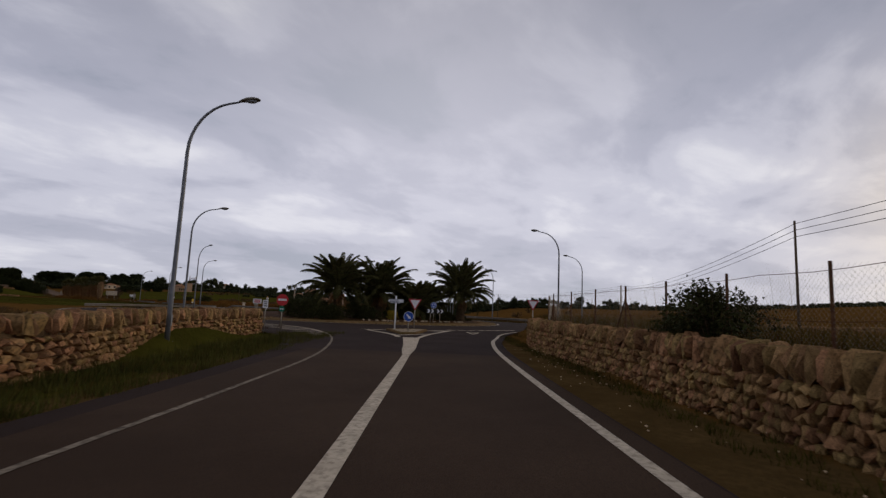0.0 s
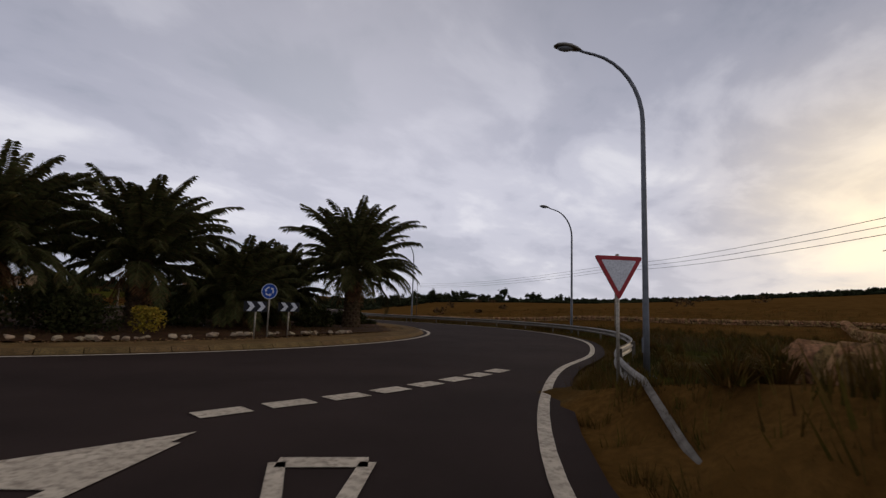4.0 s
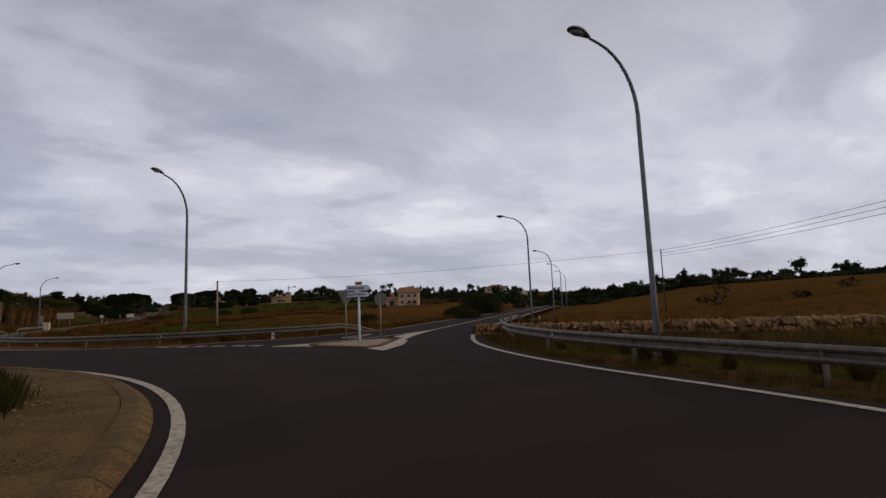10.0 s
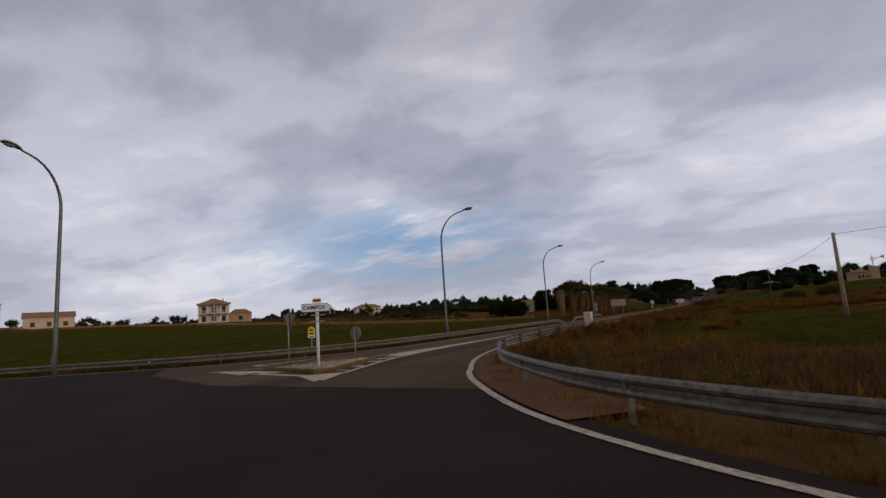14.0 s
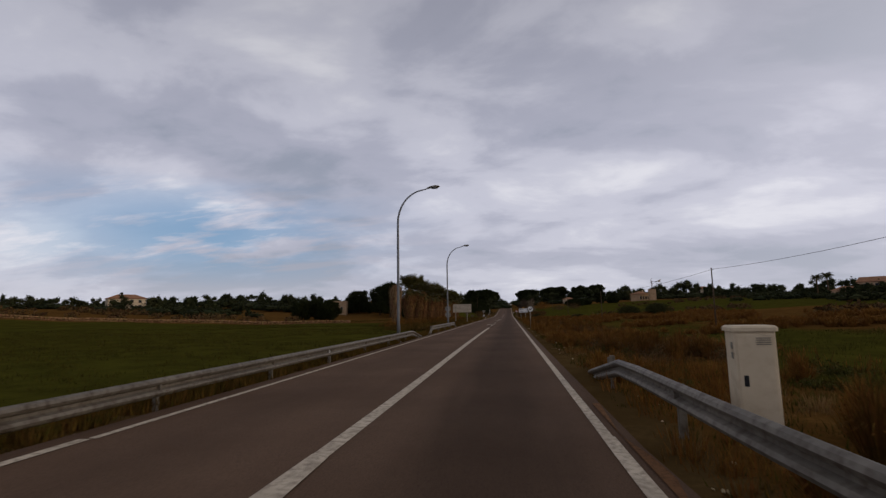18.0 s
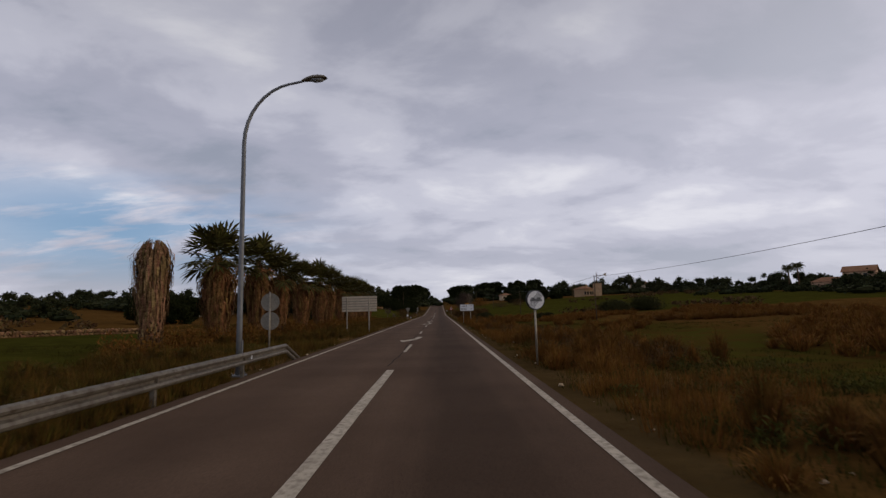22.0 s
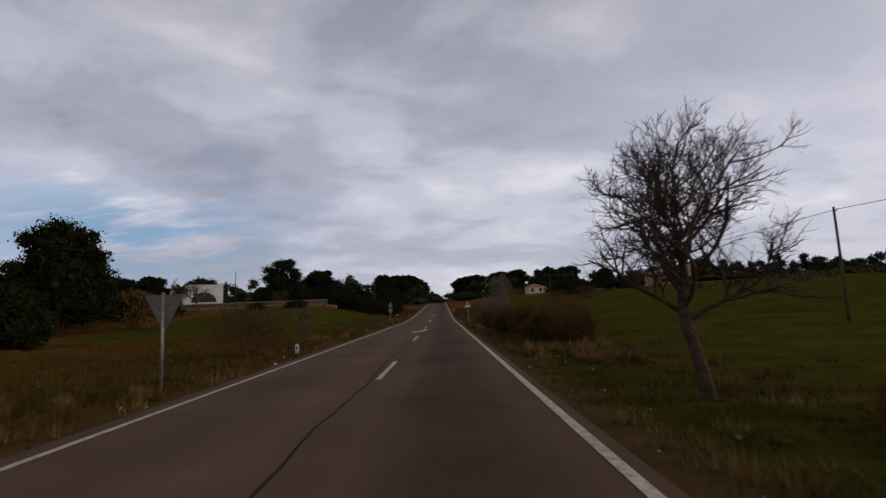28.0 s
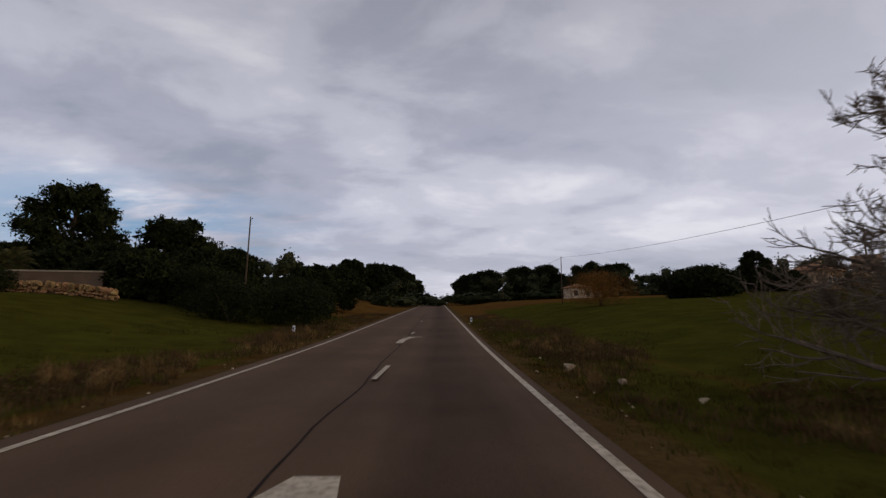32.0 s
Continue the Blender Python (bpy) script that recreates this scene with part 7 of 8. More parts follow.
for x, y, h, r, sd in ((-40, -12, 12.0, 5.2, 1), (-46, -3, 10.5, 5.0, 2), (-56, 4, 8.5, 4.5, 3), (-35.3, 46.2, 10.9, 4.5, 4), (-27.8, 51.4, 8.2, 4.2, 5), (-22, 46, 4.4, 3.6, 6), (-17.5, 40, 3.9, 3.0, 7), (-32, 44, 4.2, 4.0, 8), (-60, 60, 7.0, 5, 9), (-38, 43, 4.6, 3.0, 27), (-21, 49, 4.8, 3.2, 28), (-20.5, 33.5, 3.2, 2.8, 42), (-24.5, 36.5, 3.4, 2.8, 43),
                      (-12.0, 44, 4.6, 2.8, 10), (-13, 60, 5.5, 3.5, 11), (-13.5, 152, 9.5, 5.0, 12), (-17, 135, 8.5, 4.6, 13), (-12.5, 175, 9.0, 5.0, 14), (-22, 120, 7.5, 4.5, 15), (-14, 200, 9, 5, 16),
                      (12, 190, 9.0, 5.2, 17), (16, 165, 8.5, 5, 18), (24, 150, 8.5, 5.2, 19), (34, 158, 9.0, 5.6, 20), (14, 215, 9, 5.2, 21), (46, 150, 8.5, 5.6, 22), (58, 162, 9, 5.6, 23), (30, 180, 9.5, 5.5, 24), (11, 240, 9, 5, 25), (-12, 235, 9, 5, 26),
                      (-30, -30, 4.2, 3.0, 31), (-55, -51, 4.8, 3.2, 32), (-48, -50, 5.3, 3.4, 33), (-52, -46, 5.5, 3.8, 34), (30.4, 57.4, 3.4, 4.2, 38), (43.6, 67.7, 6.0, 2.3, 39), (36, 63, 2.6, 3.4, 40), (50, 70, 2.8, 3.0, 41), (-43, 9, 6.2, 2.6, 36), (-44.5, 5, 6.0, 2.6, 37)):
    pine(x, y, h * (1.22 if y > 100 else 1.0), r, 300 + sd, 0.7 if x > 5 and y > 100 else 0.5, 12000 if y < 100 else 5000, 0.165 if y < 100 else 0.34, low=0.3 if y > 100 else 0.14)
for x, y, r, h, sd in ((14, -71, 0.9, 0.8, 43), (14.5, -74, 1.0, 0.8, 44), (25, -70, 2.6, 1.9, 45), (33, -62, 3.0, 2.2, 46), (6.4, -67, 1.5, 1.0, 47), (-9.6, 33, 2.6, 3.0, 48), (-11.5, 38, 3.0, 3.4, 49), (-13, 30, 2.5, 2.6, 50), (-16, 34, 2.8, 3.2, 51),
                       (-27, 28.2, 2.2, 1.5, 52), (-34, 27.2, 1.8, 1.2, 53), (40, -185, 1.8, 1.3, 54), (52, -168, 3.2, 3.4, 55), (56, -160, 3.0, 3.0, 56), (46, -172, 2.0, 1.6, 57), (33, -174, 1.2, 0.8, 58)):
    shrub(x, y, r, h, sd, PINE if 47 < sd < 54 else None, n=int(2600 + r * 2200), leaf=0.055 + 0.012 * r)
loose_bush(-28.95, -269.8, 0.7, 1.15, 1.75, 41, "loose dark green bush growing over the stone wall")
loose_bush(-27.6, -269.0, 0.75, 0.8, 1.1, 42, "loose dark green bush growing over the stone wall")
REED_SHRUB = [(7.2, -32, 1.8, 1.6), (8.4, -24, 2.4, 1.8), (5.9, -39, 1.2, 1.4),
              (20, 22, 3.4, 2.4), (26, 26, 3.2, 2.2)]
SCRUB = material("brown_scrub_leaf", (0.060, 0.040, 0.022), (0.115, 0.075, 0.040), 1.2, 0.9, (0.045, 0.042, 0.02), 8, 0.2, island=0.35)
for i, (x, y, r, h) in enumerate(REED_SHRUB):
    shrub(x, y, r, h, 500 + i, SCRUB, "brown dry broom thicket beside the road", 5200, 0.05, name="thicket")


# ---- grass and scrub on the verges ----
def tufts(name, label, pts, per, height, mat, width=0.012, spread=0.14, seed=1, category="grass", ground=land_z):
    """Blades round each tuft point, one mesh."""
    rs = np.random.RandomState(seed)
    pts = np.asarray(pts, float)
    n = len(pts) * per
    base = np.repeat(pts, per, axis=0)
    hs = np.repeat(rs.uniform(height[0], height[1], len(pts)), per) * rs.uniform(0.55, 1.1, n)
    a, r = rs.uniform(0, 2 * np.pi, n), spread * np.sqrt(rs.uniform(0, 1, n)) * np.repeat(rs.uniform(0.6, 1.5, len(pts)), per)
    b = base[:, :2] + np.stack([np.cos(a) * r, np.sin(a) * r], 1)
    lean = hs * rs.uniform(0.05, 0.55, n)
    t = b + np.stack([np.cos(a + rs.normal(0, 0.6, n)) * lean, np.sin(a + rs.normal(0, 0.6, n)) * lean], 1)
    w = width * 1.1 * rs.uniform(0.5, 1.4, n) * (1 + hs)
    c = rs.uniform(0, 2 * np.pi, n)
    sx, sy = np.cos(c) * w, np.sin(c) * w
    z0 = ground(b[:, 0], b[:, 1]) - 0.03
    v = np.stack([np.stack([b[:, 0] - sx, b[:, 1] - sy, z0], 1), np.stack([b[:, 0] + sx, b[:, 1] + sy, z0], 1), np.stack([t[:, 0], t[:, 1], z0 + hs], 1)], 1).reshape(-1, 3)
    ob = new(name, mesh_from_arrays(name, v, 3, mat))
    return tagged(ob, label, category, kind="stuff")


def scatter(rs, n, x0, x1, y0, y1, clump=1.0, thr=0.0):
    x, y = rs.uniform(x0, x1, n), rs.uniform(y0, y1, n)
    f = np.sin(x * 0.9 / clump + 2 * np.sin(y * 0.35 / clump)) + np.sin(y * 0.8 / clump + 1.7 * np.sin(x * 0.5 / clump) + 1)
    k = f > thr
    return np.stack([x[k], y[k]], 1)


def grass_domes(name, label, pts, radius, height, per, mat, width=0.006, seed=1, category="scrub", ground=land_z):
    """Round tussocks of long arching blades, one mesh."""
    rs = np.random.RandomState(seed)
    pts = np.asarray(pts, float)
    k = len(pts)
    R0, H0 = np.repeat(rs.uniform(radius[0], radius[1], k), per), np.repeat(rs.uniform(height[0], height[1], k), per)
    n = k * per
    base = np.repeat(pts[:, :2], per, axis=0)
    a, q = rs.uniform(0, 2 * np.pi, n), rs.uniform(0, 1, n) ** 0.6
    d = np.stack([np.cos(a), np.sin(a)], 1)
    ln = rs.uniform(0.7, 1.12, n)
    b = base + d * (0.25 * R0 * q)[:, None]
    md = base + d * (0.62 * R0 * q)[:, None]
    tp = base + d * (R0 * q * ln * 1.1)[:, None]
    z0 = ground(b[:, 0], b[:, 1]) - 0.03
    zm, zt = z0 + H0 * ln * (1 - 0.35 * q * q) * 0.72, z0 + H0 * ln * (1 - 0.62 * q * q)
    c = a + rs.normal(np.pi / 2, 0.5, n)
    w = width * rs.uniform(0.6, 1.5, n)
    sd = np.stack([np.cos(c) * w, np.sin(c) * w, np.zeros(n)], 1)
    B, M, T = np.column_stack([b, z0]), np.column_stack([md, zm]), np.column_stack([tp, zt])
    v = np.stack([B - sd, B + sd, M + sd * 0.8, B - sd, M + sd * 0.8, M - sd * 0.8, M - sd * 0.8, M + sd * 0.8, T], 1).reshape(-1, 3)
    ob = new(name, mesh_from_arrays(name, v, 3, mat))
    return tagged(ob, label, category, kind="stuff")


def scrub_cloud(name, label, pts, radius, height, n, leaf, mat, seed=1, category="scrub"):
    """Low soft bushes of fine upright twigs, one mesh."""
    rs = np.random.RandomState(seed)
    pts = np.asarray(pts, float)
    k = len(pts)
    R, H = rs.uniform(radius[0], radius[1], k), rs.uniform(height[0], height[1], k)
    d = rs.normal(size=(k, n, 3))
    d /= np.linalg.norm(d, axis=2)[:, :, None]
    d[:, :, 2] = np.abs(d[:, :, 2])
    q = 0.35 + 0.65 * rs.uniform(0, 1, (k, n)) ** 0.55
    q *= 1 + 0.22 * np.sin(d[:, :, 0] * 6 + pts[:, :1]) * np.sin(d[:, :, 1] * 5 + pts[:, 1:2])
    c = d * q[:, :, None] * np.stack([R, R, H], 1)[:, None, :]
    c[:, :, 0] += pts[:, :1]
    c[:, :, 1] += pts[:, 1:2]
    c = c.reshape(-1, 3)
    c[:, 2] += land_z(c[:, 0], c[:, 1])
    ob = new(name, mesh_from_arrays(name, leaf_tris(c, leaf, rs, 1.8, 3.6), 3, mat))
    return tagged(ob, label, category, kind="stuff")


rs = np.random.RandomState(77)
STR_R = scatter(rs, 5200, 2.35, 6.5, -176, -60, 1.0, 0.0)
far_r = scatter(rs, 2600, 12, 34, -178, -60, 2.6, 0.45)
far_r = far_r[(far_r[:, 1] > -140) | (far_r[:, 0] > 27)]
STR_R = STR_R[~((np.abs(STR_R[:, 0] - 3.4) < 1.1) & (np.abs(STR_R[:, 1] + 171.6) < 1.6))]
tufts("scrub_east_verge", "rust-brown dry scrub along the road verge", STR_R[np.hypot(STR_R[:, 0] - 2.25, STR_R[:, 1] + 127.6) > 0.4][::2], 44, (0.2, 0.55), REED, 0.005, 0.26, 1)
tufts("scrub_east_field", "rust-brown dry scrub in the field", far_r, 18, (0.25, 0.7), REED, 0.016, 0.4, 2)
tufts("grass_east", "short green grass between the scrub", np.concatenate([scatter(rs, 5200, 2.2, 9, -176, 40, 1.4, -0.6), scatter(rs, 3500, 9, 26, -176, -90, 2.0, -0.3)]), 14, (0.06, 0.2), GRASS, 0.010, 0.22, 3)
tufts("grass_edge_east", "short green grass beside the road edge", scatter(rs, 5200, 2.1, 5.2, -68, 42, 1.6, -1.5), 15, (0.05, 0.16), GRASS, 0.009, 0.24, 21)
tufts("grass_verge_east", "green and olive grass of the eastern verge", scatter(rs, 6500, 2.3, 9, -180, -66, 1.5, -1.3), 15, (0.06, 0.2), GRASS, 0.008, 0.26, 24)
tufts("straw_east", "pale dry straw tufts on the verge", scatter(rs, 2100, 2.2, 5.5, -176, 20, 0.8, 0.55), 30, (0.12, 0.34), STRAW, 0.005, 0.2, 4)
tufts("scrub_west_verge", "rust-brown dry scrub along the road verge", scatter(rs, 4200, -11.5, -5.7, -132, -58, 1.0, -0.4), 36, (0.18, 0.5), OLIVE_DRY, 0.006, 0.24, 5)
tufts("grass_west", "short green grass of the verge and field", np.concatenate([scatter(rs, 5200, -14, -5.5, -140, 40, 1.6, -0.5), scatter(rs, 8500, -42, -6.2, -192, -112, 3, -1.2)]), 13, (0.06, 0.2), GRASS, 0.012, 0.26, 6)
tufts("field_grass_west", "low olive-brown grass of the western field", scatter(rs, 11000, -38, -6.0, -76, -22, 2.4, -1.6), 16, (0.12, 0.34), OLIVE_DRY, 0.012, 0.4, 71)
tufts("straw_west", "pale dry straw tufts on the verge", scatter(rs, 1500, -8.5, -5.5, -135, 40, 0.8, 0.6), 26, (0.15, 0.42), STRAW, 0.006, 0.2, 7)
wl = offset_line(WEST_LINE, 0.95)
wl = wl[(wl[:, 1] < -126) & (wl[:, 1] > -196)]
wl = wl[rs.randint(0, len(wl), 2600)] + rs.normal(0, 0.16, (2600, 2))
tufts("weeds_rail_west", "brown weeds under the guardrail", wl, 26, (0.14, 0.42), OLIVE_DRY, 0.008, 0.16, 8)
tufts("scrub_north", "green and brown scrub on the upper verge", np.concatenate([scatter(rs, 2600, 2.6, 6.5, -56, 60, 1.0, -0.2), scatter(rs, 2600, -9.5, -6.0, -24, 60, 1.0, -0.2)]), 18, (0.10, 0.36), SCRUB, 0.010, 0.22, 9)
DARK_GRASS = material("dark_island_grass", (0.020, 0.028, 0.010), (0.042, 0.052, 0.018), 0.6, 0.9, (0.04, 0.03, 0.014), 6, 0.2, island=0.35)
WEED = material("green_weed_leaf", (0.034, 0.044, 0.012), (0.075, 0.085, 0.024), 0.6, 0.9, (0.06, 0.045, 0.016), 6, 0.2, island=0.35)
BROOM = material("broom_twigs", (0.062, 0.036, 0.016), (0.112, 0.066, 0.028), 0.35, 0.9, (0.045, 0.042, 0.016), 4, 0.2, island=0.35)
RUST_BUSH = material("rust_bush_twigs", (0.098, 0.050, 0.015), (0.172, 0.092, 0.028), 0.5, 0.9, (0.056, 0.040, 0.010), 5, 0.2, island=0.22)
grass_domes("rust_scrub_east", "rust-brown tussocks along the road verge", scatter(rs, 1300, 2.55, 6.6, -176, -58, 1.6, 0.3), (0.3, 0.6), (0.35, 0.75), 150, REED, 0.0065, 31)
grass_domes("tall_scrub_east", "taller tawny tussocks in clumps on the verge", scatter(rs, 420, 3.2, 7.2, -176, -58, 2.2, 0.5), (0.45, 0.85), (0.6, 1.05), 260, RUST_BUSH, 0.007, 51)
scrub_cloud("olive_scrub_east", "olive-green bushes between the brown scrub", scatter(rs, 420, 3.0, 7.5, -176, -58, 2.0, 0.3), (0.3, 0.7), (0.3, 0.75), 320, 0.022, SCRUB, 52)
tufts("dry_stems_east", "thin dry brown stems standing above the verge scrub", scatter(rs, 420, 2.9, 6.6, -176, -58, 1.6, 0.3), 12, (0.35, 0.8), RUST_BUSH, 0.003, 0.16, 53)
tufts("dry_stems_west", "thin dry brown stems standing above the verge scrub", scatter(rs, 300, -10, -6.2, -134, -58, 1.6, 0.3), 12, (0.35, 0.8), RUST_BUSH, 0.003, 0.16, 54)
grass_domes("rust_scrub_field", "low rust-brown tussocks in the eastern field", np.concatenate([scatter(rs, 500, 6.2, 12, -176, -58, 2.0, 0.9), scatter(rs, 2600, 12, 40, -145, -58, 2.6, 0.25)]), (0.5, 1.1), (0.4, 0.85), 90, REED, 0.016, 32)
grass_domes("rust_scrub_west", "rust-brown tussocks of the western verge", scatter(rs, 1000, -11.8, -6.1, -134, -60, 1.8, 0.3), (0.3, 0.7), (0.3, 0.75), 130, OLIVE_DRY, 0.008, 33)
grass_domes("tussocks_upper", "tawny tussocks standing singly on the upper verge", np.concatenate([scatter(rs, 150, -8.2, -5.7, -62, 30, 1.2, 0.9), scatter(rs, 260, 2.3, 5.6, -72, 30, 1.2, 0.8)]), (0.25, 0.5), (0.3, 0.65), 170, STRAW, 0.005, 61)
near_t, far_t = scatter(rs, 620, 4.6, 9, -46, -20, 2.2, -1.2), scatter(rs, 260, 9, 13, -40, -20, 3, -1.4)
near_t = np.concatenate([near_t, scatter(rs, 150, 3.9, 6, -43, -26, 2.2, -1.0), scatter(rs, 160, 3.5, 5.5, -34, -21, 2.2, -1.0)])
near_t, far_t = [p[p[:, 0] < 0.26 * (p[:, 1] + 65)] for p in (near_t, far_t)]
grass_domes("broom_thicket", "dense brown broom thicket beside the road", near_t[::2], (0.7, 1.35), (0.9, 1.75), 620, BROOM, 0.0065, 34)
scrub_cloud("broom_undergrowth", "dark twiggy undergrowth of the broom thicket", near_t[1::2], (0.4, 1.0), (0.5, 1.1), 300, 0.022, SCRUB, 36)
scrub_cloud("broom_thicket_back", "dense brown broom thicket behind the verge", far_t, (0.5, 1.1), (0.8, 1.6), 240, 0.042, BROOM, 36)
scrub_cloud("palm_foot_scrub", "brown bushes round the feet of the palms", scatter(rs, 420, -14.6, -10.4, -124, -56, 1.2, -0.9), (0.4, 0.9), (0.5, 1.2), 170, 0.05, RUST_BUSH, 37)
scrub_cloud("weeds_east", "green leafy weeds among the verge scrub", np.concatenate([scatter(rs, 700, 2.9, 8, -176, -58, 1.4, 0.2), scatter(rs, 500, -10, -6.2, -134, -24, 1.4, 0.4)]), (0.2, 0.5), (0.15, 0.4), 140, 0.025, WEED, 41)
scrub_cloud("scrub_upper", "green and brown bushes of the upper verge", np.concatenate([scatter(rs, 500, 3.2, 7, -12, 40, 1.2, 0.2), scatter(rs, 500, -9.5, -6.6, -24, 40, 1.2, 0.2)]), (0.25, 0.5), (0.15, 0.45), 130, 0.025, SCRUB, 35)
el = offset_line(EAST_LINE, 1.0)
el = el[(el[:, 1] > -253) & (el[:, 1] < -196)]
nl = offset_line(NORTH_LINE, 1.0)
nl = nl[(nl[:, 1] < -171)]
k1, k2 = el[rs.randint(0, len(el), 1500)] + rs.normal(0, 0.6, (1500, 2)), nl[rs.randint(0, len(nl), 1300)] + rs.normal(0, 0.55, (1300, 2))
def outside(p, line):
    """Distance beyond the painted line, on its right-hand side."""
    d = np.gradient(line, axis=0)
    out = []
    for q in p:
        k = int(np.argmin(np.hypot(line[:, 0] - q[0], line[:, 1] - q[1])))
        t = d[k] / (np.linalg.norm(d[k]) + 1e-9)
        out.append((q[0] - line[k, 0]) * t[1] - (q[1] - line[k, 1]) * t[0])
    return np.array(out)


nb = nl[rs.randint(0, len(nl), 420)] + rs.normal(0, 1.4, (420, 2))
nb = nb[outside(nb, NORTH_LINE) > 1.9]
grass_domes("rail_bushes", "rust-brown tussocks behind the guardrail", nb[::2], (0.4, 0.8), (0.55, 1.05), 260, REED, 0.0065, 38)
scrub_cloud("rail_bushes_green", "green leafy weeds behind the guardrail", nb[1::2], (0.3, 0.7), (0.35, 0.8), 230, 0.026, WEED, 39)
eb = el[rs.randint(0, len(el), 260)] + rs.normal(0, 1.4, (260, 2))
eb = eb[outside(eb, EAST_LINE) > 1.9]
grass_domes("rail_bushes_east", "brown tussocks behind the eastern guardrail", eb, (0.3, 0.65), (0.35, 0.75), 200, OLIVE_DRY, 0.007, 40)
tufts("weeds_rail_east", "brown weeds growing round the guardrail posts", k1[outside(k1, EAST_LINE) > 0.6], 26, (0.10, 0.34), OLIVE_DRY, 0.006, 0.18, 10)
tufts("weeds_rail_north", "brown weeds growing round the guardrail posts", k2[outside(k2, NORTH_LINE) > 0.6], 26, (0.10, 0.34), REED, 0.006, 0.18, 11)
ef = []
for rad0, rad1, n in ((30.5, 46, 5200), (46, 80, 4200)):
    a, q = rs.uniform(-1.25, 1.35, n), rs.uniform(rad0, rad1, n)
    ef.append(np.stack([CX + q * np.cos(a), CY + q * np.sin(a)], 1))
ef = np.concatenate(ef)
dn = np.array([min(np.min(np.hypot(EAST_LINE[::4, 0] - p[0], EAST_LINE[::4, 1] - p[1])), np.min(np.hypot(NORTH_LINE[::4, 0] - p[0], NORTH_LINE[::4, 1] - p[1]))) for p in ef])
mid_n = np.abs((ef[:, 0] - 27) * 0.72 - (ef[:, 1] + 202) * 0.69)
ef = ef[(dn > 1.2) & ((mid_n > 5) | (ef[:, 1] < -212))]
ef = ef[(outside(ef, NORTH_LINE) > 0.8) | (outside(ef, EAST_LINE) > 0.8)]
ef = ef[(ef[:, 0] > 7.5) | (outside(ef, NORTH_LINE) > 0.8)]
sb = np.stack([rs.uniform(-8, 30, 3200), rs.uniform(-266, -240, 3200)], 1)
sb = sb[(outside(sb, EAST_LINE) > 1.2) & (np.hypot(sb[:, 0] - CX, sb[:, 1] - CY) < 46)]
tufts("bank_grass_south", "rough olive grass and weeds beyond the guardrail", sb, 30, (0.15, 0.45), WEED, 0.008, 0.4, 56)
grass_domes("bank_scrub_south", "brown tussocks beyond the guardrail", sb[::9], (0.3, 0.7), (0.35, 0.8), 160, OLIVE_DRY, 0.007, 57)
bank = (np.hypot(ef[:, 0] - CX, ef[:, 1] - CY) < 37) & (rs.uniform(0, 1, len(ef)) < 0.8)
tufts("bank_grass_east", "olive and brown rough grass behind the eastern guardrail", ef[bank], 30, (0.2, 0.5), SCRUB, 0.008, 0.4, 55)
ef = ef[~bank]
crop = (ef[:, 1] > -187) & (ef[:, 0] < 34) & (outside(ef, NORTH_LINE) > 9.5)
tufts("crop_east", "green young crop in the field by the north arm", ef[crop], 26, (0.1, 0.26), GRASS, 0.010, 0.6, 72)
ef = ef[~crop]
tufts("stubble_east", "brown stubble and dry grass of the eastern field", ef[::2], 18, (0.15, 0.5), REED, 0.010, 0.5, 12)
tufts("dry_grass_east", "olive-brown dry grass of the eastern field", ef[1::2], 18, (0.15, 0.5), OLIVE_DRY, 0.010, 0.5, 73)
s_pts = np.array([S_ORG + S_DIR * q + S_RIGHT * u for q, u in zip(rs.uniform(-20, 34, 1700), rs.uniform(-8.0, -5.4, 1700))])
tufts("grass_south_verge", "green grass and weeds below the stone wall", s_pts[s_pts[:, 1] < -249.5], 34, (0.10, 0.36), WEED, 0.007, 0.26, 13)
s_pts = np.array([S_ORG + S_DIR * q + S_RIGHT * u for q, u in zip(rs.uniform(-20, 34, 900), rs.uniform(3.5, 4.4, 900))])
tufts("grass_south_foot", "thin grass at the foot of the retaining wall", s_pts, 14, (0.06, 0.2), GRASS, 0.008, 0.2, 14)
s_pts = np.array([S_ORG + S_DIR * q + S_RIGHT * u for q, u in zip(rs.uniform(-15, 34, 2600), rs.uniform(5.5, 14, 2600))])
tufts("scrub_south_bank", "tall brown dead weeds behind the fence", s_pts, 34, (0.25, 0.7), OLIVE_DRY, 0.010, 0.3, 15)
s_pts = np.array([S_ORG + S_DIR * q + S_RIGHT * u for q, u in zip(rs.uniform(2, 26, 90), rs.uniform(6.0, 9.0, 90))])
tufts("dry_stalks", "tall dry weed stalks behind the fence", s_pts, 5, (0.9, 2.2), STRAW, 0.0022, 0.3, 23)
w_pts = np.array([S_ORG + S_DIR * q + S_RIGHT * u for q, u in zip(rs.uniform(-10, 60, 2600), rs.uniform(-40, -9.5, 2600))])
w_pts = w_pts[np.hypot(w_pts[:, 0] - CX, w_pts[:, 1] - CY) > 31.5]
tufts("grass_west_bank", "brown and olive grass of the western field", w_pts, 16, (0.2, 0.5), SCRUB, 0.016, 0.4, 16)
def on_island(x, y):
    return island_z(np.hypot(x - CX, y - CY))


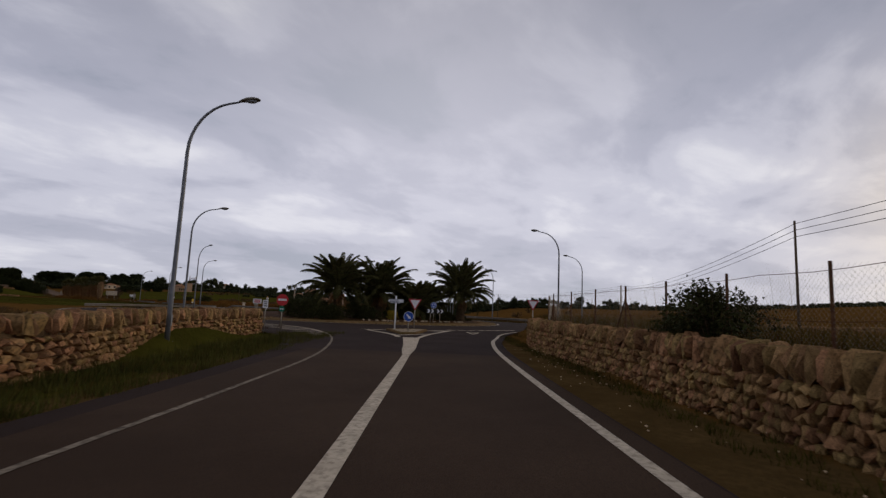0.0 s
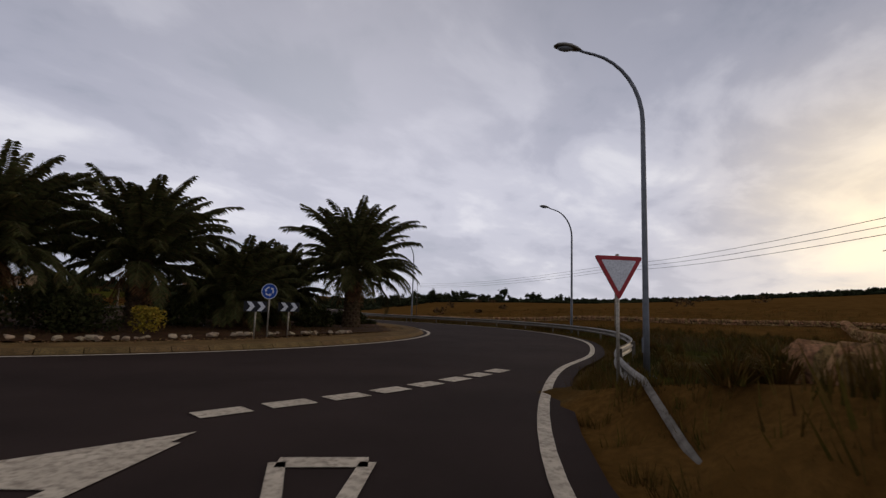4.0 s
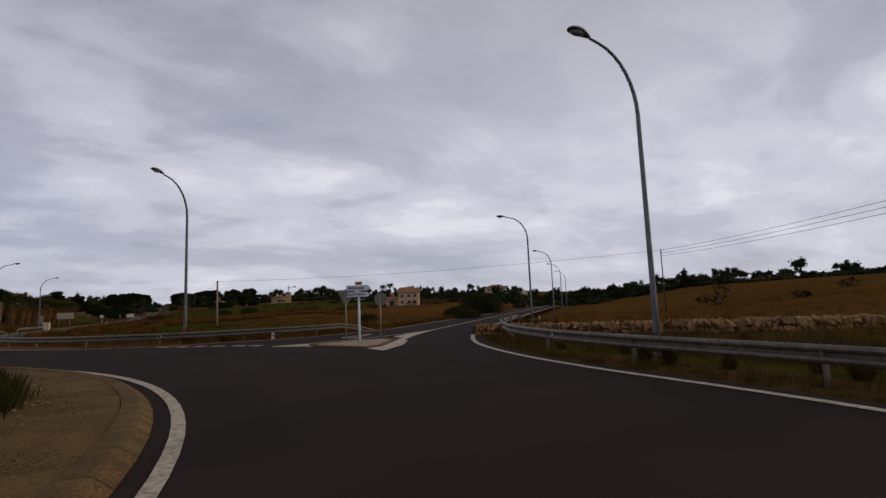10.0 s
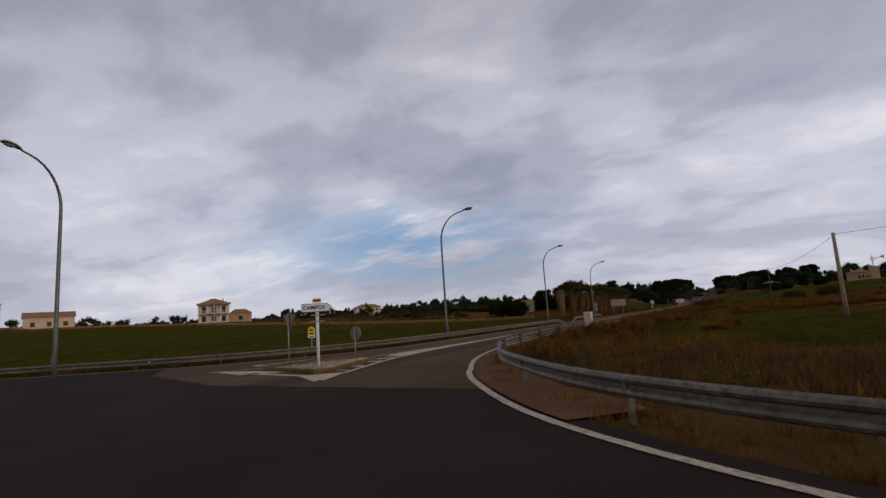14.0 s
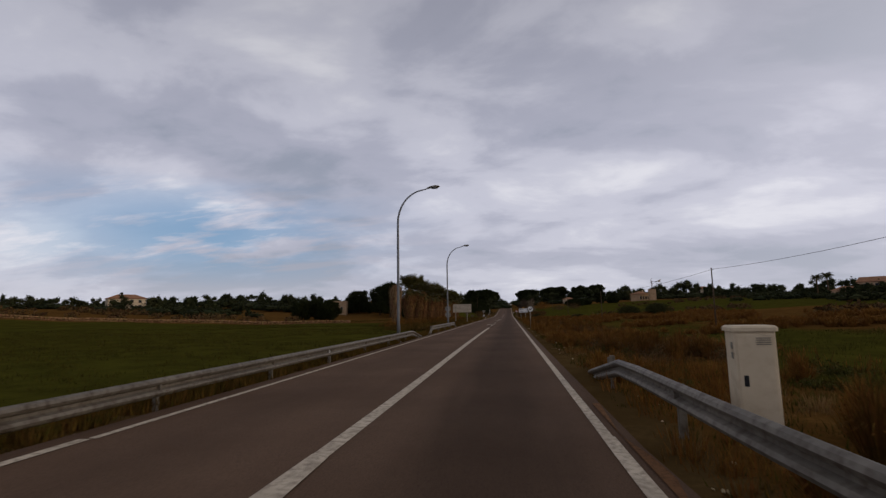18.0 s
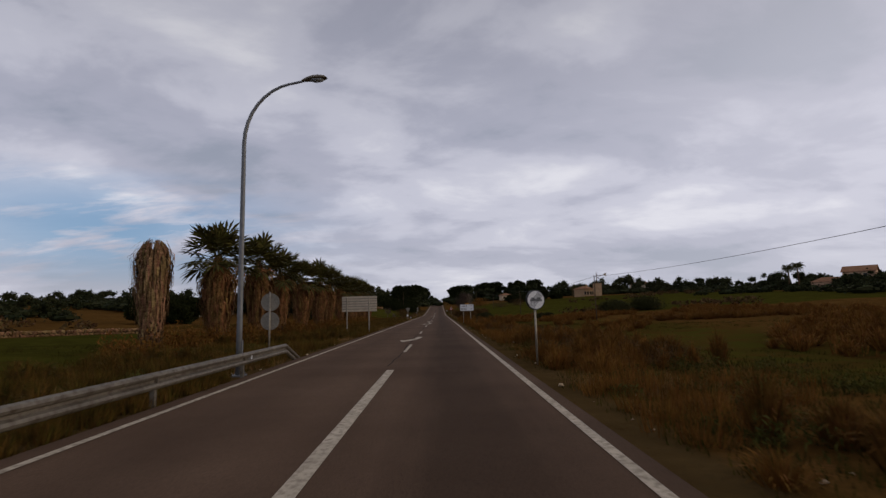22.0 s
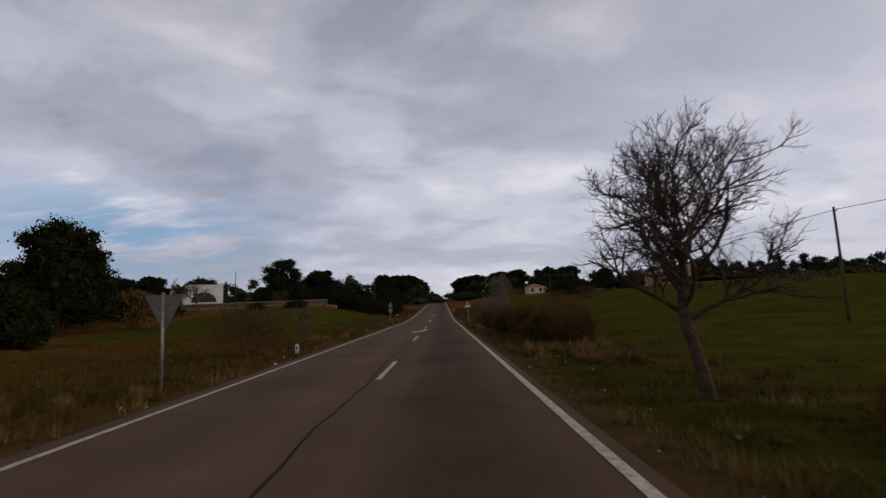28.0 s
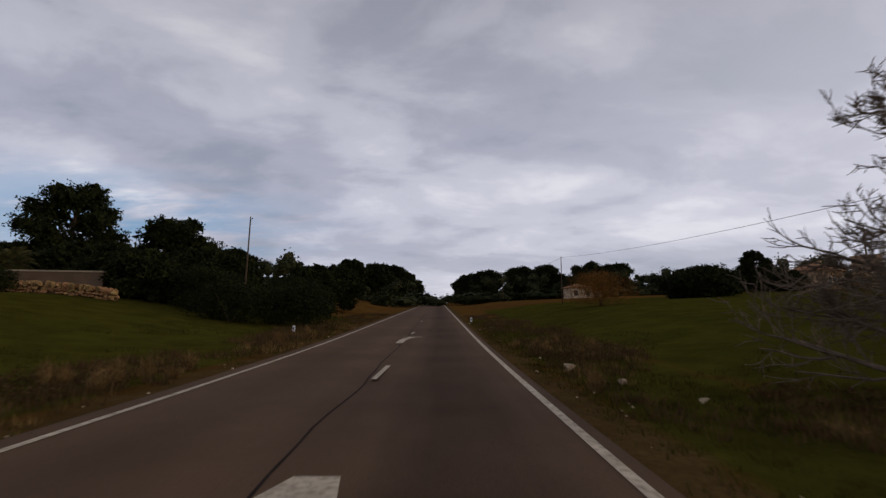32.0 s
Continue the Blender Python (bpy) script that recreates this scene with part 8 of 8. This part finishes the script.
ia = rs.uniform(-0.5, 1.75, 5200)
ir = 16.7 + 0.25 * np.sin(ia * 7) - 8 * rs.uniform(0, 1, 5200) ** 1.6
tufts("island_grass", "dark rough grass on the roundabout island", np.stack([CX + ir * np.cos(ia), CY + ir * np.sin(ia)], 1), 24, (0.15, 0.5), DARK_GRASS, 0.010, 0.26, 17, ground=on_island)
ia, ir = rs.uniform(-2.4, -0.7, 1300), rs.uniform(9, 16.6, 1300)
ia2, ir2 = rs.uniform(-0.9, 1.9, 900), rs.uniform(16.4, 17.8, 900)
tufts("apron_weeds", "sparse weeds in the gravel", np.stack([CX + ir2 * np.cos(ia2), CY + ir2 * np.sin(ia2)], 1), 10, (0.02, 0.07), DARK_GRASS, 0.008, 0.12, 22, ground=on_island)
tufts("island_litter", "thin dry grass and litter under the palms", np.stack([CX + ir * np.cos(ia), CY + ir * np.sin(ia)], 1), 12, (0.04, 0.16), SCRUB, 0.010, 0.26, 18, ground=on_island)
ia, ir = rs.uniform(-2.6, 1.9, 2600), 16.95 + rs.normal(0, 0.36, 2600)
ik = rs.uniform(0.015, 0.055, 2600)
tagged(joined_rocks([((CX + r * math.cos(a), CY + r * math.sin(a), 0.19), (k, k * 0.8, k * 0.6), a * 9) for a, r, k in zip(ia, ir, ik)], "island_rubble", STONE_JOINED), "brown rubble and pebbles at the edge of the gravel", "rubble", kind="stuff")


# ---- litter and small stones along the road edge ----
lx = np.concatenate([rs.uniform(1.95, 3.4, 260), rs.uniform(-6.6, -5.3, 200)])
ly = rs.uniform(-176, 40, 460)
lk = rs.uniform(0.015, 0.06, 460) * rs.choice([1, 1, 1, 1.8], 460)
tagged(joined_rocks([((x, y, float(land_z(x, y)) + k * 0.3), (k, k * 0.8, k * 0.6), x * 9) for x, y, k in zip(lx, ly, lk)], "verge_pebbles", PALE_JOINED), "small pale stones and litter along the road edge", "pebbles", kind="stuff")
sa = np.array([S_ORG + S_DIR * q + S_RIGHT * u for q, u in zip(rs.uniform(-10, 22, 140), rs.uniform(2.6, 4.4, 140))])
tagged(joined_rocks([((p[0], p[1], 0.0), (k, k, k * 0.6), k * 99) for p, k in zip(sa, rs.uniform(0.015, 0.05, 140))], "foot_pebbles", PALE_JOINED), "small pale stones at the foot of the wall", "pebbles", kind="stuff")


# ---- loose stones on the verges ----
for x, y, s in ((3.1, 12.5, 0.4), (3.6, 10.2, 0.28), (4.2, 8.1, 0.22), (5.2, 1.2, 0.34), (4.6, 3.8, 0.2), (3.5, -5.2, 0.25), (3.0, -60.4, 0.2), (2.6, -47.5, 0.22), (3.0, -45.9, 0.16), (-5.6, -174.2, 0.2), (3.0, -119.0, 0.2)):
    rock(x, y, float(land_z(x, y)) + s * 0.15, s)


# ---- houses ----
def house(name, label, x, y, w, d, h, yaw, mat, roof="flat", z=None, windows=(), porch=False, wing=None, chimney=False):
    """A rendered house: walls, roof, windows set into the front (which looks to -y before turning)."""
    z = float(land_z(x, y)) - 0.3 if z is None else z
    hs = thing(name, label, "house", "houses", (x, y, z), yaw)
    m = Mesh()
    m.box((0, 0, h / 2), (w, d, h), b=0.03)
    wall = part("wall", m, mat, hs)
    m = Mesh()
    if roof == "hip":
        e = 0.45
        r = min(w, d) / 2 * 0.8
        vs = [(-w / 2 - e, -d / 2 - e, h), (w / 2 + e, -d / 2 - e, h), (w / 2 + e, d / 2 + e, h), (-w / 2 - e, d / 2 + e, h)]
        vs += [(q[0], q[1], h + 0.14) for q in vs]
        k = max(0.05, (w - d) / 2 + 0.3)
        vs += [(-k, 0, h + 0.14 + r * 0.55), (k, 0, h + 0.14 + r * 0.55)]
        m.add(vs, [(3, 2, 1, 0), (0, 1, 5, 4), (1, 2, 6, 5), (2, 3, 7, 6), (3, 0, 4, 7), (4, 5, 9, 8), (5, 6, 9), (6, 7, 8, 9), (7, 4, 8)])
        part("roof", m, ROOF, hs, "hipped clay tile roof")
    elif roof == "gable":
        e, r = 0.3, d / 2 * 0.5
        vs = [(s * (w / 2 + e), q, zz) for s in (-1, 1) for q, zz in ((-d / 2 - e, h), (0, h + r), (d / 2 + e, h), (d / 2 + e, h - 0.12), (0, h + r - 0.14), (-d / 2 - e, h - 0.12))]
        m.add(vs, [(0, 6, 7, 1), (1, 7, 8, 2), (2, 8, 9, 3), (3, 9, 10, 4), (4, 10, 11, 5), (5, 11, 6, 0), (0, 1, 4, 5), (1, 2, 3, 4), (6, 11, 10, 7), (7, 10, 9, 8)])
        part("roof", m, ROOF, hs, "clay tile roof")
        m = Mesh()
        for s in (-1, 1):
            m.add([(s * w / 2 * 0.98, -d / 2, h - 0.2), (s * w / 2 * 0.98, d / 2, h - 0.2), (s * w / 2 * 0.98, 0, h + r - 0.16)], [(0, 1, 2)])
        part("gable", m, mat, hs)
    else:
        m.box((0, 0, h + 0.09), (w + 0.3, d + 0.3, 0.2), b=0.03)
        part("roof", m, mat, hs, "flat roof with a parapet")
    for wx, wz, ww, wh, shut in windows:
        m = Mesh()
        m.box((wx, -d / 2 - 0.0, wz), (ww + 0.2, 0.10, wh + 0.2), b=0.01)
        win = part("window", m, WALL_WHITE, hs)
        m = Mesh()
        m.box((wx, -d / 2 - 0.045, wz), (ww, 0.03, wh))
        part("pane", m, SHUTTER if shut else GLASS, win)
    if porch:
        for i in range(5):
            px = -w / 2 + 0.3 + i * (w - 0.6) / 4
            for z0, z1 in ((0, h * 0.48), (h * 0.52, h - 0.12)):
                m = Mesh()
                m.box((px, -d / 2 - 2.1, (z0 + z1) / 2), (0.3, 0.3, z1 - z0), b=0.03)
                part("column", m, WALL_WHITE, hs)
        m = Mesh()
        m.add([(sx * (w / 2 + 0.4), yy, zz) for sx in (-1, 1) for yy, zz in ((-d / 2 - 2.6, h - 0.12), (-d / 2 - 0.4, h + 0.42), (-d / 2 - 0.4, h + 0.30), (-d / 2 - 2.6, h - 0.24))], [(0, 4, 5, 1), (1, 5, 6, 2), (2, 6, 7, 3), (3, 7, 4, 0), (0, 1, 2, 3), (7, 6, 5, 4)])
        part("canopy", m, ROOF, hs, "clay tile roof over the terrace")
        m = Mesh()
        m.box((0, -d / 2 - 1.17, h * 0.50), (w + 0.2, 2.3, 0.22), b=0.03)
        part("porch_roof", m, WALL_WHITE, hs)
        for i in range(11):
            m = Mesh()
            m.box((-w / 2 + 0.3 + i * (w - 0.6) / 10, -d / 2 - 2.1, h * 0.5 + 0.5), (0.1, 0.1, 0.8))
            part("baluster", m, WALL_WHITE, hs)
        m = Mesh()
        m.box((0, -d / 2 - 2.1, h * 0.5 + 0.95), (w, 0.16, 0.12), b=0.02)
        part("balustrade_rail", m, WALL_WHITE, hs)
    if wing:
        dx, ww, wd, wh, wmat, wroof = wing
        m = Mesh()
        m.box((dx, 0, wh / 2), (ww, wd, wh), b=0.03)
        part("wing", m, wmat, hs, "lower side wing")
        m = Mesh()
        e = 0.3
        vs = [(dx + sx * (ww / 2 + e), sy * (wd / 2 + e), wh + 0.003) for sx, sy in ((-1, -1), (1, -1), (1, 1), (-1, 1))] + [(dx - ww * 0.25, 0, wh + wd * 0.22), (dx + ww * 0.25, 0, wh + wd * 0.22)]
        m.add(vs, [(3, 2, 1, 0), (0, 1, 5, 4), (1, 2, 5), (2, 3, 4, 5), (3, 0, 4)])
        part("wing_roof", m, ROOF, hs)
        m = Mesh()
        m.box((dx, -wd / 2 - 0.02, wh * 0.48), (1.2, 0.08, 1.3), b=0.01)
        part("window", m, GLASS, hs)
    if chimney:
        m = Mesh()
        m.box((w * 0.3, 0, h + 1.2), (0.6, 0.6, 1.8), b=0.03)
        part("chimney", m, mat, hs)
    return hs


WHITE_WASH = material("white_wash", (0.62, 0.60, 0.56), (0.74, 0.72, 0.68), 0.8, 0.9, bump=0.2, earth=False)
W2 = lambda xs, zs, ww=1.1, wh=1.3, sh=False: [(x, z, ww, wh, sh) for x in xs for z in zs]
house("villa", "two-storey pale villa with hipped tile roof and columned terrace", -141, -95, 9.5, 9, 6.4, 55, WHITE_WASH, "hip", windows=W2((-3, 0, 3), (1.6, 4.6), 1.2, 1.8), porch=True, wing=(8.4, 7, 7, 3.0, WALL_OCHRE, "hip"), chimney=True)
house("tower_house", "square ochre tower house with small windows", -158, -150, 5.5, 6, 7.5, 75, WALL_OCHRE, "flat", windows=W2((-1, 1.4), (4.8,), 0.8, 1.1))
house("farmhouse", "low white farmhouse beside the tower", -150, -139, 11, 6, 3.6, 70, WALL_WHITE, "gable", windows=W2((-3.5, 0, 3.5), (1.7,), 1.0, 1.2, True))
house("barn", "plain ochre block beyond the field", -175, -175, 8, 7, 5.5, 85, WALL_OCHRE, "flat", windows=W2((-2, 2), (3.4,), 0.9, 1.0))
house("long_house", "long unfinished two-storey house with an open terrace", -140, -12, 12, 7, 3.9, 48, WALL_WHITE, "hip", windows=W2((-4, -1.4, 1.4, 4), (1.1, 2.9), 1.0, 1.0))
house("field_hut", "ochre cube-shaped hut beside dark trees", -61, -2.6, 4.9, 4.9, 4.9, 12, WALL_OCHRE, "flat", windows=W2((0.8,), (2.6,), 0.7, 0.9))
house("white_shed", "small white flat-roofed shed", -66.5, -8, 4, 3.5, 2.4, 12, WALL_WHITE, "flat", windows=W2((0,), (1.2,), 1.2, 0.8))
house("farm_villa", "ochre two-storey farmhouse with a shaded terrace below a tank tower", 66.9, 86.4, 6.6, 6.0, 3.6, 32, WALL_OCHRE, "hip", windows=W2((-2.6, -0.8, 1.0, 2.6), (1.7,), 1.2, 1.5), chimney=True)
house("pink_house", "pink two-storey house with small upper windows", 106, -19, 6.4, 6, 4.6, -48, WALL_PINK, "gable", windows=W2((-1.3, 1.3), (1.3, 3.5), 0.8, 1.1), wing=(-6.2, 7.2, 5.5, 2.4, WALL_PINK, "hip"))
house("pink_villa", "pale pink house with a lower tiled wing", 72, -98, 5.8, 4.8, 3.9, -30, WALL_PINK, "gable", windows=W2((-1.7, 0.2, 1.9), (1.2, 2.9), 0.7, 0.8), wing=(-4.7, 4.2, 4.0, 2.1, WALL_OCHRE, "hip"))
house("hill_house", "white house among trees on the hill", 120, 150, 12, 8, 5, -35, WALL_WHITE, "hip", windows=W2((-4, 0, 4), (1.6, 3.8)))
house("hill_house", "white flat-roofed house on the hill", 160, -30, 9, 6, 4, -60, WALL_WHITE, "flat", windows=W2((-3, 0, 3), (1.2, 2.9), 0.9, 1.0))
house("roadside_house", "white and ochre house below the pines", 36, 128, 5.5, 4.5, 2.8, 15, WALL_WHITE, "hip", windows=W2((-1.7, 1.7), (1.5,)), wing=(4.4, 3.2, 3.6, 2.1, WALL_OCHRE, "hip"))
house("white_villa", "white flat-roofed villa with an arched terrace behind a garden wall", -49, 37.5, 7.0, 7, 4.6, 30, WHITE_WASH, "flat", z=3.5, windows=())
ob = bpy.data.objects["white_villa"]
m = Mesh()
m.prism([(2.3 * math.cos(a), 1.3 + 2.0 * math.sin(a)) for a in np.linspace(0, math.pi, 16)], 0.12, Matrix.Translation((0, -3.5, 0)))
part("arched_window", m, GLASS, ob, "wide dark arched opening")
house("distant_house", "pale house far off beyond the north arm", 175, 10, 12, 8, 5.2, -40, WALL_WHITE, "hip", windows=W2((-4, 0, 4), (1.7, 4)))
house("distant_house", "white house beyond the western field", -95, -190, 9, 7, 4.6, 90, WALL_OCHRE, "gable", windows=W2((-2, 2), (1.8,)))
house("distant_house", "low pale house beyond the western field", -120, -215, 12, 7, 3.6, 100, WALL_WHITE, "hip", windows=W2((-3, 0, 3), (1.7,)))

# garden wall on the upper west side
gw = thing("garden_wall", "long plain rendered garden wall above the field", "wall", at=(-26, 31.2, float(land_z(-36, 30)) - 0.2), rz=8.5, kind="structure")
m = Mesh()
m.box((-18, 0, 0.7), (44, 0.3, 1.8), b=0.03)
part("wall", m, material("grey_render", (0.105, 0.080, 0.068), (0.165, 0.128, 0.108), 0.6, 0.9, bump=0.3), gw)
m = Mesh()
m.box((-18, 0, 1.64), (44.1, 0.42, 0.1), b=0.02)
part("coping", m, CONCRETE, gw)


def wind_pump():
    x, y = 71.4, 80.7
    z = float(land_z(x, y)) - 0.2
    p = thing("wind_pump", "derelict wind pump on a square ochre tank tower", "wind pump", "", (x, y, z))
    m = Mesh()
    m.box((0, 0, 2.75), (3.0, 3.0, 5.5), b=0.08)
    part("tower", m, WALL_OCHRE, p)
    m = Mesh()
    m.box((0, 0, 5.6), (3.2, 3.2, 0.24), b=0.04)
    part("coping", m, WALL_OCHRE, p)
    m = Mesh()
    m.tube([(0, 0, 5.6), (0, 0, 10.0)], [0.13, 0.09], 7)
    part("mast", m, RUST, p)
    for a in (20, 75, 130, 200, 250, 310):
        m = Mesh()
        r = radians(a)
        m.tube([(0, 0, 9.3), (math.cos(r) * 1.9 * 0.6, math.cos(r) * 1.9 * 0.5, 9.3 + math.sin(r) * 1.8)], [0.08, 0.06], 5)
        part("spoke", m, RUST, p)
    m = Mesh()
    m.tube([(0, 0, 9.2), (3.2, -1.2, 9.6)], [0.10, 0.08], 6)
    m.tube([(0, 0, 8.2), (2.4, -0.9, 9.45)], [0.07, 0.07], 6)
    part("tail_boom", m, RUST, p)
    m = Mesh()
    m.prism([(2.9, 9.3), (4.3, 8.9), (4.0, 9.65), (4.5, 10.5), (3.0, 9.95)], 0.04, Matrix.Rotation(radians(-20), 4, "Z"))
    part("tail_vane", m, WALL_WHITE, p, "pale sheet metal tail vane")


wind_pump()
for i, (x, y, h) in enumerate(((102, 1, 9.6), (107, 4, 10.6), (-47, 25, 5.4), (-33, 37, 3.4), (64, 95, 6))):
    rr = random.Random(i)
    p = thing("garden_palm", "slim date palm in a garden beyond the field", "palm tree", "garden palms", (x, y, float(land_z(x, y)) - 0.1))
    m = Mesh()
    m.tube([(0, 0, 0), (0.05, 0, h * 0.5), (0, 0, h * 0.7)], [0.26, 0.2, 0.2], 8)
    part("trunk", m, PALM_BARK, p)
    m = Mesh()
    for k in range(34):
        az = k * 2.4
        frond_mesh(m, (0, 0, h * 0.7), az, radians(75 - 100 * k / 34), 2.1 * rr.uniform(0.85, 1.1), radians(70), rr, 14, 0.42)
    part("crown", m, PALM_LEAF, p)


# ---- far woods round the horizon ----
def far_woods():
    rs = np.random.RandomState(9)
    pts = []

    core = []
    A, B = np.linspace(0, 2 * math.pi, 9), np.linspace(-1.4, 1.45, 6)
    S = lambda a, b: (math.cos(a) * math.cos(b), math.sin(a) * math.cos(b), math.sin(b))
    ball = np.array([S(*k) for i in range(8) for j in range(5) for k in ((A[i], B[j]), (A[i + 1], B[j]), (A[i + 1], B[j + 1]), (A[i], B[j]), (A[i + 1], B[j + 1]), (A[i], B[j + 1]))])

    def clump(x, y, r, zc, h, n):
        pts.append(blob_points(rs, n, (x, y, zc), (r, r * rs.uniform(0.7, 1.2), h), 0.45))
        q = ball * np.array((r * 0.62, r * 0.62, h * 0.62)) * rs.uniform(0.6, 1.2, (len(ball) // 6, 1)).repeat(6, 0)
        core.append(q + np.array((x, y, zc)))

    for x0, y0, x1, y1, n, depth, hh in ((90, 120, 230, -40, 170, 40, 6), (150, -40, 240, -140, 150, 40, 5.5), (222, -140, 215, -345, 420, 12, 3.6), (-60, 100, -150, 20, 70, 40, 6), (-150, 20, -215, -110, 130, 30, 5), (-100, 6, -50, 14, 40, 8, 7.0), (-200, -110, -225, -260, 80, 30, 5),
                                         (-15, 300, -70, 120, 50, 30, 8), (60, 175, 130, 115, 60, 30, 8), (95, -60, 120, 20, 36, 26, 5), (215, -345, 190, -460, 130, 20, 3.6), (-12.5, 105, -14, 245, 34, 5, 7.5), (-28, 96, -62, 130, 30, 10, 7.5), (13.5, 135, 15, 255, 34, 5, 7.5), (20, 150, 84, 142, 46, 12, 7.5), (-90, -175, -75, -260, 26, 20, 7), (-75, -260, -120, -330, 30, 20, 8), (110, -110, 190, -125, 40, 26, 4.5), (-75, -60, -110, -30, 22, 20, 5), (8, 330, 90, 210, 40, 30, 9)):
        for i in range(n):
            t = rs.uniform()
            x, y = x0 + (x1 - x0) * t + rs.normal(0, depth * 0.45), y0 + (y1 - y0) * t + rs.normal(0, depth * 0.45)
            h = hh * (rs.uniform(0.5, 0.85) if hh < 4 else rs.uniform(0.35, 0.7) if rs.uniform() < 0.62 else rs.uniform(0.8, 1.4)) * (0.9 if x < -60 else 1.0)
            z = float(land_z(x, y))
            # undergrowth, then a stem with a domed cap or a heap of uneven boughs
            for _ in range(2 if hh > 4 else 4):
                clump(x + rs.normal(0, 4), y + rs.normal(0, 4), hh * rs.uniform(0.45, 0.8), z + hh * 0.14, hh * rs.uniform(0.2, 0.36), 70)
            if rs.uniform() < 0.14:
                for _ in range(5):
                    clump(x + rs.normal(0, 0.15) * h, y + rs.normal(0, 0.15) * h, h * rs.uniform(0.2, 0.32), z + h * rs.uniform(0.62, 0.8), h * rs.uniform(0.16, 0.24), 60)
                w = h * 0.03
                q = np.array(((-w, 0, 0), (w, 0, 0), (w, 0, h * 0.7), (-w, 0, 0), (w, 0, h * 0.7), (-w, 0, h * 0.7), (0, -w, 0), (0, w, 0), (0, w, h * 0.7), (0, -w, 0), (0, w, h * 0.7), (0, -w, h * 0.7)))
                core.append(q + np.array((x, y, z)))
            else:
                for _ in range(6):
                    u = rs.uniform(0.1, 1.0)
                    clump(x + rs.normal(0, 0.26) * h * (1.1 - u * 0.7), y + rs.normal(0, 0.26) * h, h * rs.uniform(0.18, 0.34) * (1.25 - 0.5 * u), z + h * (0.14 + 0.62 * u), h * rs.uniform(0.15, 0.26), 52)
    c = np.concatenate(pts)
    v = np.concatenate([leaf_tris(c, 0.42, rs, 1.0, 1.3)] + core)
    ob = new("far_woods", mesh_from_arrays("far_woods", v, 3, FAR_WOOD))
    tagged(ob, "dark green woods along the horizon", "woods", kind="stuff")


far_woods()


def hedges():
    """Low scrub that breaks up the far fields."""
    rs = np.random.RandomState(19)
    pts = []
    for x0, y0, x1, y1, n in ((35, -120, 120, -60, 60), (60, -200, 150, -150, 10), (50, 20, 110, 60, 40), (-60, -75, -130, -60, 40), (-45, -85, -100, -110, 30), (20, -60, 60, -50, 20), (70, -250, 140, -230, 6), (-50, -200, -90, -230, 30)):
        for i in range(n):
            t = rs.uniform()
            x, y = x0 + (x1 - x0) * t + rs.normal(0, 5), y0 + (y1 - y0) * t + rs.normal(0, 5)
            h = rs.uniform(0.5, 1.6)
            pts.append(blob_points(rs, 60, (x, y, float(land_z(x, y)) + h * 0.4), (h * 1.1, h * 1.1, h * 0.55), 0.4))
    ob = new("field_scrub", mesh_from_arrays("field_scrub", leaf_tris(np.concatenate(pts), 0.34, rs), 3, SCRUB))
    tagged(ob, "brown and green scrub between the fields", "scrub", kind="stuff")


hedges()
